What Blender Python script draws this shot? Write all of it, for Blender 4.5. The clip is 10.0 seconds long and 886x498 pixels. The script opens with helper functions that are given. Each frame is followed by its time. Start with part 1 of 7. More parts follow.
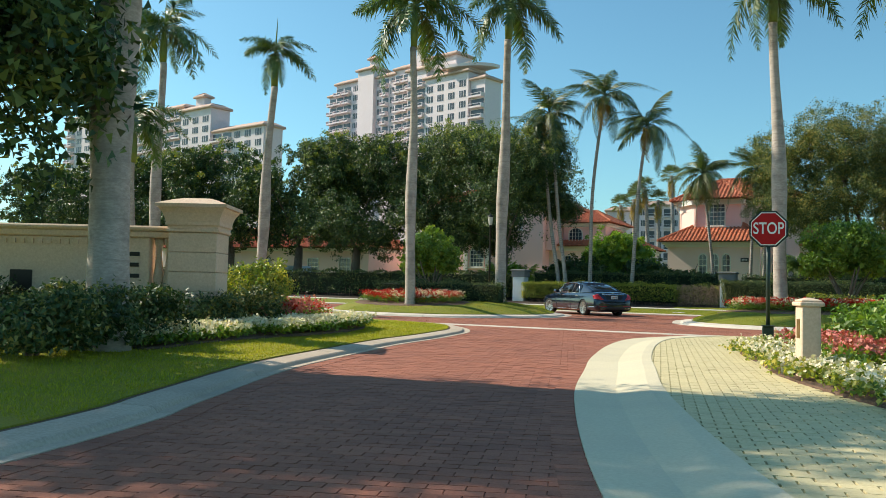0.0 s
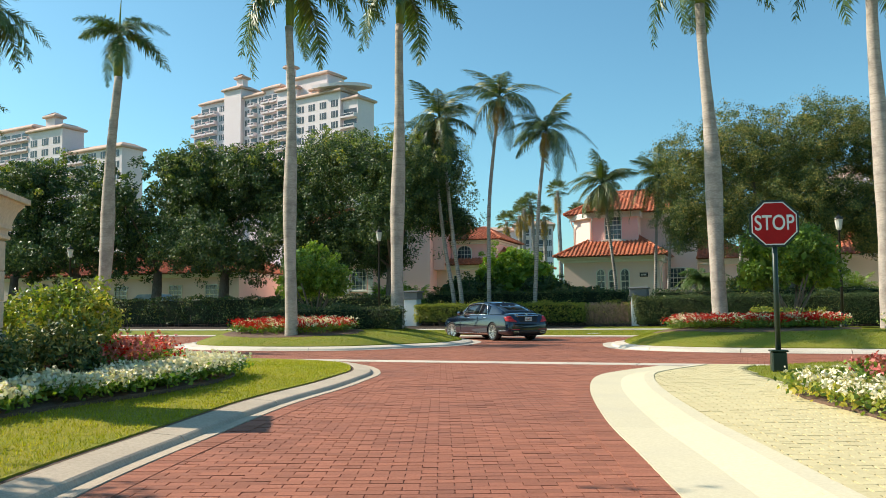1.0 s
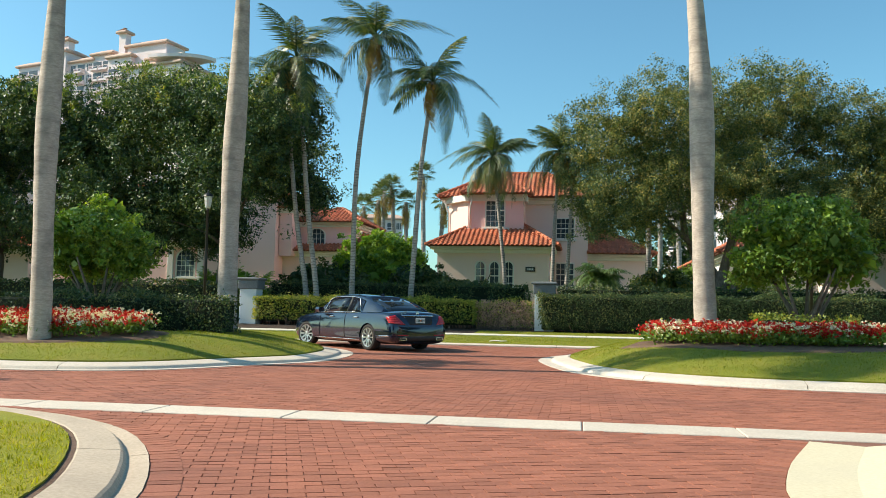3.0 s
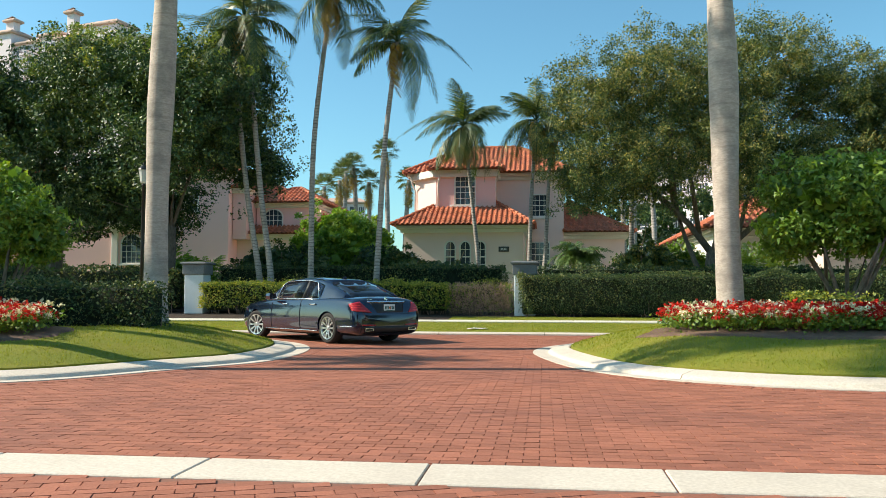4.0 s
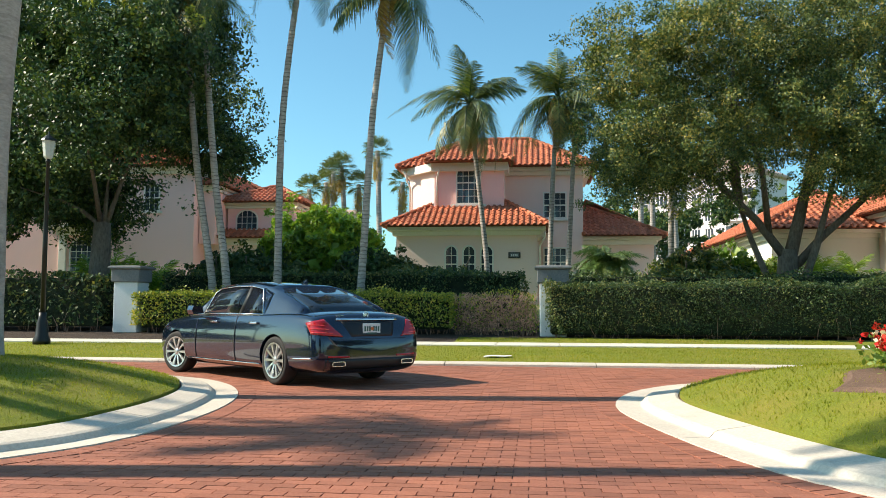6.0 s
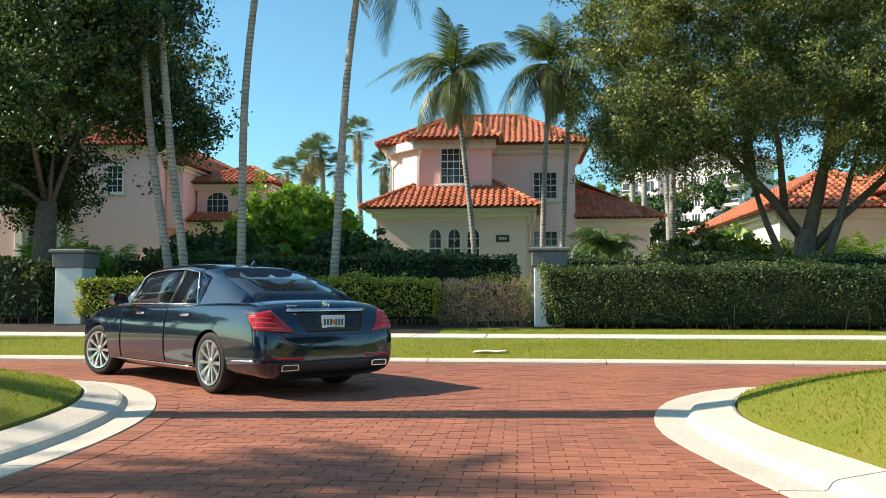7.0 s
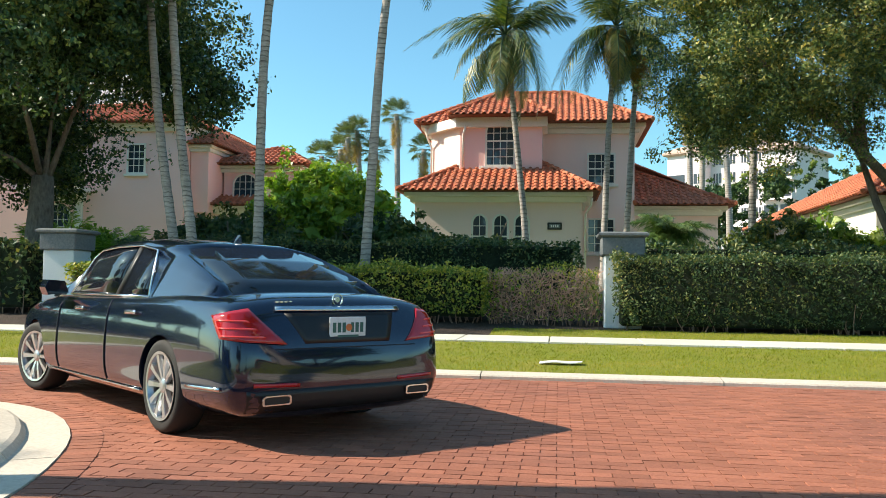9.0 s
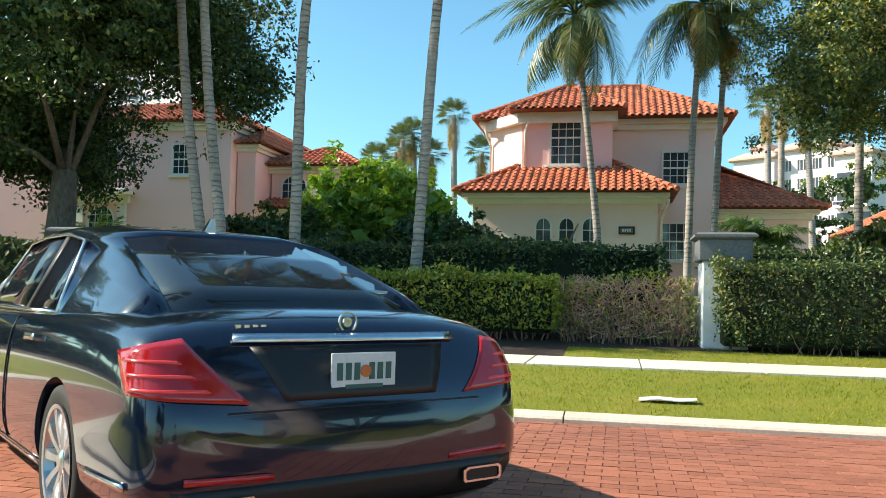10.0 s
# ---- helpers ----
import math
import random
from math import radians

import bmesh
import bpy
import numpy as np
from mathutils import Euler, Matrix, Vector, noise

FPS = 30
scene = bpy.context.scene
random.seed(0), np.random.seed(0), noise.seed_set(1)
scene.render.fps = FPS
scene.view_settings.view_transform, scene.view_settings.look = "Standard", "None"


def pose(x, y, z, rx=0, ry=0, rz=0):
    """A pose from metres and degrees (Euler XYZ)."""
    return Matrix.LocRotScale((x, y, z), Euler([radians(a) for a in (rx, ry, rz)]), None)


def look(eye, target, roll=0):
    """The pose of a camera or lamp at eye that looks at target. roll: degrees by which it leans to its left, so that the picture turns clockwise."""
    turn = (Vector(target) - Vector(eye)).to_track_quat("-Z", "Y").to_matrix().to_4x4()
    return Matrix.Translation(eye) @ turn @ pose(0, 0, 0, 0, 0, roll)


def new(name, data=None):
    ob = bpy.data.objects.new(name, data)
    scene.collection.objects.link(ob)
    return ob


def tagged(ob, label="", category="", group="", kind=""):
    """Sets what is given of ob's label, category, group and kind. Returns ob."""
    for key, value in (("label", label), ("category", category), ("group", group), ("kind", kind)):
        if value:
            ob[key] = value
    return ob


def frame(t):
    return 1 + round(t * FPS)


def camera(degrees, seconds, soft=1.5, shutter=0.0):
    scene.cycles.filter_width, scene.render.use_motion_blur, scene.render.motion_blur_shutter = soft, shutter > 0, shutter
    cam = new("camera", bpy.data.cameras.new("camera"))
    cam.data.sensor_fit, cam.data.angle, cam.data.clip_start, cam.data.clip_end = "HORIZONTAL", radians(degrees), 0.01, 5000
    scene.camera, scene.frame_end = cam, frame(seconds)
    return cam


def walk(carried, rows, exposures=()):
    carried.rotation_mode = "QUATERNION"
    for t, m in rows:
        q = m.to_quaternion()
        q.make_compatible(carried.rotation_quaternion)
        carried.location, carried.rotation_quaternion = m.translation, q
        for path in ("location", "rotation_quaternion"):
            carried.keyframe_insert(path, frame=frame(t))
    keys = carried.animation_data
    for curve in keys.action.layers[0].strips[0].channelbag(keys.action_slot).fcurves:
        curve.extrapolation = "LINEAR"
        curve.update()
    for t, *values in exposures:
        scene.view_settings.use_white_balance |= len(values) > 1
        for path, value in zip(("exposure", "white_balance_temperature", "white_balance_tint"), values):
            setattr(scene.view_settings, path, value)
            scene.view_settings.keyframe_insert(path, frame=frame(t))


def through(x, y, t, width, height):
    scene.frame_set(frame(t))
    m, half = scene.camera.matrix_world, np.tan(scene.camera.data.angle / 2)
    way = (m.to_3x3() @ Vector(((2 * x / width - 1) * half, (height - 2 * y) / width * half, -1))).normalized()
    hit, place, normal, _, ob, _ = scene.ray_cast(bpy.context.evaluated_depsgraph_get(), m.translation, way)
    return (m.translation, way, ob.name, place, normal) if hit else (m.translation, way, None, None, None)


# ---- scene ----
cam = camera(55.34, 10.0, soft=0.75)
# seconds, eye x y z, yaw, pitch, lean to the left
PATH_ROWS = [
    (0.0, 0.000, 0.000, 1.100, 28.46, 2.58, 1.28),
    (0.5, -1.420, 2.064, 1.101, 23.92, 2.71, -0.49),
    (1.0, -3.005, 4.556, 1.103, 19.88, 4.27, -0.51),
    (1.5, -4.316, 7.124, 1.108, 15.53, 4.51, -0.50),
    (2.0, -5.388, 9.539, 1.113, 12.15, 4.49, 0.17),
    (3.5, -7.131, 15.549, 1.128, 8.13, 3.59, 0.66),
    (4.0, -7.458, 17.104, 1.122, 6.77, 3.01, 0.10),
    (4.5, -7.752, 19.060, 1.118, 6.42, 3.17, 0.70),
    (5.0, -8.034, 20.775, 1.112, 6.46, 3.56, 0.69),
    (6.5, -8.690, 25.237, 1.101, 6.03, 4.03, -0.14),
    (7.0, -8.779, 26.380, 1.102, 5.26, 3.12, 0.01),
    (7.5, -8.928, 27.054, 1.101, 5.00, 2.66, 0.29),
    (8.0, -9.009, 27.795, 1.098, 5.14, 2.79, 0.79),
    (8.5, -9.147, 28.586, 1.096, 6.55, 2.81, 0.99),
    (9.0, -9.356, 29.693, 1.101, 7.82, 2.60, 0.84),
    (9.5, -9.574, 30.935, 1.112, 8.66, 3.06, 0.95),
    (10.0, -9.831, 32.241, 1.127, 11.66, 3.09, 1.34),
]


def eye_pose(x, y, z, yaw, pitch, lean):
    a, b = radians(yaw), radians(pitch)
    way = Vector((-math.sin(a) * math.cos(b), math.cos(a) * math.cos(b), math.sin(b)))
    return look((x, y, z), Vector((x, y, z)) + way, lean)


walk(cam, [(r[0], eye_pose(*r[1:])) for r in PATH_ROWS], [(0.0, 0.40), (1.0, 0.50), (2.0, 0.56), (4.0, 0.64), (5.0, 0.70), (6.5, 0.78), (8.5, 0.82), (10.0, 0.95)])

# ---------------------------------------------------------------- light
SUN_EL, SUN_WAY = radians(38), Vector((-1.0, -0.10, 0.0)).normalized()  # towards the sun
world = bpy.data.worlds.new("sky")
scene.world = world
world.use_nodes = True
wn, wl = world.node_tree.nodes, world.node_tree.links
sky = wn.new("ShaderNodeTexSky")
sky.sky_type, sky.sun_disc, sky.sun_elevation = "NISHITA", False, SUN_EL
sky.sun_rotation = math.atan2(SUN_WAY.x, SUN_WAY.y)
sky.air_density, sky.dust_density, sky.ozone_density = 1.0, 0.9, 3.4
tone = wn.new("ShaderNodeMix")
tone.data_type, tone.blend_type = "RGBA", "MULTIPLY"
tone.inputs[0].default_value, tone.inputs[7].default_value = 1.0, (0.69, 1.01, 0.93, 1)
wl.new(sky.outputs[0], tone.inputs[6])
wl.new(tone.outputs[2], wn["Background"].inputs[0])
wn["Background"].inputs[1].default_value = 0.128
sun_data = bpy.data.lights.new("sun", "SUN")
sun_data.energy, sun_data.angle, sun_data.color = 4.8, radians(0.55), (1.0, 0.89, 0.71)
sun = new("sun", sun_data)
sun_from = SUN_WAY * math.cos(SUN_EL) + Vector((0, 0, math.sin(SUN_EL)))
sun.matrix_world = look(sun_from * 100, (0, 0, 0))

# ---------------------------------------------------------------- materials
MATS = {}


def shader(name):
    m = bpy.data.materials.new(name)
    m.use_nodes = True
    MATS[name] = m
    return m, m.node_tree.nodes, m.node_tree.links, m.node_tree.nodes["Principled BSDF"]


def mix_node(n, l, fac, a, b, kind="MIX"):
    q = n.new("ShaderNodeMix")
    q.data_type, q.blend_type = "RGBA", kind
    for sock, v in ((q.inputs[0], fac), (q.inputs[6], a), (q.inputs[7], b)):
        if hasattr(v, "is_linked"):
            l.new(v, sock)
        elif isinstance(v, (int, float)):
            sock.default_value = v
        else:
            sock.default_value = (*v[:3], 1)
    return q.outputs[2]


def ramp_node(n, l, src, lo, hi):
    r = n.new("ShaderNodeMapRange")
    r.inputs["From Min"].default_value, r.inputs["From Max"].default_value = lo, hi
    l.new(src, r.inputs["Value"])
    return r.outputs[0]


def noise_node(n, l, vec, scale, detail=4.0, rough=0.55, stretch=None):
    t = n.new("ShaderNodeTexNoise")
    t.inputs["Scale"].default_value, t.inputs["Detail"].default_value, t.inputs["Roughness"].default_value = scale, detail, rough
    if stretch:
        mp = n.new("ShaderNodeMapping")
        mp.inputs["Scale"].default_value = stretch
        l.new(vec, mp.inputs["Vector"])
        vec = mp.outputs[0]
    l.new(vec, t.inputs["Vector"])
    return t.outputs["Fac"]


def surface(name, dark, light, grain=30.0, stain=1.2, stain_colour=None, stain_amount=0.35, rough=0.8, bump=0.3, depth=0.01,
            metal=0.0, vary=0.0, island=0.0, spec=0.4, coat=0.0, stretch=None, local=False):
    """A worn surface: grain and stains at two scales, with fine relief."""
    m, n, l, p = shader(name)
    if local:
        vec = n.new("ShaderNodeTexCoord").outputs["Object"]
    else:
        vec = n.new("ShaderNodeNewGeometry").outputs["Position"]
    g = noise_node(n, l, vec, grain, 6, 0.65, stretch)
    s = noise_node(n, l, vec, stain, 5, 0.6)
    col = mix_node(n, l, ramp_node(n, l, g, 0.3, 0.7), dark, light)
    if stain_colour:
        f = ramp_node(n, l, s, 0.45, 0.75)
        k = n.new("ShaderNodeMath")
        k.operation = "MULTIPLY"
        k.inputs[1].default_value = stain_amount
        l.new(f, k.inputs[0])
        col = mix_node(n, l, k.outputs[0], col, stain_colour)
    if vary:
        r = n.new("ShaderNodeObjectInfo").outputs["Random"]
        h = n.new("ShaderNodeHueSaturation")
        l.new(ramp_node(n, l, r, -1.0, 1.0), h.inputs["Value"])
        rr = n.new("ShaderNodeMapRange")
        rr.inputs["To Min"].default_value, rr.inputs["To Max"].default_value = 1 - vary, 1 + vary
        l.new(r, rr.inputs["Value"])
        l.new(rr.outputs[0], h.inputs["Value"])
        l.new(col, h.inputs["Color"])
        col = h.outputs[0]
    if island:
        r = n.new("ShaderNodeNewGeometry").outputs["Random Per Island"]
        h = n.new("ShaderNodeHueSaturation")
        rr = n.new("ShaderNodeMapRange")
        rr.inputs["To Min"].default_value, rr.inputs["To Max"].default_value = 1 - island, 1 + island
        l.new(r, rr.inputs["Value"])
        l.new(rr.outputs[0], h.inputs["Value"])
        l.new(col, h.inputs["Color"])
        col = h.outputs[0]
    l.new(col, p.inputs["Base Color"])
    p.inputs["Metallic"].default_value = metal
    p.inputs["Specular IOR Level"].default_value = spec
    p.inputs["Coat Weight"].default_value = coat
    rg = n.new("ShaderNodeMapRange")
    rg.inputs["To Min"].default_value, rg.inputs["To Max"].default_value = max(0.02, rough - 0.12), min(1, rough + 0.1)
    l.new(s, rg.inputs["Value"])
    l.new(rg.outputs[0], p.inputs["Roughness"])
    if bump:
        b = n.new("ShaderNodeBump")
        b.inputs["Strength"].default_value, b.inputs["Distance"].default_value = bump, depth
        l.new(g, b.inputs["Height"])
        l.new(b.outputs[0], p.inputs["Normal"])
    return m


def foliage(name, colours, rough=0.45, through=0.25, spec=0.5):
    """Leaves: every leaf has a tint of its own, and lets some light through."""
    m, n, l, p = shader(name)
    geo = n.new("ShaderNodeNewGeometry")
    r = n.new("ShaderNodeValToRGB")
    r.color_ramp.interpolation = "LINEAR"
    while len(r.color_ramp.elements) < len(colours):
        r.color_ramp.elements.new(0.5)
    for i, (e, c) in enumerate(zip(r.color_ramp.elements, colours)):
        e.position, e.color = i / (len(colours) - 1), (*c, 1)
    big = noise_node(n, l, geo.outputs["Position"], 0.55, 3)
    add = n.new("ShaderNodeMath")
    add.operation = "MULTIPLY_ADD"
    add.inputs[1].default_value = 0.65
    l.new(geo.outputs["Random Per Island"], add.inputs[0])
    sh = ramp_node(n, l, big, 0.3, 0.7)
    k = n.new("ShaderNodeMath")
    k.operation = "MULTIPLY"
    k.inputs[1].default_value = 0.35
    l.new(sh, k.inputs[0])
    l.new(k.outputs[0], add.inputs[2])
    l.new(add.outputs[0], r.inputs[0])
    l.new(r.outputs[0], p.inputs["Base Color"])
    p.inputs["Roughness"].default_value = rough
    p.inputs["Specular IOR Level"].default_value = spec
    tr = n.new("ShaderNodeBsdfTranslucent")
    tint = mix_node(n, l, 1.0, r.outputs[0], (1.6, 1.7, 0.5), "MULTIPLY")
    l.new(tint, tr.inputs["Color"])
    mx = n.new("ShaderNodeMixShader")
    mx.inputs[0].default_value = through
    l.new(p.outputs[0], mx.inputs[1])
    l.new(tr.outputs[0], mx.inputs[2])
    l.new(mx.outputs[0], n["Material Output"].inputs[0])
    return m


def plain(name, colour, rough=0.5, metal=0.0, spec=0.5, coat=0.0, emit=0.0):
    return_m, n, l, p = shader(name)
    g = noise_node(n, l, n.new("ShaderNodeTexCoord").outputs["Object"], 18, 4)
    dim = tuple(c * 0.86 for c in colour)
    l.new(mix_node(n, l, ramp_node(n, l, g, 0.35, 0.7), dim, colour), p.inputs["Base Color"])
    p.inputs["Roughness"].default_value, p.inputs["Metallic"].default_value = rough, metal
    p.inputs["Specular IOR Level"].default_value, p.inputs["Coat Weight"].default_value = spec, coat
    if emit:
        p.inputs["Emission Color"].default_value, p.inputs["Emission Strength"].default_value = (*colour, 1), emit
    return return_m


def glazing(name, tint=(0.02, 0.03, 0.04), rough=0.03):
    m, n, l, p = shader(name)
    g = noise_node(n, l, n.new("ShaderNodeNewGeometry").outputs["Position"], 0.8, 3)
    l.new(mix_node(n, l, g, tuple(c * 0.6 for c in tint), tuple(c * 1.5 for c in tint)), p.inputs["Base Color"])
    p.inputs["Roughness"].default_value, p.inputs["Specular IOR Level"].default_value = rough, 0.9
    return m


brick_red = surface("red brick paver", (0.265, 0.090, 0.054), (0.385, 0.148, 0.088), 45, 0.45, (0.17, 0.07, 0.055), 0.55, 0.82, 0.35, 0.003, island=0.17)
brick_piece = surface("red brick paver single", (0.265, 0.090, 0.054), (0.385, 0.148, 0.088), 45, 0.45, (0.17, 0.07, 0.055), 0.55, 0.82, 0.35, 0.003, vary=0.17)
joint_sand = surface("joint sand", (0.20, 0.085, 0.058), (0.27, 0.13, 0.09), 60, 1.0, (0.06, 0.04, 0.035), 0.4, 0.95, 0.3, 0.004)
cream_paver = surface("cream paver", (0.57, 0.48, 0.26), (0.68, 0.59, 0.35), 40, 0.8, (0.49, 0.40, 0.23), 0.3, 0.8, 0.3, 0.003, island=0.05)
cream_piece = surface("cream paver single", (0.57, 0.48, 0.26), (0.68, 0.59, 0.35), 40, 0.8, (0.49, 0.40, 0.23), 0.3, 0.8, 0.3, 0.003, vary=0.05)
cream_joint = surface("cream joint sand", (0.20, 0.155, 0.095), (0.28, 0.22, 0.14), 50, 1.0, (0.30, 0.24, 0.16), 0.4, 0.95, 0.3, 0.004)
gutter_cream = surface("cream gutter concrete", (0.60, 0.53, 0.36), (0.70, 0.63, 0.46), 35, 1.1, (0.53, 0.48, 0.38), 0.4, 0.85, 0.3, 0.004, vary=0.04)
concrete = surface("kerb concrete", (0.50, 0.435, 0.36), (0.67, 0.60, 0.51), 35, 1.1, (0.37, 0.32, 0.27), 0.45, 0.85, 0.35, 0.004, vary=0.06)
kerb_tan = surface("tan kerb concrete", (0.43, 0.345, 0.26), (0.60, 0.50, 0.39), 35, 1.1, (0.30, 0.25, 0.20), 0.45, 0.88, 0.35, 0.004, vary=0.06)
walk_concrete = surface("sidewalk concrete", (0.55, 0.52, 0.44), (0.70, 0.67, 0.58), 30, 0.9, (0.40, 0.38, 0.32), 0.4, 0.88, 0.3, 0.004, vary=0.05)
# mulch brought near black, so the shade of hedge and trees is in its colour
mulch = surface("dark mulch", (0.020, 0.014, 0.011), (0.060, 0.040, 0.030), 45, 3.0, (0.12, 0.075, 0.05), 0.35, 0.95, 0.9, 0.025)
soil = surface("soil and mulch", (0.10, 0.060, 0.042), (0.22, 0.135, 0.095), 40, 2.5, (0.03, 0.02, 0.015), 0.5, 0.95, 0.8, 0.02)
turf = surface("turf", (0.105, 0.132, 0.009), (0.255, 0.270, 0.020), 70, 1.3, (0.32, 0.235, 0.050), 0.50, 0.9, 0.8, 0.02)
far_ground = surface("far ground", (0.07, 0.10, 0.02), (0.15, 0.19, 0.05), 2, 0.02, (0.20, 0.19, 0.09), 0.4, 0.95, 0.2, 0.02)
blade = foliage("grass blade", [(0.085, 0.118, 0.007), (0.180, 0.210, 0.013), (0.290, 0.295, 0.026), (0.420, 0.330, 0.080)], 0.6, 0.32, 0.25)
ficus_leaf = foliage("ficus leaf", [(0.010, 0.030, 0.015), (0.027, 0.066, 0.025), (0.075, 0.128, 0.034), (0.30, 0.34, 0.09)], 0.5, 0.09, 0.38)
# paler ficus copy: sunlight on the crown tops put into the leaf colour
sun_tint_leaf = foliage("sun-tinted ficus leaf", [(0.040, 0.085, 0.022), (0.110, 0.165, 0.036), (0.24, 0.28, 0.055), (0.46, 0.36, 0.09)], 0.5, 0.25, 0.35)
oak_leaf = foliage("oak leaf", [(0.018, 0.044, 0.022), (0.055, 0.098, 0.036), (0.185, 0.215, 0.054), (0.64, 0.47, 0.13)], 0.5, 0.16, 0.38)
hedge_leaf = foliage("hedge leaf", [(0.034, 0.072, 0.018), (0.115, 0.180, 0.030), (0.34, 0.35, 0.052), (0.72, 0.53, 0.12)], 0.45, 0.28, 0.45)
dark_hedge_leaf = foliage("dark hedge leaf", [(0.014, 0.036, 0.018), (0.036, 0.076, 0.028), (0.095, 0.130, 0.038), (0.40, 0.33, 0.10)], 0.5, 0.12, 0.35)
bright_leaf = foliage("bright shrub leaf", [(0.042, 0.096, 0.015), (0.100, 0.185, 0.026), (0.19, 0.29, 0.040), (0.42, 0.45, 0.07)], 0.45, 0.26, 0.45)
palm_leaf = foliage("palm leaflet", [(0.026, 0.066, 0.018), (0.060, 0.118, 0.030), (0.11, 0.175, 0.044), (0.24, 0.25, 0.07)], 0.42, 0.16, 0.5)
coco_leaf = foliage("coconut leaflet", [(0.018, 0.046, 0.022), (0.050, 0.092, 0.034), (0.125, 0.165, 0.045), (0.42, 0.36, 0.10)], 0.42, 0.15, 0.4)
garden_leaf = foliage("garden tree leaf", [(0.060, 0.140, 0.024), (0.14, 0.26, 0.036), (0.26, 0.38, 0.050), (0.52, 0.55, 0.09)], 0.38, 0.28, 0.5)
fan_green = foliage("fan palm leaf", [(0.050, 0.085, 0.040), (0.115, 0.150, 0.060), (0.26, 0.25, 0.11)], 0.45, 0.15, 0.4)
dead_leaf = foliage("dry frond", [(0.20, 0.115, 0.045), (0.38, 0.26, 0.09), (0.52, 0.40, 0.15)], 0.8, 0.2, 0.2)
twig = surface("hedge twig", (0.17, 0.105, 0.078), (0.36, 0.235, 0.175), 50, 5, (0.05, 0.035, 0.025), 0.4, 0.9, 0.3, 0.005)
dry_twig = surface("dry pinkish twig", (0.52, 0.29, 0.215), (0.80, 0.49, 0.38), 50, 5, (0.18, 0.095, 0.06), 0.4, 0.9, 0.3, 0.005)
# near black: the shade between hedge leaves, put into the core's colour
hedge_shade_core = surface("painted hedge shade", (0.006, 0.012, 0.004), (0.02, 0.034, 0.010), 14, 2, (0.004, 0.006, 0.003), 0.5, 0.95, 1.0, 0.05)
red_petal = foliage("red petal", [(0.34, 0.006, 0.006), (0.52, 0.012, 0.010), (0.66, 0.035, 0.016), (0.66, 0.12, 0.09)], 0.7, 0.12, 0.2)
white_petal = foliage("white petal", [(0.68, 0.60, 0.40), (0.84, 0.76, 0.58), (0.88, 0.82, 0.68)], 0.7, 0.1, 0.2)
pink_petal = foliage("pink petal", [(0.40, 0.06, 0.06), (0.58, 0.17, 0.15), (0.70, 0.34, 0.28)], 0.65, 0.12, 0.25)
def ringed(m, spacing, dark, edge=0.78, lo=0.35, hi=0.9):
    """Leaf-scar rings round a trunk, uneven in width and depth."""
    n, l = m.node_tree.nodes, m.node_tree.links
    p = n["Principled BSDF"]
    src = p.inputs["Base Color"].links[0].from_socket
    geo = n.new("ShaderNodeTexCoord").outputs["Object"]
    w = n.new("ShaderNodeTexWave")
    w.bands_direction, w.wave_profile = "Z", "SAW"
    w.inputs["Scale"].default_value, w.inputs["Distortion"].default_value = 0.314 / spacing, 1.2 if edge > 0.7 else 3.5
    w.inputs["Detail"].default_value, w.inputs["Detail Scale"].default_value = 3, 2.0
    l.new(geo, w.inputs["Vector"])
    f = ramp_node(n, l, w.outputs["Fac"], edge, 1.0)
    k = n.new("ShaderNodeMath")
    k.operation = "MULTIPLY"
    l.new(f, k.inputs[0])
    l.new(ramp_node(n, l, noise_node(n, l, geo, 0.55 if edge > 0.7 else 1.4, 2), lo, hi), k.inputs[1])
    l.new(mix_node(n, l, k.outputs[0], src, dark), p.inputs["Base Color"])
    return m


royal_bark = surface("royal palm bark", (0.355, 0.300, 0.260), (0.57, 0.485, 0.415), 12, 2.4, (0.19, 0.168, 0.15), 0.8, 0.85, 0.35, 0.01, stretch=(1, 1, 3))
coco_bark = surface("coconut palm bark", (0.27, 0.235, 0.215), (0.54, 0.485, 0.44), 8, 2.6, (0.17, 0.145, 0.12), 0.5, 0.9, 0.5, 0.015, stretch=(1, 1, 3))
ringed(royal_bark, 0.27, (0.19, 0.165, 0.14))
ringed(coco_bark, 0.12, (0.045, 0.038, 0.034), 0.64, 0.28, 0.62)
shaft_green = surface("green crownshaft", (0.10, 0.17, 0.03), (0.20, 0.27, 0.06), 9, 2, (0.26, 0.24, 0.09), 0.4, 0.45, 0.1, 0.01, stretch=(4, 4, 0.6))
tree_bark = surface("tree bark", (0.10, 0.075, 0.055), (0.24, 0.19, 0.15), 18, 2.2, (0.06, 0.05, 0.04), 0.5, 0.92, 0.8, 0.03, stretch=(1, 1, 0.35))
stucco = surface("cream stucco", (0.80, 0.605, 0.55), (0.87, 0.68, 0.62), 60, 0.35, (0.80, 0.57, 0.53), 0.35, 0.9, 0.25, 0.006)
stucco_pink = surface("pink stucco", (0.88, 0.54, 0.50), (0.94, 0.62, 0.58), 60, 0.35, (0.68, 0.52, 0.46), 0.35, 0.9, 0.25, 0.006)
stucco_white = surface("white stucco", (0.72, 0.70, 0.66), (0.80, 0.78, 0.74), 60, 0.4, (0.62, 0.60, 0.56), 0.3, 0.9, 0.25, 0.006)
trim_paint = surface("white trim paint", (0.70, 0.66, 0.60), (0.80, 0.77, 0.71), 30, 0.6, (0.60, 0.55, 0.48), 0.25, 0.6, 0.1, 0.003)
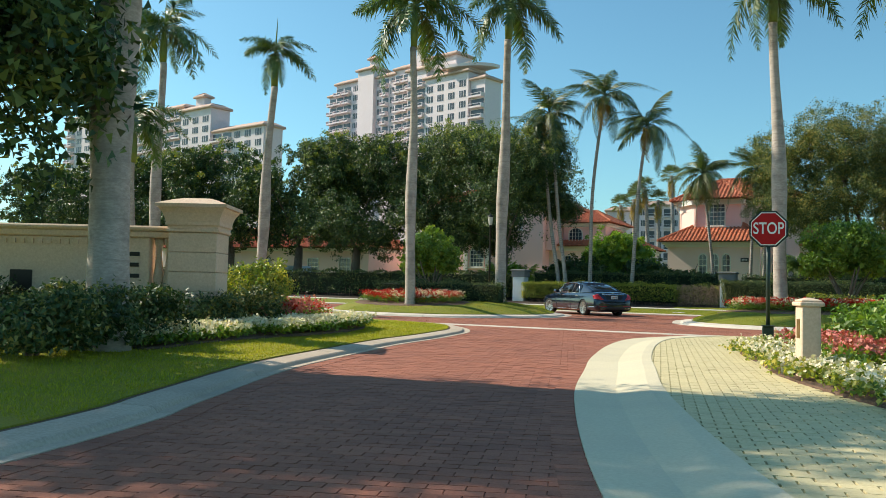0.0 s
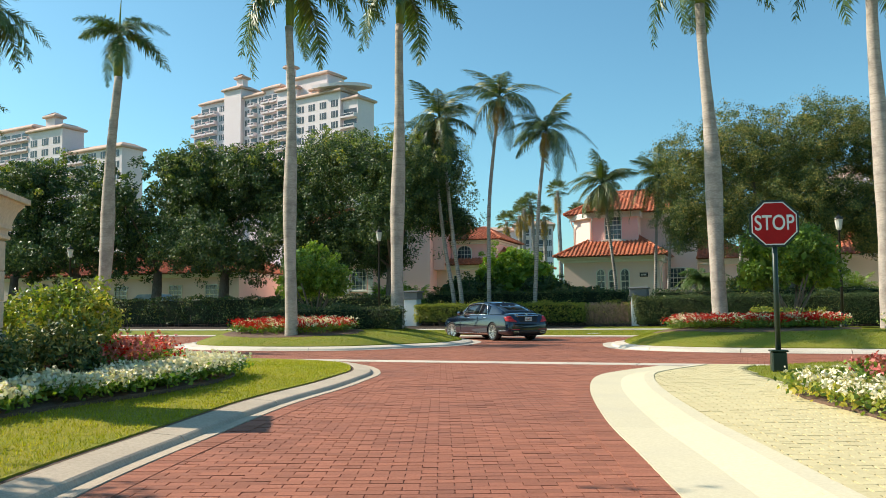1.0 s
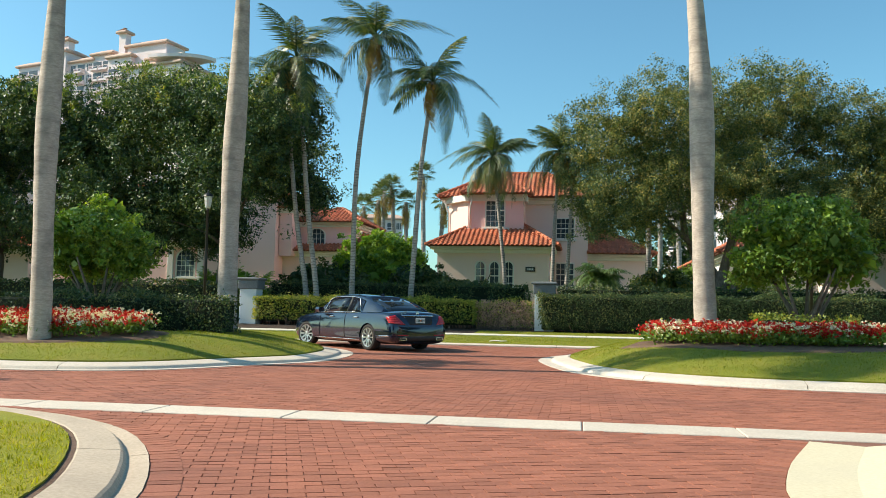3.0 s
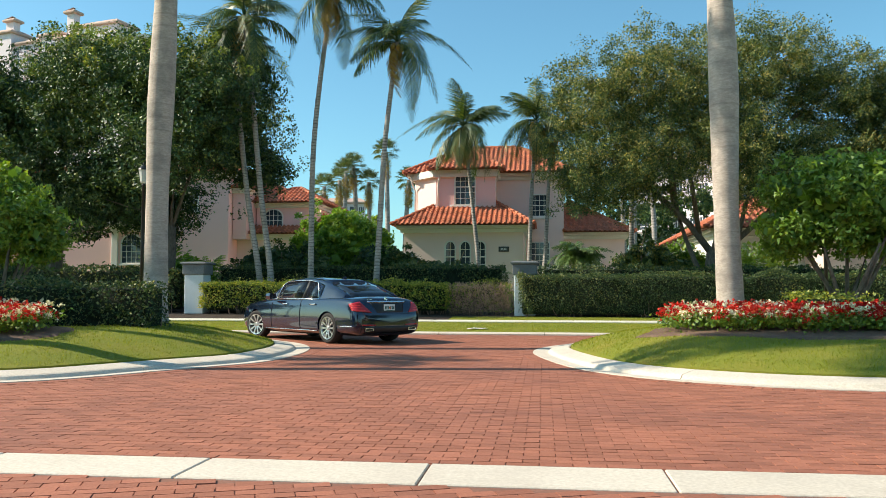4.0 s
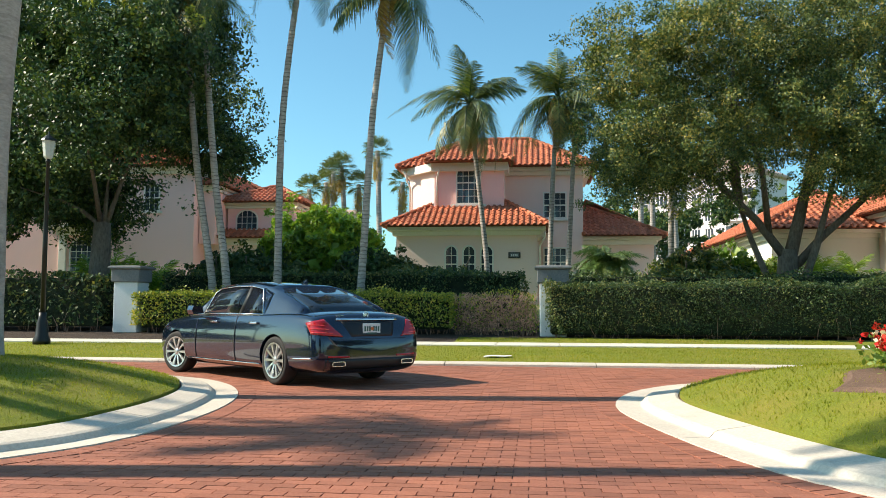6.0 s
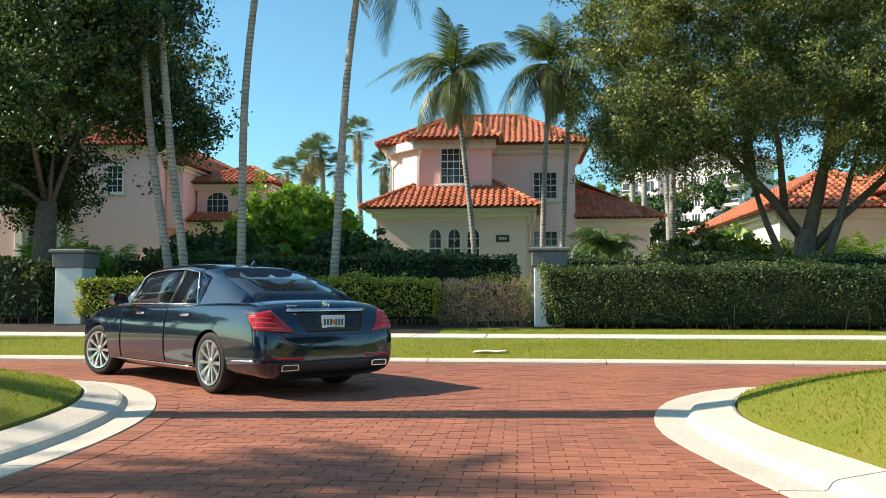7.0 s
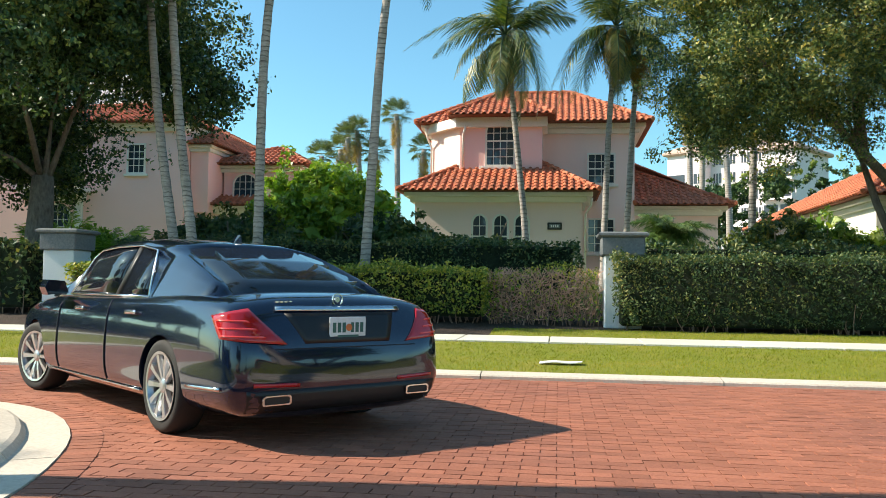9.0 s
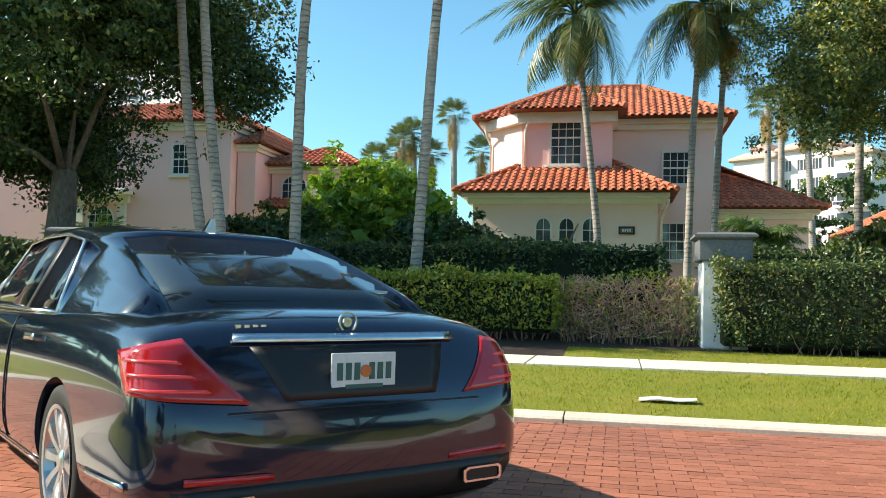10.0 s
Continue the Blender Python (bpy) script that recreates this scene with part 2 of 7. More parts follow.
tile_clay = surface("clay roof tile", (0.40, 0.105, 0.050), (0.62, 0.22, 0.11), 14, 0.7, (0.26, 0.08, 0.05), 0.4, 0.75, 0.25, 0.006, island=0.22)
tile_piece = surface("clay roof tile single", (0.40, 0.105, 0.050), (0.62, 0.22, 0.11), 14, 0.7, (0.26, 0.08, 0.05), 0.4, 0.75, 0.25, 0.006, vary=0.22)
roof_felt = surface("roof underlay", (0.16, 0.05, 0.03), (0.24, 0.08, 0.05), 20, 1, (0.10, 0.04, 0.03), 0.4, 0.9, 0.2, 0.005)
window_glass = glazing("window glass", (0.035, 0.05, 0.07), 0.04)
far_glass = glazing("tower window glass", (0.022, 0.026, 0.040), 0.30)
limestone = surface("cut limestone", (0.62, 0.455, 0.325), (0.78, 0.605, 0.46), 26, 0.9, (0.42, 0.31, 0.20), 0.45, 0.85, 0.35, 0.006)
pillar_paint = surface("painted pillar stucco", (0.52, 0.56, 0.60), (0.64, 0.67, 0.70), 45, 0.9, (0.44, 0.47, 0.49), 0.3, 0.88, 0.3, 0.005)
slate_cap = surface("grey pillar cap", (0.10, 0.11, 0.12), (0.18, 0.19, 0.20), 30, 1.2, (0.11, 0.12, 0.13), 0.4, 0.8, 0.3, 0.005)
tower_wall = surface("tower stucco", (0.76, 0.635, 0.66), (0.86, 0.745, 0.77), 3, 0.08, (0.62, 0.53, 0.54), 0.3, 0.9, 0.1, 0.01)
black_iron = plain("black painted iron", (0.012, 0.013, 0.013), 0.4, 0.2)
green_post = plain("dark green post paint", (0.012, 0.030, 0.022), 0.4)
stop_red = plain("red reflective sheeting", (0.42, 0.010, 0.012), 0.5, 0.0, 0.2)
sign_white = plain("white reflective sheeting", (0.80, 0.80, 0.80), 0.35)
lamp_glass = plain("frosted lamp glass", (0.62, 0.62, 0.58), 0.25)
brass = plain("aged brass plate", (0.32, 0.20, 0.07), 0.4, 0.7)
letter_dark = plain("dark bronze letters", (0.03, 0.026, 0.022), 0.4, 0.5)
pot_green = plain("grey-green plastic bucket", (0.42, 0.47, 0.44), 0.5)
paper_white = plain("white paper", (0.78, 0.77, 0.74), 0.8)
awning_blue = surface("pale blue cover", (0.30, 0.40, 0.48), (0.42, 0.52, 0.58), 20, 1, (0.24, 0.32, 0.38), 0.3, 0.8, 0.1, 0.005)


# ---------------------------------------------------------------- mesh helpers
class Shape:
    """Gathers vertices and faces for one mesh."""

    def __init__(self):
        self.v, self.f = [], []

    def add(self, verts, faces):
        o = len(self.v)
        self.v += [tuple(p) for p in verts]
        self.f += [tuple(o + i for i in q) for q in faces]
        return self

    def box(self, x0, y0, z0, x1, y1, z1, bevel=0.0):
        if bevel <= 0:
            p = [(x, y, z) for z in (z0, z1) for x, y in ((x0, y0), (x1, y0), (x1, y1), (x0, y1))]
            return self.add(p, [(3, 2, 1, 0), (4, 5, 6, 7), (0, 1, 5, 4), (1, 2, 6, 5), (2, 3, 7, 6), (3, 0, 4, 7)])
        b = min(bevel, (x1 - x0) / 3, (y1 - y0) / 3, (z1 - z0) / 3)
        rings = []
        for z, k in ((z0, b), (z0 + b, 0), (z1 - b, 0), (z1, b)):
            rings.append([(x0 + b, y0 + k, z), (x1 - b, y0 + k, z), (x1 - k, y0 + b, z), (x1 - k, y1 - b, z),
                          (x1 - b, y1 - k, z), (x0 + b, y1 - k, z), (x0 + k, y1 - b, z), (x0 + k, y0 + b, z)])
        return self.rings(rings)

    def rings(self, rings, closed=True, caps=True):
        n = len(rings[0])
        o = len(self.v)
        for r in rings:
            self.v += [tuple(p) for p in r]
        for a in range(len(rings) - 1):
            for i in range(n if closed else n - 1):
                j = (i + 1) % n
                self.f.append((o + a * n + i, o + a * n + j, o + (a + 1) * n + j, o + (a + 1) * n + i))
        if caps and closed:
            self.f.append(tuple(o + i for i in reversed(range(n))))
            self.f.append(tuple(o + (len(rings) - 1) * n + i for i in range(n)))
        return self

    def tube(self, path, radii, sides=10, caps=True):
        """A round limb along a path of points."""
        path = [Vector(p) for p in path]
        rings, up = [], Vector((0.31, 0.17, 0.93))
        for i, p in enumerate(path):
            d = (path[min(i + 1, len(path) - 1)] - path[max(i - 1, 0)]).normalized()
            s = d.cross(up)
            if s.length < 0.2:
                s = d.cross(Vector((1, 0, 0)))
            s.normalize()
            t = d.cross(s)
            r = radii[i] if hasattr(radii, "__len__") else radii
            rings.append([p + (s * math.cos(a) + t * math.sin(a)) * -r for a in (2 * math.pi * k / sides for k in range(sides))])
        return self.rings(rings, True, caps)

    def lathe(self, profile, sides=16, centre=(0, 0)):
        return self.rings([[(centre[0] + r * math.cos(2 * math.pi * k / sides), centre[1] + r * math.sin(2 * math.pi * k / sides), z)
                            for k in range(sides)] for r, z in profile])

    def prism(self, outline, z0, z1):
        return self.rings([[(x, y, z0) for x, y in outline], [(x, y, z1) for x, y in outline]])

    def mesh(self, name, mat, smooth=False):
        me = bpy.data.meshes.new(name)
        me.from_pydata(self.v, [], self.f)
        me.materials.append(mat)
        if smooth:
            me.polygons.foreach_set("use_smooth", [True] * len(me.polygons))
        me.update()
        return me


def mesh_np(name, verts, faces, mat, smooth=False):
    """A mesh from arrays; all faces have the same number of corners."""
    me = bpy.data.meshes.new(name)
    k = faces.shape[1]
    me.vertices.add(len(verts))
    me.vertices.foreach_set("co", np.ascontiguousarray(verts, dtype=np.float32).ravel())
    me.loops.add(faces.size)
    me.loops.foreach_set("vertex_index", np.ascontiguousarray(faces, dtype=np.int32).ravel())
    me.polygons.add(len(faces))
    me.polygons.foreach_set("loop_start", np.arange(0, faces.size, k, dtype=np.int32))
    me.polygons.foreach_set("loop_total", np.full(len(faces), k, dtype=np.int32))
    me.materials.append(mat)
    me.polygons.foreach_set("use_smooth", np.full(len(faces), smooth, dtype=bool))
    me.update(calc_edges=True)
    return me


def thing(name, label, category, loc=(0, 0, 0), rz=0.0, group="", kind=""):
    ob = new(name)
    ob.matrix_basis = pose(*loc, 0, 0, rz)
    return tagged(ob, label, category, group, kind)


def part(name, shape, mat, parent, label="", smooth=False, at=None):
    me = shape.mesh(name, mat, smooth) if isinstance(shape, Shape) else shape
    ob = new(name, me)
    ob.parent = parent
    if at is not None:
        ob.matrix_basis = at
    return tagged(ob, label)


def structure(name, shape, mat, label, category, smooth=False):
    me = shape.mesh(name, mat, smooth) if isinstance(shape, Shape) else shape
    return tagged(new(name, me), label, category, "", "structure")


def smooth_line(points, step=0.35, closed=False):
    """A spline through points, in even steps."""
    p = [np.array(q, float) for q in points]
    if closed:
        p = [p[-1]] + p + [p[0], p[1]]
    else:
        p = [2 * p[0] - p[1]] + p + [2 * p[-1] - p[-2]]
    out = []
    for i in range(1, len(p) - 2):
        a, b, c, d = p[i - 1:i + 3]
        n = max(2, int(np.linalg.norm(c - b) / step))
        for k in range(n):
            t = k / n
            out.append(0.5 * (2 * b + (c - a) * t + (2 * a - 5 * b + 4 * c - d) * t * t + (3 * b - a - 3 * c + d) * t ** 3))
    if not closed:
        out.append(p[-2])
    return np.array(out)


def inward(line, side, closed=False):
    """Unit normals to the left (side 1) or right (side -1) of a line."""
    if closed:
        d = np.roll(line, -1, 0) - np.roll(line, 1, 0)
    else:
        d = np.gradient(line, axis=0)
    d /= np.linalg.norm(d, axis=1, keepdims=True)
    return np.stack([-d[:, 1], d[:, 0]], 1) * side


def inside(pts, poly):
    x, y = pts[:, 0], pts[:, 1]
    hit = np.zeros(len(pts), bool)
    j = len(poly) - 1
    for i in range(len(poly)):
        xi, yi, xj, yj = *poly[i], *poly[j]
        cross = ((yi > y) != (yj > y))
        with np.errstate(divide="ignore", invalid="ignore"):
            hit ^= cross & (x < (xj - xi) * (y - yi) / (yj - yi + 1e-12) + xi)
        j = i
    return hit


KERB_PROFILE = [(0.0, -0.06), (0.0, 0.014), (0.27, 0.004), (0.29, 0.010), (0.325, 0.052), (0.36, 0.066), (0.67, 0.108), (0.70, 0.096), (0.70, -0.06)]


ENTRY_PROFILE = [(0.0, -0.06), (0.0, 0.012), (0.14, 0.002), (0.15, 0.004), (0.175, 0.040), (0.195, 0.052), (0.48, 0.074), (0.50, 0.065), (0.50, -0.06)]


def kerb_run(name, line, side, label, closed=False, profile=KERB_PROFILE, length=8, mat=concrete):
    """A cast kerb and gutter along a line, in separate lengths with open joints."""
    nrm = inward(line, side, closed)
    run = thing(name, label, "kerb", kind="structure")
    idx = list(range(len(line))) + ([0] if closed else [])
    for a in range(0, len(idx) - 1, length):
        seg = idx[a:a + length + 1]
        if len(seg) < 2:
            continue
        s = Shape()
        rings = []
        for k, i in enumerate(seg):
            p = line[i].copy()
            if k == len(seg) - 1:
                q = line[seg[k - 1]]
                p = p + (q - p) / max(1e-6, np.linalg.norm(q - p)) * 0.014
            ring = [(p[0] + nrm[i][0] * d, p[1] + nrm[i][1] * d, z) for d, z in profile]
            rings.append(ring if side < 0 else ring[::-1])
        s.rings(rings, True, True)
        part("kerb_length", s, mat, run, smooth=False)
    return run


blade_dry = foliage("dry grass blade", [(0.130, 0.152, 0.008), (0.265, 0.275, 0.014), (0.405, 0.380, 0.030), (0.52, 0.38, 0.080)], 0.6, 0.32, 0.25)
turf_dry = surface("dry turf", (0.150, 0.165, 0.010), (0.345, 0.335, 0.021), 70, 1.1, (0.44, 0.28, 0.055), 0.45, 0.9, 0.8, 0.02)


def ruled_lawn(name, outer, inner, rings, height, label, mat=turf):
    """Turf between two lines of the same number of points; height(fraction, x, y) gives its rise."""
    s = Shape()
    n = len(outer)
    v, f = [], []
    for r in range(rings + 1):
        t = r / rings
        for i in range(n):
            x, y = outer[i] * (1 - t) + inner[i] * t
            v.append((x, y, height(t, x, y) + (noise.noise(Vector((x * 0.7, y * 0.7, 3))) * 0.02 if 0 < r else 0)))
    for r in range(rings):
        for i in range(n - 1):
            f.append((r * n + i, r * n + i + 1, (r + 1) * n + i + 1, (r + 1) * n + i))
    s.add(v, f)
    s.add(v[:n] + [(x, y, z - 0.07) for x, y, z in v[:n]], [(i, n + i, n + i + 1, i + 1) for i in range(n - 1)])
    ob = structure(name, s, mat, label, "lawn", True)
    return ob, np.array(v), f


def leaf_mesh(name, centres, size, mat, seed, spread=0.35, aspect=0.5, outward=None, flat=0.0, fold=0.0, corners=4):
    """Many small pointed leaves at given places, as one mesh."""
    r = np.random.RandomState(seed)
    n = len(centres)
    nrm = r.normal(size=(n, 3))
    if outward is not None:
        nrm = nrm * 0.75 + outward
    nrm[:, 2] += flat
    nrm /= np.linalg.norm(nrm, axis=1, keepdims=True) + 1e-9
    tan = r.normal(size=(n, 3))
    tan[:, 2] -= 0.35
    tan -= nrm * (tan * nrm).sum(1, keepdims=True)
    tan /= np.linalg.norm(tan, axis=1, keepdims=True) + 1e-9
    bit = np.cross(nrm, tan)
    ln = size * (1 - spread + 2 * spread * r.rand(n, 1)) / 2
    wd = ln * aspect
    c = np.asarray(centres)
    if corners == 3:
        v = np.stack([c - tan * ln * 0.7 - bit * wd, c - tan * ln * 0.7 + bit * wd, c + tan * ln * 1.1], 1)
        return mesh_np(name, v.reshape(-1, 3), np.arange(3 * n).reshape(n, 3), mat)
    v = np.empty((n, 4, 3))
    v[:, 0] = c - tan * ln
    v[:, 1] = c + bit * wd - tan * ln * 0.1 + nrm * ln * fold
    v[:, 2] = c + tan * ln
    v[:, 3] = c - bit * wd - tan * ln * 0.1 + nrm * ln * fold
    return mesh_np(name, v.reshape(-1, 3), np.arange(4 * n).reshape(n, 4), mat)


def grass_mesh(name, v, f, keep, per_m2, seed, tall=0.027, mat=blade):
    """Blades scattered over the faces of a lawn inside a plan rectangle."""
    r = np.random.RandomState(seed)
    q = np.array(f)
    tri = np.concatenate([q[:, [0, 1, 2]], q[:, [0, 2, 3]]])
    a, b, c = v[tri[:, 0]], v[tri[:, 1]], v[tri[:, 2]]
    mid = (a + b + c) / 3
    k = (mid[:, 0] > keep[0]) & (mid[:, 0] < keep[2]) & (mid[:, 1] > keep[1]) & (mid[:, 1] < keep[3])
    a, b, c = a[k], b[k], c[k]
    area = np.linalg.norm(np.cross(b - a, c - a), axis=1) / 2
    n = int(area.sum() * per_m2)
    t = r.choice(len(a), n, p=area / area.sum())
    u, w = r.rand(n, 1), r.rand(n, 1)
    flip = (u + w) > 1
    u, w = np.where(flip, 1 - u, u), np.where(flip, 1 - w, w)
    p = a[t] + (b[t] - a[t]) * u + (c[t] - a[t]) * w
    ang = r.rand(n) * 2 * np.pi
    side = np.stack([np.cos(ang), np.sin(ang), 0 * ang], 1) * (0.003 + 0.004 * r.rand(n, 1))
    lean = r.normal(size=(n, 3)) * 0.017
    tuft = np.sin(p[:, 0] * 41 + 2.0 * np.sin(p[:, 1] * 23)) * np.sin(p[:, 1] * 37 + 2.0 * np.sin(p[:, 0] * 19))
    lean[:, 2] = tall * (0.5 + 0.8 * r.rand(n)) * (1.0 + 0.75 * tuft)
    vv = np.stack([p - side, p + side, p + lean], 1).reshape(-1, 3)
    vv[:, 2] -= 0.004
    return mesh_np(name, vv, np.arange(3 * n).reshape(n, 3), mat)


# ---------------------------------------------------------------- ground, road, kerbs, lawns
ground = Shape()
gs = [-2500, -900, -300, -120, 120, 300, 900, 2500]
ground.add([(x, y + 40, -0.09) for y in gs for x in gs], [(j * 8 + i, j * 8 + i + 1, j * 8 + i + 9, j * 8 + i + 8) for j in range(7) for i in range(7)])
structure("ground", ground, far_ground, "flat green ground reaching the horizon", "ground")

ENTRY_LEFT = [(-1.5, -6), (-3.4, -1.0), (-4.98, 4.32), (-5.60, 5.75), (-6.85, 8.6), (-7.62, 11.2), (-8.25, 13.6), (-8.62, 15.8), (-8.95, 17.3),
              (-9.30, 18.6), (-10.10, 20.1), (-11.0, 21.1), (-12.2, 21.75), (-13.8, 22.0), (-17, 22.0), (-30, 22.0), (-70, 22.0)]
APRON_LEFT = [(3.6, -6), (1.0, 0.0), (-1.2, 4.0), (-2.90, 8.2), (-3.85, 11.3), (-4.45, 13.4), (-5.15, 16.5), (-5.46, 18.9), (-5.25, 20.3), (-4.70, 21.9)]
APRON_RIGHT = [(5.0, -6), (3.6, 0.0), (1.6, 5.5), (0.0, 8.7), (-0.95, 10.7), (-1.80, 13.6), (-2.25, 15.6), (-2.80, 18.4), (-3.15, 20.0), (-3.20, 21.2), (-2.9, 21.9)]
ISLE_LEFT = [(-15.2, 26.45), (-13.75, 27.25), (-12.75, 29.0), (-12.02, 30.3), (-11.88, 31.6), (-11.98, 33.0), (-12.3, 34.3), (-12.95, 35.6), (-13.9, 36.55),
             (-15.5, 37.0), (-18.5, 37.0), (-21.3, 36.4), (-23.0, 34.4), (-23.2, 32.0), (-22.0, 29.4), (-20.0, 27.1), (-17.6, 26.3)]
ISLE_RIGHT = [(40, 37.1), (10, 37.1), (-2.5, 37.15), (-4.9, 37.1), (-6.2, 36.7), (-6.95, 35.9), (-7.45, 34.8), (-7.66, 33.3), (-7.35, 31.3), (-6.88, 29.7), (-6.15, 28.6),
              (-5.2, 27.9), (-4.2, 27.5), (-2.8, 27.3), (0.5, 27.15), (10, 27.1), (40, 27.1)]
FAR_KERB = 39.95

road = Shape()
road.add([(-120, 21.6, -0.007), (60, 21.6, -0.007), (60, 40.0, -0.007), (-120, 40.0, -0.007)], [(0, 1, 2, 3)])
road.add([(-14, -12, -0.007), (9, -12, -0.007), (9, 21.6, -0.007), (-14, 21.6, -0.007)], [(0, 1, 2, 3)])
road_bed = structure("road", road, joint_sand, "red brick paved entrance road and cross street", "road")

left_line = smooth_line(ENTRY_LEFT)
kerb_run("kerb_entry", left_line, 1, "tan concrete kerb with gutter beside the entrance lawn", profile=ENTRY_PROFILE, mat=kerb_tan)
lawn_in = left_line + inward(left_line, 1) * 0.545
far_in = np.stack([np.clip(left_line[:, 0] - 34, -90, -32), left_line[:, 1] * 0.55 + 3], 1)
lawn_rise = lambda t, x, y: 0.085 + 0.29 * min(1, t * 34 / 7) ** 1.3
lawn_l, lv, lf = ruled_lawn("lawn_entry", lawn_in, far_in, 40, lawn_rise, "sunlit yellow-green lawn beside the entrance road", turf_dry)

isle_l = smooth_line(ISLE_LEFT, closed=True)
kerb_run("kerb_island_west", isle_l, 1, "white concrete kerb and gutter round a grass island", closed=True)
il = np.vstack([isle_l, isle_l[:1]])
ilin = il + np.vstack([inward(isle_l, 1, True), inward(isle_l, 1, True)[:1]]) * 0.722
spine = np.stack([np.clip(il[:, 0], -20.0, -15.4), np.clip(il[:, 1], 31.2, 32.6)], 1)
isle_l_rise = lambda t, x, y: 0.130 + 0.40 * (1 - (1 - t) ** 2)
lawn_il, ilv, ilf = ruled_lawn("lawn_island_west", ilin, spine, 14, isle_l_rise, "mounded green grass island in the street")

isle_r = smooth_line(ISLE_RIGHT)
kerb_run("kerb_island_east", isle_r, 1, "white concrete kerb and gutter round the longer grass island")
irin = isle_r + inward(isle_r, 1) * 0.722
spine_r = np.stack([np.clip(isle_r[:, 0], -4.6, 40), np.clip(isle_r[:, 1], 31.6, 33.0)], 1)
lawn_ir, irv, irf = ruled_lawn("lawn_island_east", irin, spine_r, 14, isle_l_rise, "mounded green grass island in the street")



def turf_edge(name, line, nrm, d0, d1, z, closed=False):
    """A narrow cut edge of bare soil between kerb and turf."""
    a, b = line + nrm * d0, line + nrm * d1
    m = len(line)
    faces = [(i, i + 1, m + i + 1, m + i) for i in range(m - 1)] + ([(m - 1, 0, m, 2 * m - 1)] if closed else [])
    structure(name, Shape().add([(*p, z) for p in a] + [(*p, z) for p in b], faces), soil, "dark cut soil edge between kerb and turf", "soil")


turf_edge("soil_edge_entry", left_line, inward(left_line, 1), 0.495, 0.60, 0.070)
turf_edge("soil_edge_west", isle_l, inward(isle_l, 1, True), 0.695, 0.82, 0.088, True)
turf_edge("soil_edge_east", isle_r, inward(isle_r, 1), 0.695, 0.82, 0.088)

# third island farther along the street
isle_f = smooth_line([(-31, 28.2), (-28.6, 30.0), (-27.6, 32.2), (-28.4, 34.8), (-31, 36.4), (-45, 37), (-80, 37), (-80, 28), (-45, 27.8)], closed=True)
kerb_run("kerb_island_far", isle_f, 1, "white concrete kerb round a distant grass island", closed=True)
ifl = np.vstack([isle_f, isle_f[:1]])
ifin = ifl + np.vstack([inward(isle_f, 1, True), inward(isle_f, 1, True)[:1]]) * 0.69
ruled_lawn("lawn_island_far", ifin, np.stack([np.clip(ifl[:, 0], -78, -32), np.clip(ifl[:, 1], 32, 33)], 1), 8, isle_l_rise, "distant mounded grass island")

# far kerb, verge, sidewalk, ground rising to the houses
far_line = np.stack([np.linspace(-110, 60, 180), np.full(180, FAR_KERB)], 1)
FAR_PROFILE = [(0.0, -0.06), (0.0, 0.035), (0.02, 0.055), (0.26, 0.075), (0.28, 0.06), (0.28, -0.06)]
kerb_run("kerb_far", far_line, 1, "white concrete kerb along the far verge", profile=FAR_PROFILE, length=3)


def yard(y):
    """Height of the ground beyond the far kerb."""
    return float(np.interp(y, [40.2, 43.4, 45.0, 46.6, 48.5, 52, 58, 90, 260], [0.07, 0.22, 0.25, 0.34, 0.48, 0.85, 1.25, 1.3, 1.3]))


def strip(name, y0, y1, rows, label, mat=turf, x0=-110, x1=60, nx=150, category="lawn"):
    xs, ys = np.linspace(x0, x1, nx), np.linspace(y0, y1, rows)
    v = np.array([(x, y, yard(y) + (noise.noise(Vector((x * 0.6, y * 0.6, 1))) * 0.018 if 0 < j < rows - 1 else 0)) for j, y in enumerate(ys) for x in xs])
    f = [(j * nx + i, j * nx + i + 1, (j + 1) * nx + i + 1, (j + 1) * nx + i) for j in range(rows - 1) for i in range(nx - 1)]
    return structure(name, Shape().add(v, f), mat, label, category, True), v, f


lawn_v, vv, vf = strip("lawn_verge", FAR_KERB + 0.26, 43.45, 12, "green grass verge between kerb and sidewalk")
lawn_h, hv, hf = strip("lawn_hedge_side", 44.95, 46.3, 6, "shaded grass strip between sidewalk and hedge", x0=-10.6)
# both beds: mulch plus painted shade along the foot of the hedges
strip("soil_bed_front", 44.95, 46.3, 6, "mulch bed between sidewalk and hedge, with shade painted into its colour", mulch, x1=-10.6, category="soil")
strip("soil_bed", 46.3, 49.5, 10, "mulch bed under the hedges, with shade painted into its colour", mulch, category="soil")
strip("yard", 49.5, 260, 26, "house gardens on raised ground", far_ground, category="ground", nx=80)
side_walk = thing("pavement", "pale concrete sidewalk slabs between grass strips", "sidewalk", kind="structure")
for i in range(113):
    x = -110 + i * 1.5
    part("slab", Shape().box(x + 0.008, 43.45, 0.1, x + 1.492, 44.95, 0.256, 0.01), walk_concrete, side_walk)

# lawn to the right of the cream apron
ap_l, ap_r = smooth_line(APRON_LEFT), smooth_line(APRON_RIGHT)
right_line = smooth_line(APRON_RIGHT + [(-1.5, 22.0), (4, 22.0), (40, 22.0)])
rin = right_line + inward(right_line, -1) * 0.10
rout = np.stack([np.clip(right_line[:, 0] + 26, 30, 60), right_line[:, 1] * 0.5 + 2], 1)
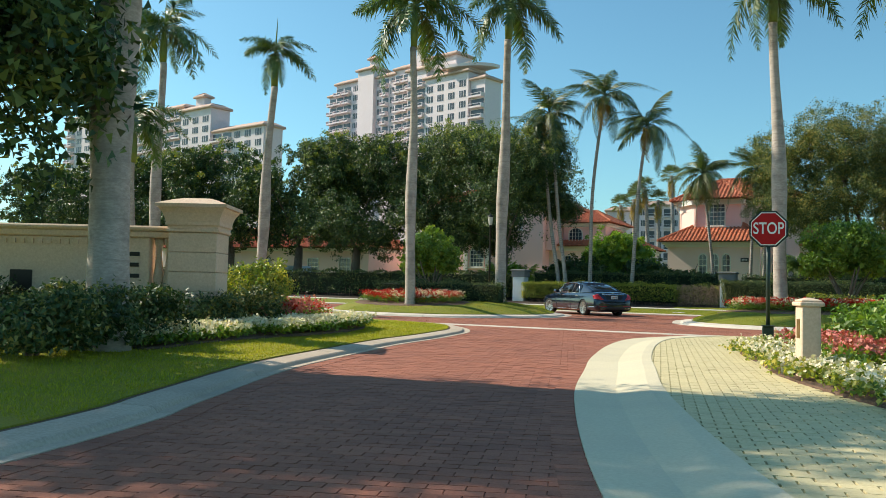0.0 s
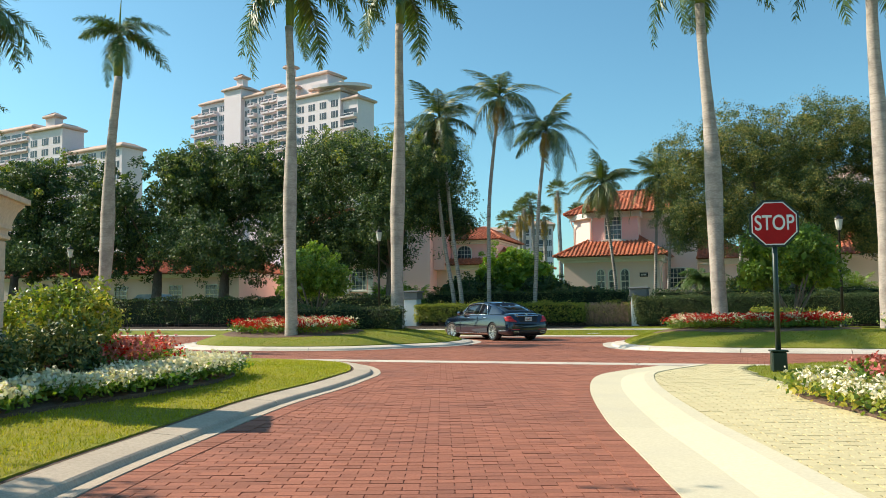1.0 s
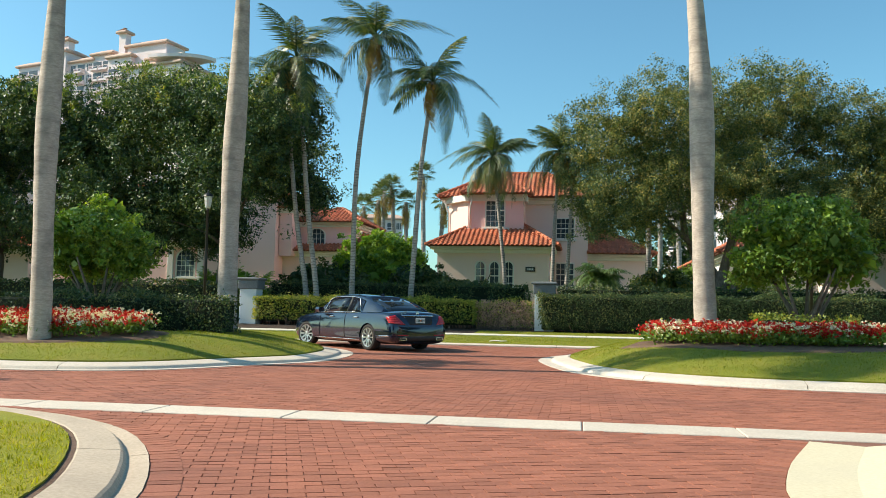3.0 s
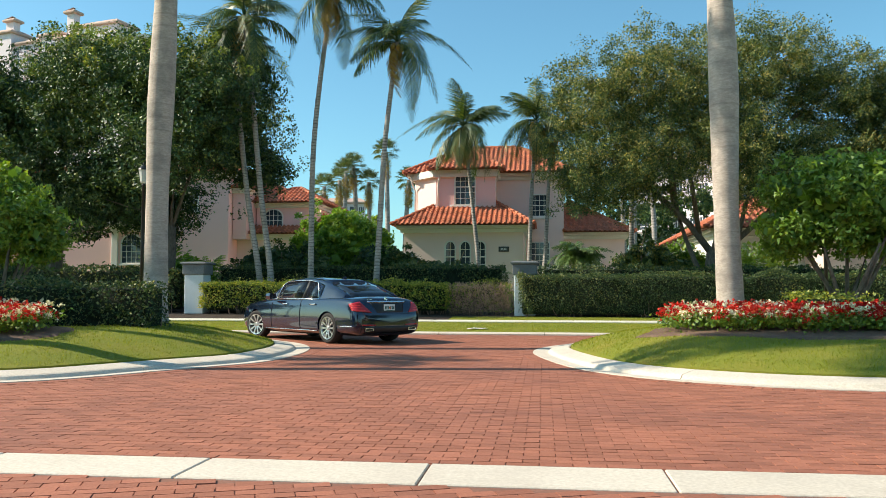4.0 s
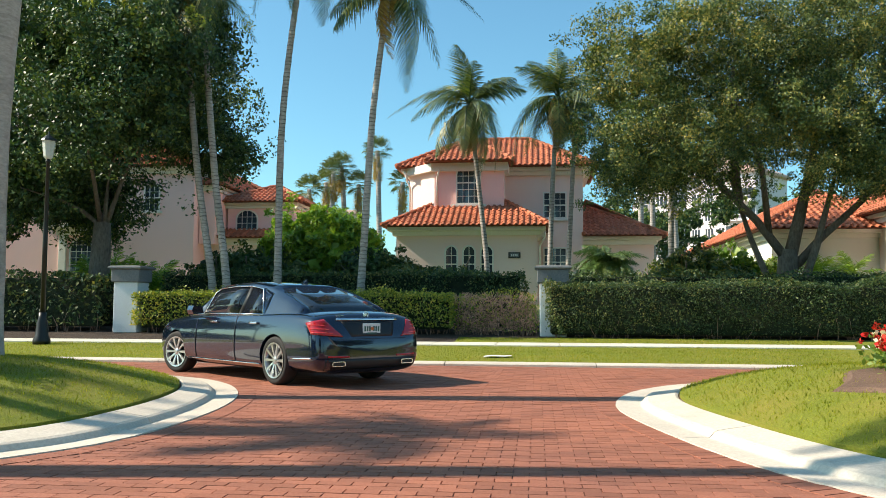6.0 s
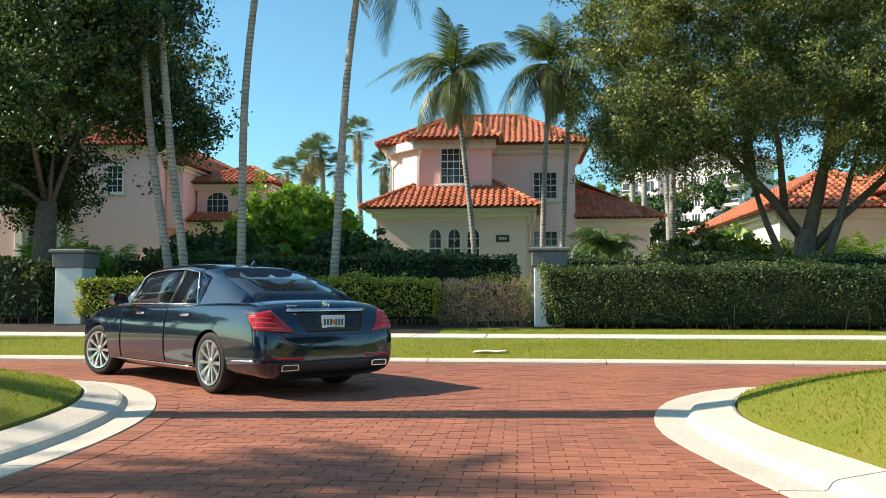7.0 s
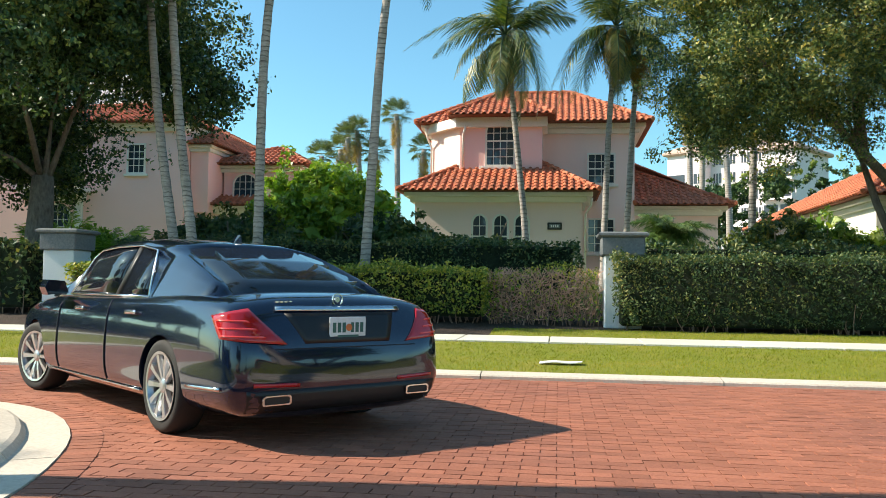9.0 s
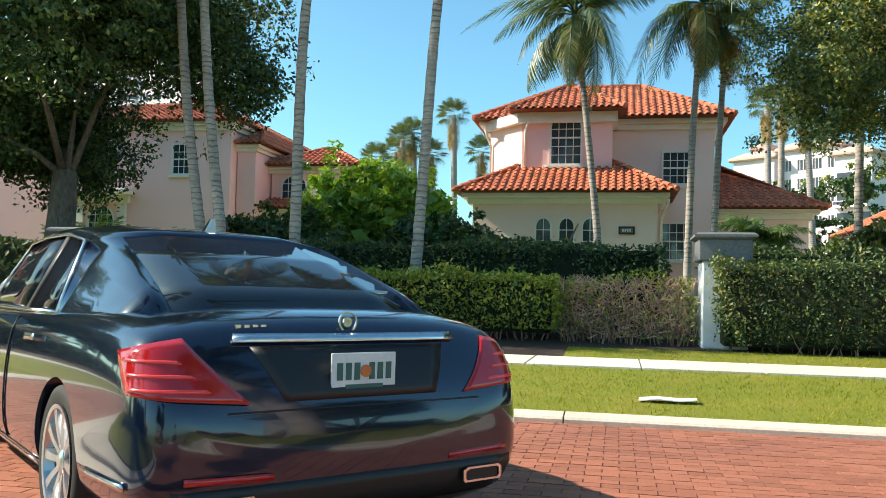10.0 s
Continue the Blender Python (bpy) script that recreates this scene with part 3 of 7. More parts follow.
lawn_r, rv, rf = ruled_lawn("lawn_entry_right", rin, rout, 30, lambda t, x, y: 0.03 + 0.30 * min(1, t * 26 / 3.0), "green lawn beside the cream paved apron")

# flush white band across the mouth of the entrance
band = thing("road_band", "flush white concrete band across the brick road", "road band", kind="structure")
for i in range(24):
    x = -14.2 + i * 1.5
    if x > 20:
        break
    part("band_length", Shape().box(x + 0.006, 22.08, -0.05, x + 1.494, 22.68, 0.006, 0.008), concrete, band)
# gutter of the apron
apron_gutter = thing("apron_gutter", "curved cream concrete gutter along the apron", "gutter", kind="structure")
gn = inward(ap_l, -1)
for a in range(0, len(ap_l) - 1, 8):
    seg = range(a, min(a + 9, len(ap_l)))
    if len(seg) < 2:
        continue
    prof = [(0, -0.06), (0, 0.010), (0.45, 0.004), (0.80, 0.062), (0.95, 0.066), (0.95, -0.06)]
    rr = [[(ap_l[i][0] + gn[i][0] * d, ap_l[i][1] + gn[i][1] * d, z) for d, z in prof] for i in seg]
    part("gutter_length", Shape().rings(rr), gutter_cream, apron_gutter)
apron_bed = Shape()
apron_bed.add([(p[0], p[1], 0.02) for p in ap_l + gn * 0.93] + [(p[0], p[1], 0.02) for p in (ap_r[np.linspace(0, len(ap_r) - 1, len(ap_l)).astype(int)])],
              [(i, i + 1, len(ap_l) + i + 1, len(ap_l) + i) for i in range(len(ap_l) - 1)])
apron = structure("apron", apron_bed, cream_joint, "cream paved drive apron beside the red road", "pavement")
# ---------------------------------------------------------------- palms
def frond_mesh(name, length, droop, leaflets, leaf_len, mat, seed, plume=0.25, hang=0.35, wide=1.0):
    """A feather leaf: a bowed midrib with rows of narrow leaflets. It starts at the origin and reaches along +y."""
    r = np.random.RandomState(seed)
    n = leaflets
    t = np.linspace(0.14, 1.0, n)
    y, z = length * (t - 0.10 * droop * t ** 3), length * (0.22 * t - droop * 0.62 * t ** 2.2)
    rib = np.stack([0 * t, y, z], 1)
    d = np.gradient(rib, axis=0)
    d /= np.linalg.norm(d, axis=1, keepdims=True)
    vs, fs = [], []
    for side in (-1, 1):
        ln = leaf_len * np.sin(np.pi * np.clip(t * 0.86 + 0.12, 0, 1)) ** 0.7 * (0.8 + 0.4 * r.rand(n))
        out = np.stack([side * np.ones(n), 0 * t, 0 * t], 1)
        upv = np.cross(out * side, d)
        way = out * 0.85 + d * (0.45 + 0.25 * t[:, None]) + upv * (r.normal(size=(n, 1)) * plume + 0.05)
        way /= np.linalg.norm(way, axis=1, keepdims=True)
        mid = rib + way * ln[:, None] * 0.55
        tip = rib + way * ln[:, None]
        mid[:, 2] -= hang * ln * 0.18
        tip[:, 2] -= hang * ln * (0.75 + 0.3 * r.rand(n))
        w = (0.019 + 0.010 * r.rand(n)) * wide
        off = d * w[:, None]
        for a, b, c, e in ((rib - off * 0.6, rib + off * 0.6, mid + off, mid - off), (mid - off, mid + off, tip + off * 0.15, tip - off * 0.15)):
            k = len(vs) * n * 4
            vs.append(np.stack([a, b, c, e], 1).reshape(-1, 3))
            fs.append(np.arange(4 * n).reshape(n, 4) + k)
    # midrib, a flat four-sided stalk
    tt = np.linspace(0, 1, 12)
    yy, zz = length * (tt - 0.10 * droop * tt ** 3), length * (0.22 * tt - droop * 0.62 * tt ** 2.2)
    w = 0.055 * (1 - tt) + 0.008
    ring = np.stack([np.stack([-w, yy, zz], 1), np.stack([0 * w, yy, zz + w * 0.6], 1), np.stack([w, yy, zz], 1), np.stack([0 * w, yy, zz - w * 0.6], 1)], 1)
    o = sum(len(q) for q in vs)
    vs.append(ring.reshape(-1, 3))
    fr = [(o + a * 4 + i, o + a * 4 + (i + 1) % 4, o + (a + 1) * 4 + (i + 1) % 4, o + (a + 1) * 4 + i) for a in range(11) for i in range(4)]
    fs.append(np.array(fr))
    return mesh_np(name, np.vstack(vs), np.vstack(fs), mat)


ROYAL_FRONDS = [frond_mesh("frond", 2.8, 0.95 + 0.4 * k, 84, 0.64, palm_leaf, 11 + k, 0.5, 0.6, 1.3) for k in range(3)]
COCO_FRONDS = [frond_mesh("frond", 3.4, 0.8 + 0.65 * k, 64, 0.80, coco_leaf, 21 + k, 0.12, 0.95, 1.2) for k in range(3)]
DRY_FRONDS = [frond_mesh("dry_frond", 2.6, 1.5, 40, 0.55, dead_leaf, 31, 0.3, 1.0, 1.6)]


def royal_palm(x, y, z, tall, lean=(0, 0), girth=0.26, seed=1, fronds=15, label="", size=1.0):
    r = random.Random(seed)
    ob = thing("royal_palm", label or "tall royal palm with smooth grey trunk and green crownshaft", "palm tree", (x, y, z), group="royal palms")
    n = 40
    path, rad = [], []
    for i in range(n + 1):
        t = i / n
        path.append((lean[0] * t ** 1.4 + 0.035 * math.sin(t * 9 + seed), lean[1] * t ** 1.4 + 0.035 * math.cos(t * 7 + seed * 2), tall * t - 0.15))
        bulge = 0.78 + 0.34 * math.exp(-((t - 0.45) / 0.20) ** 2) + 0.30 * math.exp(-t * 18) + 0.10 * math.exp(-((t - 0.12) / 0.1) ** 2) - 0.20 * t
        rad.append(girth * (bulge + r.uniform(-0.012, 0.012) + (0.012 if i % 4 == 0 else 0)))
    part("trunk", Shape().tube(path, rad, 18), royal_bark, ob, smooth=True)
    top = Vector((lean[0], lean[1], tall - 0.15))
    part("crownshaft", Shape().tube([top, top + Vector((0, 0, 0.5)), top + Vector((0, 0, 1.0)), top + Vector((0.02, 0, 1.5)), top + Vector((0.02, 0, 1.75))],
                                    [girth * 0.60, girth * 0.72, girth * 0.60, girth * 0.40, girth * 0.2], 14), shaft_green, ob, "smooth green crownshaft", True)
    for k in range(fronds):
        a = k * 137.5 + r.uniform(-14, 14)
        ring = k / fronds
        tilt = 68 - 100 * ring + r.uniform(-10, 10)
        s = r.uniform(0.82, 1.1) * size
        part("frond", ROYAL_FRONDS[k % 3], palm_leaf, ob, at=Matrix.Translation(top + Vector((0, 0, 1.6))) @ pose(0, 0, 0, 0, 0, a) @ pose(0, 0, 0, tilt) @ Matrix.Diagonal((s, s, s, 1)))
    part("spear", Shape().tube([top + Vector((0, 0, 1.6)), top + Vector((0.03, 0.02, 2.5)), top + Vector((0.05, 0.04, 3.2))], [0.05, 0.03, 0.008], 6), shaft_green, ob)
    return ob


NUT = Shape().lathe([(0.01, -0.13), (0.085, -0.06), (0.10, 0.02), (0.06, 0.10), (0.01, 0.13)], 8).mesh("coconut", dead_leaf, True)


def coconut_palm(points, seed=1, fronds=22, girth=0.15, dry=5, size=1.0, label=""):
    """points: the trunk's line, from its foot upwards, in the world."""
    r = random.Random(seed)
    foot = Vector(points[0])
    ob = thing("coconut_palm", label or "slender coconut palm with ringed grey trunk and arching fronds", "palm tree", foot, group="coconut palms")
    line = smooth_line(points, 0.22)
    n = len(line)
    rad = [girth * (1.0 + 0.7 * math.exp(-i / n * 22) - 0.30 * i / n) * (1.05 if i % 2 else 0.96) for i in range(n)]
    part("trunk", Shape().tube([Vector(p) - foot for p in line], rad, 12), coco_bark, ob, smooth=True)
    top = Vector(line[-1]) - foot
    for k in range(fronds):
        ring = k / fronds
        tilt = 80 - 120 * ring + r.uniform(-11, 11)
        s = size * r.uniform(0.85, 1.12)
        part("frond", COCO_FRONDS[(k + seed) % 3], coco_leaf, ob, at=Matrix.Translation(top) @ pose(0, 0, 0, 0, 0, k * 137.5 + r.uniform(-15, 15)) @ pose(0, 0, 0, tilt) @ Matrix.Diagonal((s, s, s, 1)))
    for k in range(dry):
        s = size * r.uniform(0.75, 1.0)
        part("dry_frond", DRY_FRONDS[0], dead_leaf, ob, "dry brown hanging frond" if k == 0 else "",
             at=Matrix.Translation(top - Vector((0, 0, 0.1))) @ pose(0, 0, 0, 0, 0, k * 73 + r.uniform(-20, 20)) @ pose(0, 0, 0, -52 + r.uniform(-10, 10)) @ Matrix.Diagonal((s, s, s, 1)))
    for k in range(6):
        a = k * 1.05 + seed
        c = top + Vector((math.cos(a) * 0.2, math.sin(a) * 0.2, -0.18 - 0.08 * (k % 2)))
        part("coconut", NUT, dead_leaf, ob, "brown coconut" if k == 0 else "", at=Matrix.Translation(c))
    return ob


def fan_leaf_mesh(name, mat, seed, size=0.9):
    r = np.random.RandomState(seed)
    v, f = [(0, 0, 0)], []
    n = 17
    for k in range(n):
        a0 = math.radians(-120 + 240 * k / n)
        a1 = math.radians(-120 + 240 * (k + 0.5) / n)
        am = (a0 + a1) / 2
        ln = size * (0.8 + 0.3 * r.rand())
        o = len(v)
        v += [(math.sin(a0) * ln * 0.6, 0.35 * size + math.cos(a0) * ln * 0.6, 0.03), (math.sin(am) * ln, 0.35 * size + math.cos(am) * ln, -0.25 * ln), (math.sin(a1) * ln * 0.6, 0.35 * size + math.cos(a1) * ln * 0.6, 0.0)]
        f.append((0, o, o + 1, o + 2))
    return Shape().add(v, f).mesh(name, mat)


FAN, FAN_DRY = fan_leaf_mesh("fan_leaf", fan_green, 5, 1.0), fan_leaf_mesh("dry_fan_leaf", dead_leaf, 6, 0.9)


def fan_palm(x, y, z, tall, seed):
    r = random.Random(seed)
    ob = thing("fan_palm", "distant fan palm with a skirt of dry leaves", "palm tree", (x, y, z), group="distant fan palms")
    lean = r.uniform(-0.5, 0.5)
    part("trunk", Shape().tube([(lean * t * t, 0, tall * t) for t in (0, 0.25, 0.5, 0.75, 1)], [0.30, 0.22, 0.2, 0.19, 0.17], 10), coco_bark, ob, smooth=True)
    top = Vector((lean, 0, tall))
    for k in range(34):
        tilt = 82 - 118 * k / 34 + r.uniform(-10, 10)
        part("fan_leaf", FAN, fan_green, ob, at=Matrix.Translation(top) @ pose(0, 0, 0, 0, 0, k * 137.5) @ pose(0, 0, 0, tilt) @ Matrix.Translation((0, 0.55, 0)) @ Matrix.Diagonal((0.62, 0.62, 0.62, 1)))
    for k in range(22):
        part("dry_fan_leaf", FAN_DRY, dead_leaf, ob, "dry brown hanging leaf" if k == 0 else "",
             at=Matrix.Translation(top - Vector((0, 0, 0.3 + 1.6 * (k / 22)))) @ pose(0, 0, 0, 0, 0, k * 137.5) @ pose(0, 0, 0, -70 + r.uniform(-8, 8)) @ Matrix.Translation((0, 0.1, 0)) @ Matrix.Diagonal((0.6, 0.6, 0.6, 1)))
    return ob


royal_palm(-17.0, 28.7, 0.35, 10.5, (-0.2, 0.2), 0.215, 1)
royal_palm(-15.35, 33.6, 0.42, 11.8, (0.15, 0.1), 0.26, 2)
royal_palm(-3.90, 33.7, 0.42, 11.2, (-0.35, 0.2), 0.27, 3)
royal_palm(0.85, 32.2, 0.45, 11.1, (-0.1, 0.1), 0.27, 4)
royal_palm(-25.3, 29.4, -0.05, 10.2, (0.3, 0.3), 0.25, 5, 13, size=0.62)
royal_palm(-33.5, 30.8, 0.15, 12.3, (0.2, 0.0), 0.28, 6)
royal_palm(-9.5, 7.95, 0.30, 9.6, (0.1, 0.0), 0.30, 7)
royal_palm(-26.9, 23.4, 0.0, 5.9, (0.1, 0.0), 0.25, 8, size=0.8)

coconut_palm([(-18.15, 48.4, 0.5), (-18.28, 48.4, 2.0), (-18.85, 48.6, 5.0), (-19.35, 48.9, 8.4), (-19.55, 49.0, 10.7)], 1, 15, 0.118, 3, 0.76, label="leaning coconut palm in a pair behind the hedge")
coconut_palm([(-17.75, 48.3, 0.5), (-17.79, 48.3, 2.0), (-18.24, 48.4, 5.0), (-18.72, 48.6, 9.0), (-19.12, 48.7, 12.0)], 2, 15, 0.118, 3, 0.76, label="taller coconut palm in a pair behind the hedge")
coconut_palm([(-16.2, 48.3, 0.5), (-16.2, 48.3, 3.0), (-16.15, 48.3, 6.5), (-15.9, 48.4, 9.6), (-15.5, 48.5, 12.7)], 3, 15, 0.118, 3, 0.69)
coconut_palm([(-13.75, 48.3, 0.5), (-13.6, 48.3, 3.0), (-13.4, 48.3, 6.5), (-13.2, 48.4, 8.6), (-12.95, 48.5, 10.7)], 4, 16, 0.118, 3, 0.69)
coconut_palm([(-10.3, 54.5, 0.9), (-10.33, 54.5, 2.6), (-10.55, 54.5, 4.8), (-10.98, 54.5, 8.6)], 5, 21, 0.105, 9, 0.63, "coconut palm with drooping dry fronds before the house")
coconut_palm([(-8.1, 54.5, 0.9), (-8.05, 54.5, 3.0), (-7.95, 54.6, 5.6), (-7.75, 54.6, 8.8)], 6, 19, 0.10, 8, 0.63)
coconut_palm([(-7.5, 55.2, 0.9), (-7.35, 55.2, 3.2), (-7.2, 55.3, 6.0), (-7.05, 55.3, 8.2)], 7, 12, 0.10, 7, 0.5)
coconut_palm([(-3.4, 57.0, 1.1), (-3.4, 57, 3.0), (-3.35, 57, 6), (-3.3, 57, 9)], 8, 12, 0.13, 4, 0.6)
for i, (x, y, h) in enumerate(((-25.9, 87, 9.0), (-25.0, 89, 9.8), (-24.2, 87, 10.3), (-23.2, 88, 10.9), (-22.4, 89, 9.6), (-20.3, 86.5, 11.8), (-19.2, 88, 9.6), (-1.2, 84, 11.5), (-0.2, 86, 12.0), (1.2, 84, 11.0))):
    fan_palm(x, y, 1.2, h, 40 + i)


# ---------------------------------------------------------------- trees, shrubs
def ball(r, n):
    d = r.normal(size=(n, 3))
    return d / np.linalg.norm(d, axis=1, keepdims=True) * r.rand(n, 1) ** 0.45


def crown_points(blobs, clumps, per, clump_r, seed, shell=0.55):
    """Leaf places in clumps that fill the outer part of uneven ellipsoids."""
    r = np.random.RandomState(seed)
    vol = np.array([b[3] * b[4] * b[5] for b in blobs]) ** 0.75
    pick = r.choice(len(blobs), clumps, p=vol / vol.sum())
    b = np.array(blobs)[pick]
    d = r.normal(size=(clumps, 3))
    d /= np.linalg.norm(d, axis=1, keepdims=True)
    rad = (shell + (1.04 - shell) * r.rand(clumps, 1) ** 0.6) * (1 + 0.07 * r.normal(size=(clumps, 1)))
    rad = rad + (r.rand(clumps, 1) < 0.14) * r.rand(clumps, 1) * 0.14
    c = b[:, :3] + d * rad * b[:, 3:6]
    hole = np.array([noise.noise(Vector(q) * 0.8 + Vector((seed, 0, 0))) for q in c])
    thin = hole < -0.10
    c[thin] = b[thin, :3] + d[thin] * b[thin, 3:6] * (0.45 + 0.2 * r.rand(thin.sum(), 1))
    cr = clump_r * (0.6 + 0.8 * r.rand(clumps))
    p = np.repeat(c, per, 0) + ball(r, clumps * per) * np.repeat(cr, per)[:, None] * np.array([1.0, 1.0, 0.8])
    return p, np.repeat(d, per, 0)


def tree(name, x, y, z, trunk, limbs, blobs, leaf, clumps, per, size, seed, label, bark=tree_bark, clump_r=0.55, core=0.0, category="tree", group="", corners=3):
    """trunk and limbs: lists of (path, radii) round the foot; blobs: ellipsoids (x, y, z, rx, ry, rz)."""
    ob = thing(name, label, category, (x, y, z), group=group)
    part("trunk", Shape().tube(trunk[0], trunk[1], 14), bark, ob, smooth=True)
    for path, radii in limbs:
        part("limb", Shape().tube(path, radii, 8), bark, ob, smooth=True)
    p, d = crown_points(blobs, clumps, per, clump_r, seed)
    part("crown", leaf_mesh("crown", p, size, leaf, seed, 0.35, 0.55, d * 0.45, 0.25, corners=corners), leaf, ob)
    if core:
        q, e = crown_points([(b[0], b[1], b[2], b[3] * 0.70, b[4] * 0.70, b[5] * 0.70) for b in blobs], int(clumps * core), 34, clump_r * 1.2, seed + 7, 0.2)
        part("inner_leaves", leaf_mesh("inner_leaves", q, size * 1.25, leaf, seed + 3, 0.3, 0.7, corners=corners), leaf, ob)
    return ob


def auto_limbs(fork, blobs, radius, seed, per=2):
    r = random.Random(seed)
    out = []
    for b in blobs:
        for k in range(per):
            end = Vector((b[0] + r.uniform(-0.5, 0.5) * b[3], b[1] + r.uniform(-0.5, 0.5) * b[4], b[2] + r.uniform(-0.2, 0.5) * b[5]))
            f = Vector(fork) + Vector((r.uniform(-0.1, 0.1), r.uniform(-0.1, 0.1), r.uniform(-0.3, 0.3)))
            mid = f.lerp(end, 0.5) + Vector((r.uniform(-0.4, 0.4), r.uniform(-0.4, 0.4), r.uniform(-0.1, 0.5)))
            out.append(([f, f.lerp(mid, 0.5) + Vector((0, 0, 0.1)), mid, end], [radius, radius * 0.75, radius * 0.5, radius * 0.15]))
    return out


def ficus(x, y, z, seed, wide=4.6, tall=11.2, low=1.7, clumps=640, per=60, size=0.19):
    r = random.Random(seed)
    blobs = []
    for k in range(15):
        a = k * 2.4 + r.uniform(-0.3, 0.3)
        d = wide * (0.30 + 0.42 * (k % 3) / 2)
        lift = r.uniform(0.0, 1.0)
        blobs.append((d * math.cos(a), d * math.sin(a), low + 1.5 + (tall - 3.3 - low) * lift * (1.0 - 0.25 * d / wide), wide * r.uniform(0.32, 0.46), wide * r.uniform(0.32, 0.46), r.uniform(1.3, 2.0)))
    for k in range(5):
        blobs.append((r.uniform(-0.62, 0.62) * wide, r.uniform(-0.3, 0.3) * wide, tall - r.uniform(1.4, 2.0), wide * 0.38, wide * 0.38, 1.5))
    trunk = ([(0, 0, -0.2), (0.05, 0, 1.0), (0.1, 0.05, 2.2), (0.1, 0.1, 3.2)], [0.48, 0.34, 0.31, 0.26])
    ob = tree("ficus_tree", x, y, z, trunk, auto_limbs((0.1, 0.1, 3.1), blobs[:5], 0.085, seed, 1), blobs, ficus_leaf, clumps, per, size, seed,
              "dense dark green street tree behind a clipped hedge", core=0.4, clump_r=0.40, group="row of street trees", corners=4 if clumps > 2000 else 3)
    # upward-facing tops get a shell of paler leaves, painting them as sunlit
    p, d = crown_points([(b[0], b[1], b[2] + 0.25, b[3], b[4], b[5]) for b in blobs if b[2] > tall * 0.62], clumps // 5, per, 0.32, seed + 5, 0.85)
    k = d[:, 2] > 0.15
    part("young_leaves", leaf_mesh("young_leaves", p[k] + np.array([0, 0, 0.12]), size * 1.1, sun_tint_leaf, seed + 5, 0.35, 0.45, d[k] * 0.3, -0.2, corners=3), sun_tint_leaf, ob, "yellowish top leaves with sunlight put into their colour")
    return ob


for i, (x, y, s, w, h) in enumerate(((-22.6, 49.6, 3, 5.2, 12.4), (-28.6, 51.5, 4, 5.3, 12.6), (-34.6, 50.5, 5, 5.7, 12.8), (-40.6, 51.5, 6, 5.8, 12.6), (-46.8, 50.8, 7, 5.8, 12.6),
                                     (-53.2, 51.5, 8, 5.6, 12.4), (-60.5, 50.5, 9, 5.6, 12.4), (-69, 51, 10, 5.6, 12.4))):
    ficus(x, y, yard(y), s, w, h - 1.25, 2.5, *((2700, 46, 0.120) if s == 3 else ((1000, 62, 0.155) if s < 6 else (560, 52, 0.205))))

# spreading oak on the right, with a forked trunk
oak_blobs = [(-5.0, -1.5, 5.0, 1.6, 2.0, 1.7), (-4.9, -1.2, 7.6, 1.9, 2.2, 1.9), (-2.7, -1.7, 5.3, 2.0, 1.8, 1.7), (-2.2, -1.0, 8.6, 2.7, 2.7, 2.2), (0.4, -1.9, 6.2, 2.2, 1.8, 1.7), (1.6, -0.4, 9.0, 2.9, 2.8, 2.1),
             (3.4, -0.9, 5.3, 2.1, 2.1, 1.8), (4.6, 0.0, 8.0, 2.6, 2.6, 2.2), (6.0, 0.4, 5.0, 1.9, 2.0, 1.6), (0.0, 1.8, 7.0, 3.6, 2.0, 2.4), (-3.4, 1.4, 5.0, 1.7, 1.6, 1.4),
             (6.8, -0.6, 7.4, 2.2, 2.2, 1.9), (2.2, -1.2, 4.9, 1.5, 1.5, 1.2), (4.9, -1.4, 4.6, 1.6, 1.6, 1.3), (7.6, -0.4, 4.9, 1.6, 1.6, 1.5), (3.6, -1.5, 3.7, 1.3, 1.2, 0.9), (6.0, -1.0, 3.7, 1.4, 1.3, 1.0), (1.0, -1.6, 4.6, 1.2, 1.2, 1.0)]
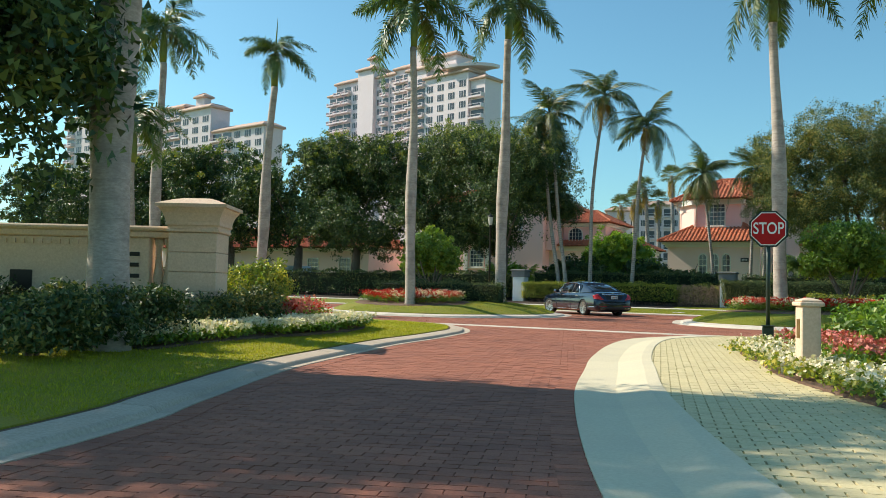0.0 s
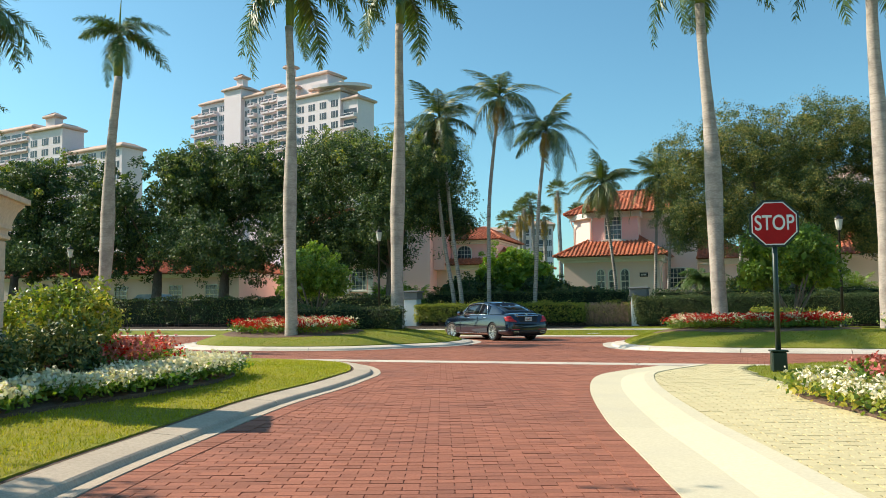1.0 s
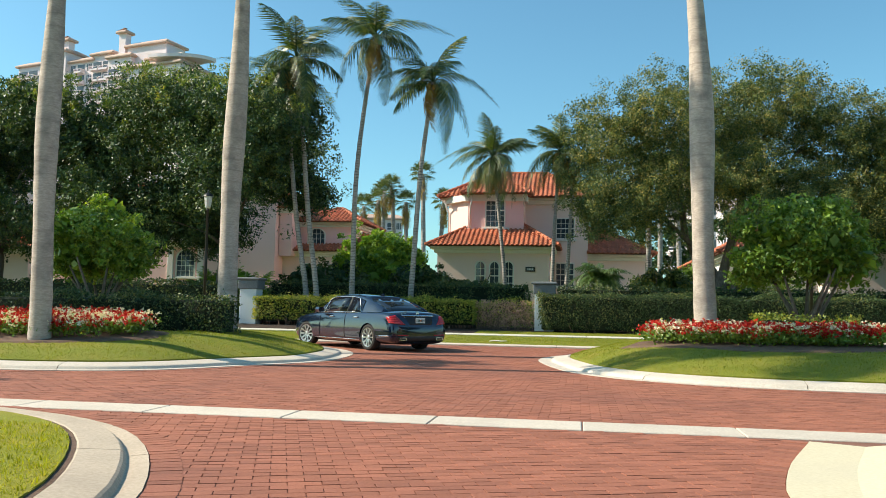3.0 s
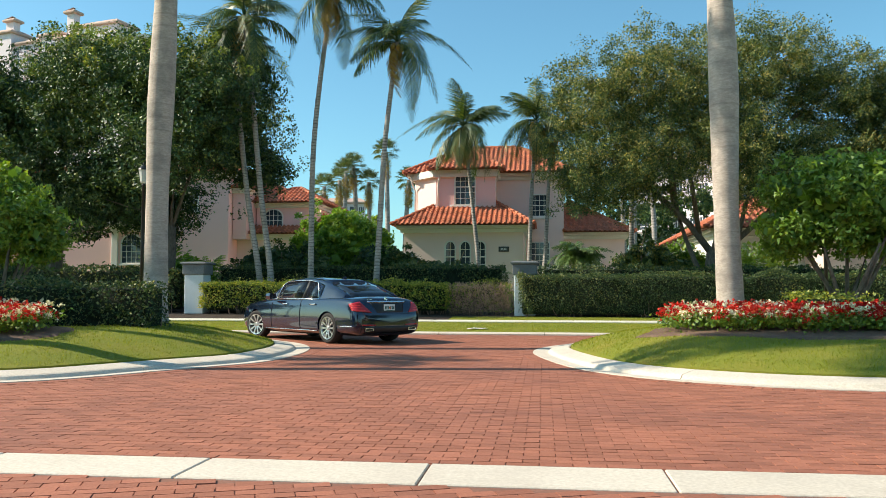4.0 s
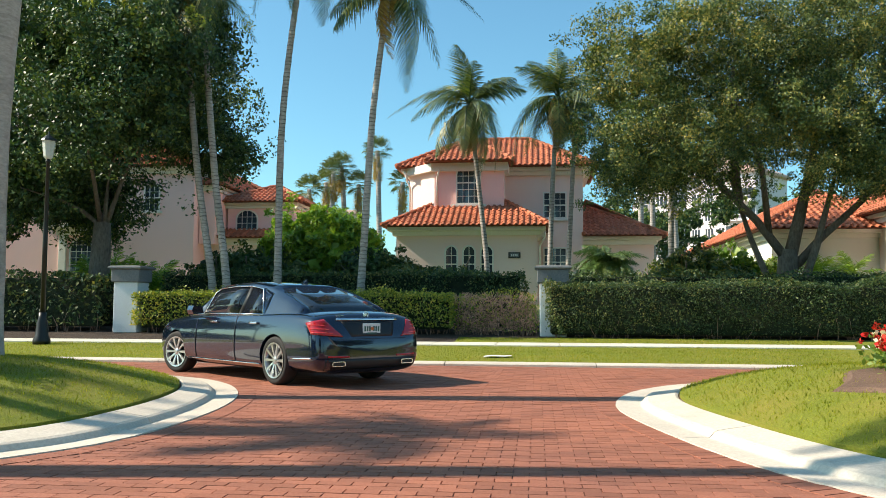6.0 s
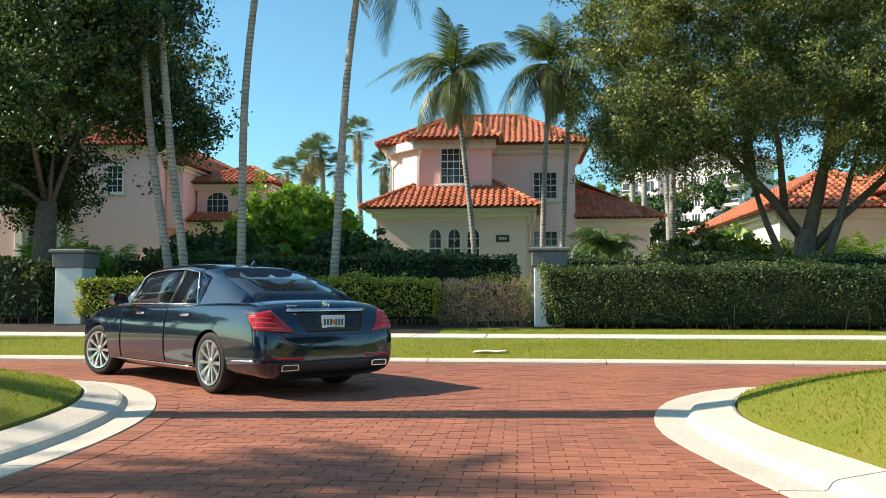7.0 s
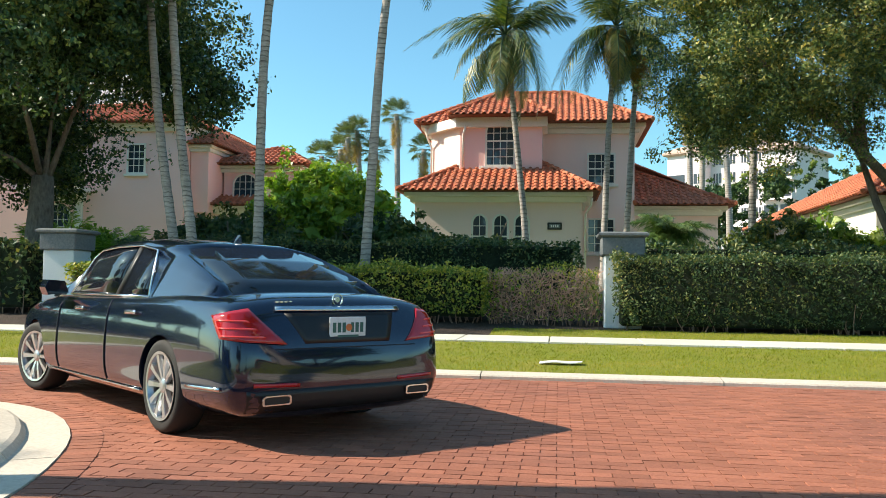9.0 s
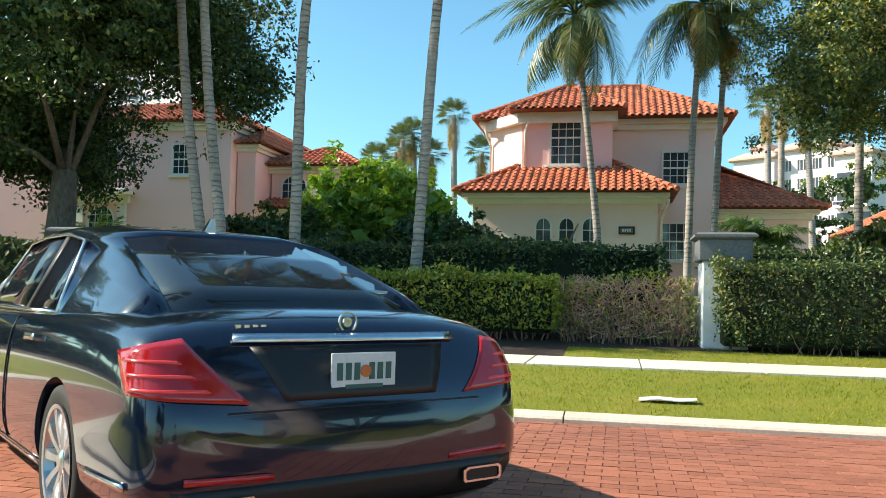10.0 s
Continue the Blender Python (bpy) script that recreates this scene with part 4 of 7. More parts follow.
tree("oak_tree", -1.0, 50.4, 0.6, ([(0, 0, -0.2), (-0.02, 0, 0.8), (0.0, 0, 1.6), (0.05, 0.02, 2.3)], [0.44, 0.33, 0.30, 0.27]),
     [([(0, 0, 2.0), (-0.9, -0.1, 3.2), (-2.3, -0.8, 4.4), (-4.4, -1.9, 5.8)], [0.15, 0.12, 0.09, 0.04]),
      ([(0.1, 0, 2.1), (0.5, 0.1, 3.6), (0.9, 0.1, 5.4), (1.4, 0.1, 8.0)], [0.21, 0.17, 0.12, 0.05]),
      ([(0.1, 0.1, 1.6), (0.9, -0.2, 2.6), (2.2, -0.2, 3.8), (4.2, 0.0, 6.2)], [0.15, 0.12, 0.09, 0.04]),
      ([(0.1, -0.2, 0.2), (0.35, -0.3, 1.2), (0.75, -0.4, 2.4), (1.3, -0.6, 4.6)], [0.17, 0.13, 0.11, 0.05]),
      ([(-0.15, 0.1, 0.2), (-0.5, 0.2, 1.4), (-0.95, 0.3, 2.6), (-1.6, 0.4, 4.8)], [0.14, 0.11, 0.09, 0.04]),
      ([(-1.4, -0.1, 3.7), (-1.6, -0.3, 5.4), (-1.6, -0.6, 8.0)], [0.15, 0.11, 0.04]),
      ([(0.6, 0.1, 4.0), (2.0, 0.1, 6.0), (3.8, 0.0, 8.0)], [0.14, 0.10, 0.03]),
      ([(-2.4, -0.2, 4.5), (-3.6, 0.4, 6.4), (-4.2, 0.5, 8.0)], [0.11, 0.08, 0.03]),
      ([(-0.5, 0.0, 2.7), (-0.9, -0.9, 4.6), (-1.9, -1.5, 7.2)], [0.11, 0.08, 0.03])],
     oak_blobs, oak_leaf, 3900, 90, 0.085, 51, "large spreading oak with forked trunk behind the hedge", clump_r=0.34, core=0.35)
oak_small = [(0, 0, 6.5, 2.6, 2.6, 3.2), (1.5, 0.4, 8.6, 2.0, 2.0, 2.2), (-1.3, 0.2, 4.6, 1.8, 1.8, 1.6), (2.4, 0, 5.2, 1.8, 1.8, 2.0)]
for i, (x, y, s) in enumerate(((6.6, 49.2, 61), (13.0, 50.5, 62), (19.5, 49.5, 63))):
    tree("oak_tree", x, y, 0.5, ([(0, 0, -0.2), (0.1, 0, 1.5), (0.2, 0, 3.4)], [0.26, 0.2, 0.16]), auto_limbs((0.1, 0, 2.6), oak_small, 0.11, s), oak_small, oak_leaf, 620, 60, 0.12, s,
         "slim street tree with yellowish green leaves", clump_r=0.34, core=0.2)


def shrub_tree(x, y, z, blobs, stems, seed, label, leaf=bright_leaf, clumps=330, per=44, size=0.13):
    r = random.Random(seed)
    ob = thing("shrub_tree", label, "shrub", (x, y, z))
    for k in range(stems):
        a = k * 6.28 / stems + r.uniform(-0.3, 0.3)
        e = Vector((math.cos(a) * r.uniform(0.7, 1.1), math.sin(a) * r.uniform(0.6, 1.0), r.uniform(1.5, 2.0)))
        part("stem", Shape().tube([(math.cos(a) * 0.10, math.sin(a) * 0.10, -0.1), Vector((math.cos(a) * 0.28, math.sin(a) * 0.28, 0.7)), e], [0.06, 0.045, 0.02], 7), tree_bark, ob, smooth=True)
    p, d = crown_points(blobs, int(clumps * 1.5), int(per * 1.3), 0.26, seed, 0.5)
    part("crown", leaf_mesh("crown", p, size * 0.85, leaf, seed, 0.35, 0.55, d * 0.5, 0.3, corners=3), leaf, ob)
    q, e = crown_points([(b[0], b[1], b[2], b[3] * 0.75, b[4] * 0.75, b[5] * 0.7) for b in blobs], clumps // 2, 14, 0.35, seed + 7, 0.2)
    part("inner_leaves", leaf_mesh("inner_leaves", q, size * 2.0, leaf, seed + 3, 0.3, 0.7), leaf, ob)
    return ob


shrub_tree(-1.70, 34.0, 0.42, [(-0.2, 0, 2.4, 1.35, 1.3, 0.95), (0.7, 0.1, 2.1, 1.0, 1.1, 0.8), (-0.9, 0, 1.9, 0.8, 0.9, 0.6), (0.1, 0, 2.9, 0.8, 0.8, 0.55)], 8, 71, "clipped multi-stemmed green shrub tree on the island")
shrub_tree(-18.95, 33.9, 0.42, [(0, 0, 2.35, 1.25, 1.2, 0.95), (-0.6, 0.1, 2.0, 0.9, 0.9, 0.7), (0.6, 0, 2.0, 0.9, 0.9, 0.7), (0, 0, 2.85, 0.7, 0.7, 0.5)], 8, 72, "rounded multi-stemmed shrub tree on the island")
shrub_tree(-16.9, 56.0, 1.1, [(-0.3, 0, 2.8, 1.6, 1.5, 1.4), (1.0, 0, 2.4, 1.4, 1.4, 1.2), (-1.3, 0, 2.0, 1.2, 1.3, 1.1), (0.3, 0, 1.7, 1.7, 1.5, 1.2), (1.9, 0, 1.4, 1.0, 1.1, 0.9)], 6, 73,
           "broad bright green garden tree between two houses", garden_leaf, 520, 26, 0.24)
garden_blobs = [(0, 0, 1.2, 1.4, 1.0, 1.0), (1.2, 0, 0.9, 1.0, 0.9, 0.8)]
for i, (x, y, s, lf_, k) in enumerate(((-14.2, 52.5, 81, dark_hedge_leaf, 1.05), (-11.6, 52.2, 82, dark_hedge_leaf, 0.72), (-20.0, 53.5, 83, dark_hedge_leaf, 0.95), (-24.0, 54, 84, bright_leaf, 0.85),
                                       (-3.0, 56, 85, oak_leaf, 1.1), (-1.0, 57.5, 86, bright_leaf, 1.1), (-18.9, 53.5, 87, dark_hedge_leaf, 1.15), (-32.0, 55, 88, bright_leaf, 1.0))):
    shrub_tree(x, y, yard(y), [tuple(q * k for q in b) for b in garden_blobs], 4, s, "leafy garden shrub before a house", lf_, 90, 36, 0.2)
# distant trees behind the houses
for i, (x, y, s, w, h) in enumerate(((2, 104, 92, 7, 10), (11, 98, 93, 7, 10), (22, 92, 94, 7, 11), (33, 80, 95, 7, 11))):
    ficus(x, y, 1.2, s, w, h, 1.0, 300, 36, 0.32)


def palm_clump(name, x, y, z, fronds, size, seed, label, leaf_set, tilt0=70, tilt1=-10, stem=0.4):
    """A low palm: fronds from a short stem."""
    r = random.Random(seed)
    ob = thing(name, label, "palm", (x, y, z))
    part("stem", Shape().tube([(0, 0, -0.1), (0, 0, stem)], [0.14, 0.10], 8), coco_bark, ob, smooth=True)
    for k in range(fronds):
        s = size * r.uniform(0.8, 1.1)
        part("frond", leaf_set[k % len(leaf_set)], leaf_set[0].materials[0], ob,
             at=Matrix.Translation((0, 0, stem)) @ pose(0, 0, 0, 0, 0, k * 137.5) @ pose(0, 0, 0, tilt0 + (tilt1 - tilt0) * k / fronds + r.uniform(-6, 6)) @ Matrix.Diagonal((s, s, s, 1)))
    return ob


ARECA = [frond_mesh("frond", 2.2, 0.6, 40, 0.55, garden_leaf, 41, 0.3, 0.5)]
palm_clump("sago_palm", -5.7, 58.5, 1.2, 30, 0.52, 1, "dark green sago palm before the side wing", ROYAL_FRONDS, 60, -12, 1.7)
for i, (x, y) in enumerate(((-23.6, 52.5), (-22.6, 53.2), (-24.6, 53.0))):
    palm_clump("areca_palm", x, y, 0.9, 16, 0.85, 2 + i, "yellow-green areca palm behind the hedge pillar", ARECA, 80, 20)
for i, (x, y) in enumerate(((1.4, 55.2), (2.6, 55.4))):
    palm_clump("areca_palm", x, y, 1.0, 12, 0.6, 6 + i, "small yellow-green palm before a white wall", ARECA, 70, 0, 1.2)
palm_clump("garden_palm", -13.2, 52.6, 0.9, 18, 0.75, 9, "low dark palm in the garden before the house", ROYAL_FRONDS, 70, 0, 0.6)
palm_clump("garden_palm", -10.4, 52.4, 0.9, 16, 0.50, 10, "low dark palm in the garden before the house", ROYAL_FRONDS, 70, 0, 0.5)


# ---------------------------------------------------------------- hedges
def hedge(name, x0, y0, x1, y1, z0, z1, leaf, seed, label, bare=0.0, density=420, size=0.085, twigs=9, reach=0.35, under=0.0):
    """A clipped hedge: leaves over the faces of a block, a near-black core box painted as the shade between them, and
    bare twigs at its foot.
    """
    r = np.random.RandomState(seed)
    ob = thing(name, label, "hedge", ((x0 + x1) / 2, (y0 + y1) / 2, z0))
    cx, cy = (x0 + x1) / 2, (y0 + y1) / 2
    hx, hy, h = (x1 - x0) / 2, (y1 - y0) / 2, z1 - z0
    lift = h * bare
    sparse = reach > 0.9
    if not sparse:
        # solid box, its colour standing in for shade deep inside the hedge
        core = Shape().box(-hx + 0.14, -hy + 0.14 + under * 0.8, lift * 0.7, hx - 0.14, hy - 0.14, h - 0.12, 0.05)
        part("inner_leaves", core, hedge_shade_core, ob)
    faces = [((-hx, -hy, lift), (2 * hx, 0, 0), (0, 0, h - lift), (0, -1, 0)), ((-hx, hy, lift), (2 * hx, 0, 0), (0, 0, h - lift), (0, 1, 0)), ((-hx, -hy, h), (2 * hx, 0, 0), (0, 2 * hy, 0), (0, 0, 1)),
             ((-hx, -hy, lift), (0, 2 * hy, 0), (0, 0, h - lift), (-1, 0, 0)), ((hx, -hy, lift), (0, 2 * hy, 0), (0, 0, h - lift), (1, 0, 0))]
    pts, nrm = [], []
    for o, u, v, n_ in faces:
        o, u, v, n_ = map(np.array, (o, u, v, n_))
        k = int(np.linalg.norm(np.cross(u, v)) * density * (0.4 if n_[1] > 0 else 1))
        a, b = r.rand(k, 1), r.rand(k, 1)
        p = o + a * u + b * v
        wob = np.array([noise.noise(Vector((q[0] * 1.1 + cx, q[1] * 1.1 + cy, q[2] * 1.6))) for q in p])[:, None]
        gap = np.array([noise.noise(Vector((q[0] * 4 + cx, q[1] * 4, q[2] * 4 + 9))) for q in p])
        if n_[2] == 0:
            p = p - n_ * under * (1 - b) ** 1.6
        p = p + n_ * (wob * 0.28 - np.abs(r.normal(size=(k, 1))) * 0.09 + (r.rand(k, 1) < 0.06) * r.rand(k, 1) * 0.16)
        keep = gap > -0.35 - 0.25 * r.rand(k)
        pts.append(p[keep])
        nrm.append(np.repeat(n_[None], keep.sum(), 0))
    part("leaves", leaf_mesh("leaves", np.vstack(pts), size, leaf, seed, 0.35, 0.55, np.vstack(nrm) * 0.35, 0.25, 0.1), leaf, ob)
    tw, dry = Shape(), Shape()
    rr = random.Random(seed)
    if sparse:
        for k in range(1150):
            p = Vector((rr.uniform(-hx, hx), rr.uniform(-hy, hy), h * rr.uniform(0.08, 0.93)))
            q = p + Vector((rr.gauss(0, 0.6), rr.gauss(0, 0.5), abs(rr.gauss(0.4, 0.5)))).normalized() * rr.uniform(0.16, 0.34)
            q.z = min(q.z, h + 0.04)
            dry.tube([p, q], [0.009, 0.004], 3, False)
    for k in range(int((x1 - x0) * twigs)):
        x = rr.uniform(-hx, hx)
        y = rr.uniform(-hy + under * 1.2, hy * 0.2)
        top = Vector((x + rr.uniform(-0.25, 0.25), y + rr.uniform(-0.15, 0.1), lift + (h - lift) * rr.uniform(reach * 0.3, reach)))
        tw.tube([(x, y, -0.05), Vector((x, y, 0)).lerp(top, 0.5) + Vector((rr.uniform(-0.06, 0.06), rr.uniform(-0.06, 0.06), 0)), top], [0.014, 0.010, 0.005], 4, False)
    tagged(part("twig_mass", tw, twig, ob, "bare brown twigs"), kind="stuff")
    if sparse:
        tagged(part("dry_sprays", dry, dry_twig, ob, "pinkish brown dry sprays"), kind="stuff")
    return ob


hedge("hedge", -10.75, 46.85, -8.55, 47.8, 0.34, 1.50, hedge_leaf, 109, "thinning hedge end with bare brown twigs", 0.10, 260, 0.068, 34, 0.95)
hedge("hedge", -19.9, 46.6, -10.8, 47.9, 0.34, 1.52, hedge_leaf, 101, "clipped yellow-green hedge between two pillars", 0.20, 720, 0.078, 16, under=0.22)
hedge("hedge", -20.3, 49.2, -8.9, 50.1, 0.5, 2.2, dark_hedge_leaf, 102, "taller dark green hedge behind the front hedge", 0.05, 420, 0.085)
hedge("hedge", -8.32, 45.95, 7.0, 47.15, 0.34, 1.80, dark_hedge_leaf, 103, "long dark green clipped hedge behind the sidewalk", 0.07, 880, 0.062, 10, under=0.30)
hedge("hedge", 7.02, 45.95, 22.0, 47.15, 0.34, 1.80, dark_hedge_leaf, 110, "long dark green clipped hedge behind the sidewalk", 0.20, 260, 0.09)
hedge("hedge", -7.6, 48.2, 22.0, 49.2, 0.45, 2.12, dark_hedge_leaf, 104, "second clipped hedge row with a level top", 0.05, 260, 0.09)
hedge("hedge", -70.0, 46.9, -21.0, 48.2, 0.34, 2.05, dark_hedge_leaf, 105, "long shaded hedge under the street trees", 0.15, 150, 0.13)
hedge("hedge", -20.5, 31.55, -14.5, 32.6, 0.40, 1.34, dark_hedge_leaf, 106, "low clipped hedge on the grass island", 0.0, 640, 0.062)
hedge("hedge", -3.0, 33.1, -0.8, 33.8, 0.42, 1.15, hedge_leaf, 107, "low clipped yellow-green hedge under a shrub tree", 0.0, 520, 0.07)
hedge("hedge", 1.2, 33.2, 9.0, 34.6, 0.42, 1.15, dark_hedge_leaf, 108, "low clipped hedge on the grass island", 0.0, 300, 0.08)
# ---------------------------------------------------------------- houses
def roof_plane(corners):
    """Frame of a roof slope from its eave ends a, b and upper points: origin, along, up-slope, normal."""
    a, b = Vector(corners[0]), Vector(corners[1])
    u = (b - a).normalized()
    w = Vector(corners[2]) - a
    v = (w - u * w.dot(u)).normalized()
    return a, u, v, u.cross(v)


def tile_shape(wide=0.27, deep=0.40, rise=0.075):
    """One barrel tile: a raised half pipe and a pan beside it. It lies in x (across) and y (up the slope)."""
    s = Shape()
    n = 6
    low, high = [], []
    for k in range(n + 1):
        a = math.pi * k / n
        x = wide * 0.30 * (1 - math.cos(a))
        low.append((x, 0.0, 0.020 + rise * math.sin(a)))
        high.append((x, deep, rise * 0.8 * math.sin(a) - 0.005))
    low.append((wide, 0, 0.022))
    high.append((wide, deep, -0.004))
    s.add(low + high, [(k, k + 1, n + 3 + k, n + 2 + k) for k in range(n + 1)])
    s.add([(p[0], p[1], p[2]) for p in low] + [(p[0], p[1] + 0.004, p[2] - 0.02) for p in low], [(k + 1, k, n + 2 + k, n + 3 + k) for k in range(n + 1)])
    return s


TILE = tile_shape()
TILE_MESH = TILE.mesh("roof_tile", tile_piece)


def tiled_slope(roof, corners, singles=False, wide=0.27, deep=0.36):
    """Covers one roof slope (a polygon, eave first) with rows of tiles; returns how many."""
    o, u, v, n_ = roof_plane(corners)
    poly = np.array([((Vector(c) - o).dot(u), (Vector(c) - o).dot(v)) for c in corners])
    lo, hi = poly.min(0), poly.max(0)
    places = []
    for j in range(int((hi[1] - lo[1]) / deep) + 1):
        for i in range(int((hi[0] - lo[0]) / wide) + 1):
            places.append((lo[0] + i * wide, lo[1] + j * deep - 0.06))
    p = np.array(places)
    p = p[inside(p + np.array([wide * 0.5, deep * 0.4]), poly)]
    basis = Matrix((u, v, n_)).transposed().to_4x4()
    tv = np.array(TILE.v)
    if singles:
        for a, b in p:
            ob = part("roof_tile", TILE_MESH, tile_piece, roof)
            ob.matrix_basis = Matrix.Translation(o + u * a + v * b + n_ * (0.01 + 0.006 * noise.noise(Vector((a * 3, b * 3, 0))))) @ basis
    else:
        off = np.array(o)[None] + p[:, :1] * np.array(u) + p[:, 1:] * np.array(v) + np.array(n_) * 0.01
        rot = np.array(basis.to_3x3())
        verts = (tv @ rot.T)[None] + off[:, None]
        k = len(tv)
        fs = np.array(TILE.f)
        faces = (fs[None] + (np.arange(len(p)) * k)[:, None, None]).reshape(-1, 4)
        part("roof_tiles", mesh_np("roof_tiles", verts.reshape(-1, 3), faces, tile_clay), tile_clay, roof)
    return len(p)


def hip_roof(parent, x0, y0, x1, y1, eave, ridge_z, ridge, label="", sides="fblr", single=""):
    """A tiled hip roof. ridge: its two ends (x, y). sides: slopes with tiles (front, back, left, right)."""
    (rx0, ry0), (rx1, ry1) = ridge
    deep = abs(ry1 - ry0) > abs(rx1 - rx0)  # the ridge runs away from the street
    a, b, c, d = (x0, y0, eave), (x1, y0, eave), (x1, y1, eave), (x0, y1, eave)
    e, f = (rx0, ry0, ridge_z), (rx1, ry1, ridge_z)
    roof = part("roof", Shape().add([a, b, c, d, e, f, (x0, y0, eave - 0.02), (x1, y0, eave - 0.02), (x1, y1, eave - 0.02), (x0, y1, eave - 0.02)],
                                    ([(0, 1, 4), (1, 2, 5, 4), (2, 3, 5), (3, 0, 4, 5)] if deep else [(0, 1, 5, 4), (1, 2, 5), (2, 3, 4, 5), (3, 0, 4)]) +
                                    [(9, 8, 7, 6), (0, 6, 7, 1), (1, 7, 8, 2), (2, 8, 9, 3), (3, 9, 6, 0)]),
                roof_felt, parent, label or "hipped roof of orange clay barrel tiles")
    if deep:
        slopes = {"f": [a, b, e], "r": [b, c, f, e], "b": [c, d, f], "l": [d, a, e, f]}
    else:
        slopes = {"f": [a, b, f, e], "r": [b, c, f], "b": [c, d, e, f], "l": [d, a, e]}
    for k in sides:
        tiled_slope(roof, slopes[k], k in single)
    caps = Shape()
    for p, q in ((a, e), (b, e if deep else f), (c, f), (d, f if deep else e), (e, f)):
        p, q = Vector(p), Vector(q)
        n = int((q - p).length / 0.38)
        for i in range(n):
            s0, s1 = p.lerp(q, i / n), p.lerp(q, (i + 1.12) / n)
            caps.tube([s0 + Vector((0, 0, 0.05)), s1 + Vector((0, 0, 0.03))], [0.105, 0.085], 8)
    if (Vector(b) - Vector(a)).length > 0:
        part("ridge_tiles", caps, tile_clay, roof)
    return roof


def fascia(parent, x0, y0, x1, y1, z0, z1, out=0.0):
    """A moulded cornice under an eave, all round."""
    s = Shape()
    for k, (za, zb, o) in enumerate(((z0, z0 + (z1 - z0) * 0.55, out * 0.45), (z0 + (z1 - z0) * 0.55, z1, out))):
        s.box(x0 - o, y0 - o, za, x1 + o, y1 + o, zb, 0.02)
    return part("cornice", s, trim_paint, parent)


def arch_outline(w, h, rise, n=10):
    """Window outline with an arched head: width w, height h with the arch's rise in it."""
    pts = [(-w / 2, 0), (w / 2, 0)]
    for k in range(n + 1):
        a = math.pi * k / n
        pts.append((w / 2 * math.cos(a), h - rise + rise * math.sin(a)))
    return pts


def window(parent, x, y, z, w, h, rise=0.0, cols=3, rows=4, facing=(0, -1), deep=0.10, sill=True, label="", frame_mat=None):
    """A window set into a wall: frame, panes with glazing bars, sill. (x, y, z): the middle of its foot on the wall's face."""
    ang = math.degrees(math.atan2(facing[0], -facing[1]))
    ob = new("window")
    ob.parent = parent
    ob.matrix_basis = pose(x, y, z, 0, 0, ang)
    if label:
        tagged(ob, label)
    fm = frame_mat or trim_paint
    out = arch_outline(w, h, rise) if rise else [(-w / 2, 0), (w / 2, 0), (w / 2, h), (-w / 2, h)]
    k = 1 - 0.14 / w
    inn = [(a * k, 0.06 + b * (h - 0.13) / h) for a, b in out]
    s = Shape()
    n = len(out)
    for ya, yb in ((-0.075, 0.01),):
        s.add([(a, ya, b) for a, b in out] + [(a, ya, b) for a, b in inn] + [(a, yb, b) for a, b in out] + [(a, -0.004, b) for a, b in inn],
              [(i, (i + 1) % n, n + (i + 1) % n, n + i) for i in range(n)] + [(n + i, n + (i + 1) % n, 3 * n + (i + 1) % n, 3 * n + i) for i in range(n)] + [((i + 1) % n, i, 2 * n + i, 2 * n + (i + 1) % n) for i in range(n)])
    part("window_frame", s, fm, ob)
    g = Shape()
    g.add([(a * 0.999, -0.006, b) for a, b in inn], [tuple(range(n))])
    part("pane", g, window_glass, ob)
    bars = Shape()
    wi, hi_ = w * k, h - 0.13
    for c in range(1, cols):
        bx = -wi / 2 + wi * c / cols
        top = hi_ - (rise * (1 - math.sqrt(max(0, 1 - (2 * bx / w) ** 2))) if rise else 0)
        bars.box(bx - 0.013, -0.034, 0.06, bx + 0.013, -0.008, 0.05 + top)
    for r in range(1, rows):
        bz = 0.06 + hi_ * r / rows
        half = wi / 2
        if rise and bz > h - rise:
            half *= math.sqrt(max(0.0, 1 - ((bz - (h - rise)) / rise) ** 2))
        th = 0.03 if (rows % 2 == 0 and r == rows // 2) else 0.013
        bars.box(-half, -0.036, bz - th, half, -0.010, bz + th)
    part("glazing_grid", bars, fm, ob)
    if sill:
        part("window_sill", Shape().box(-w / 2 - 0.12, -0.12, -0.12, w / 2 + 0.12, 0.05, 0.0, 0.015), fm, ob)
    return ob


def wall_block(parent, outline, z0, z1, mat, name="wall", label=""):
    return part(name, Shape().prism(outline, z0, z1), mat, parent, label)


def rect(x0, y0, x1, y1):
    return [(x0, y0), (x1, y0), (x1, y1), (x0, y1)]


def pipe(parent, pts, r=0.045):
    return part("downpipe", Shape().tube(pts, r, 8), trim_paint, parent, smooth=True)


# main house
house = thing("house", "two-storey cream and pink stucco house with orange tile roofs", "house", (0, 0, 0), group="houses")
wall_block(house, rect(-14.85, 61.6, -8.5, 66.0), 0.9, 4.45, stucco, label="pale cream stucco front wing wall")
fascia(house, -14.85, 61.6, -8.5, 66.0, 4.35, 4.72, 0.38)
hip_roof(house, -15.45, 61.0, -7.9, 68.0, 4.76, 6.35, ((-12.9, 64.4), (-10.3, 64.4)), sides="flr", single="f")
up = [(-14.75, 64.9), (-13.35, 63.4), (-10.05, 63.4), (-10.05, 65.0), (-6.3, 65.0), (-6.3, 70.2), (-14.75, 70.2)]
wall_block(house, up, 0.9, 7.72, stucco, label="cream stucco upper storey wall")
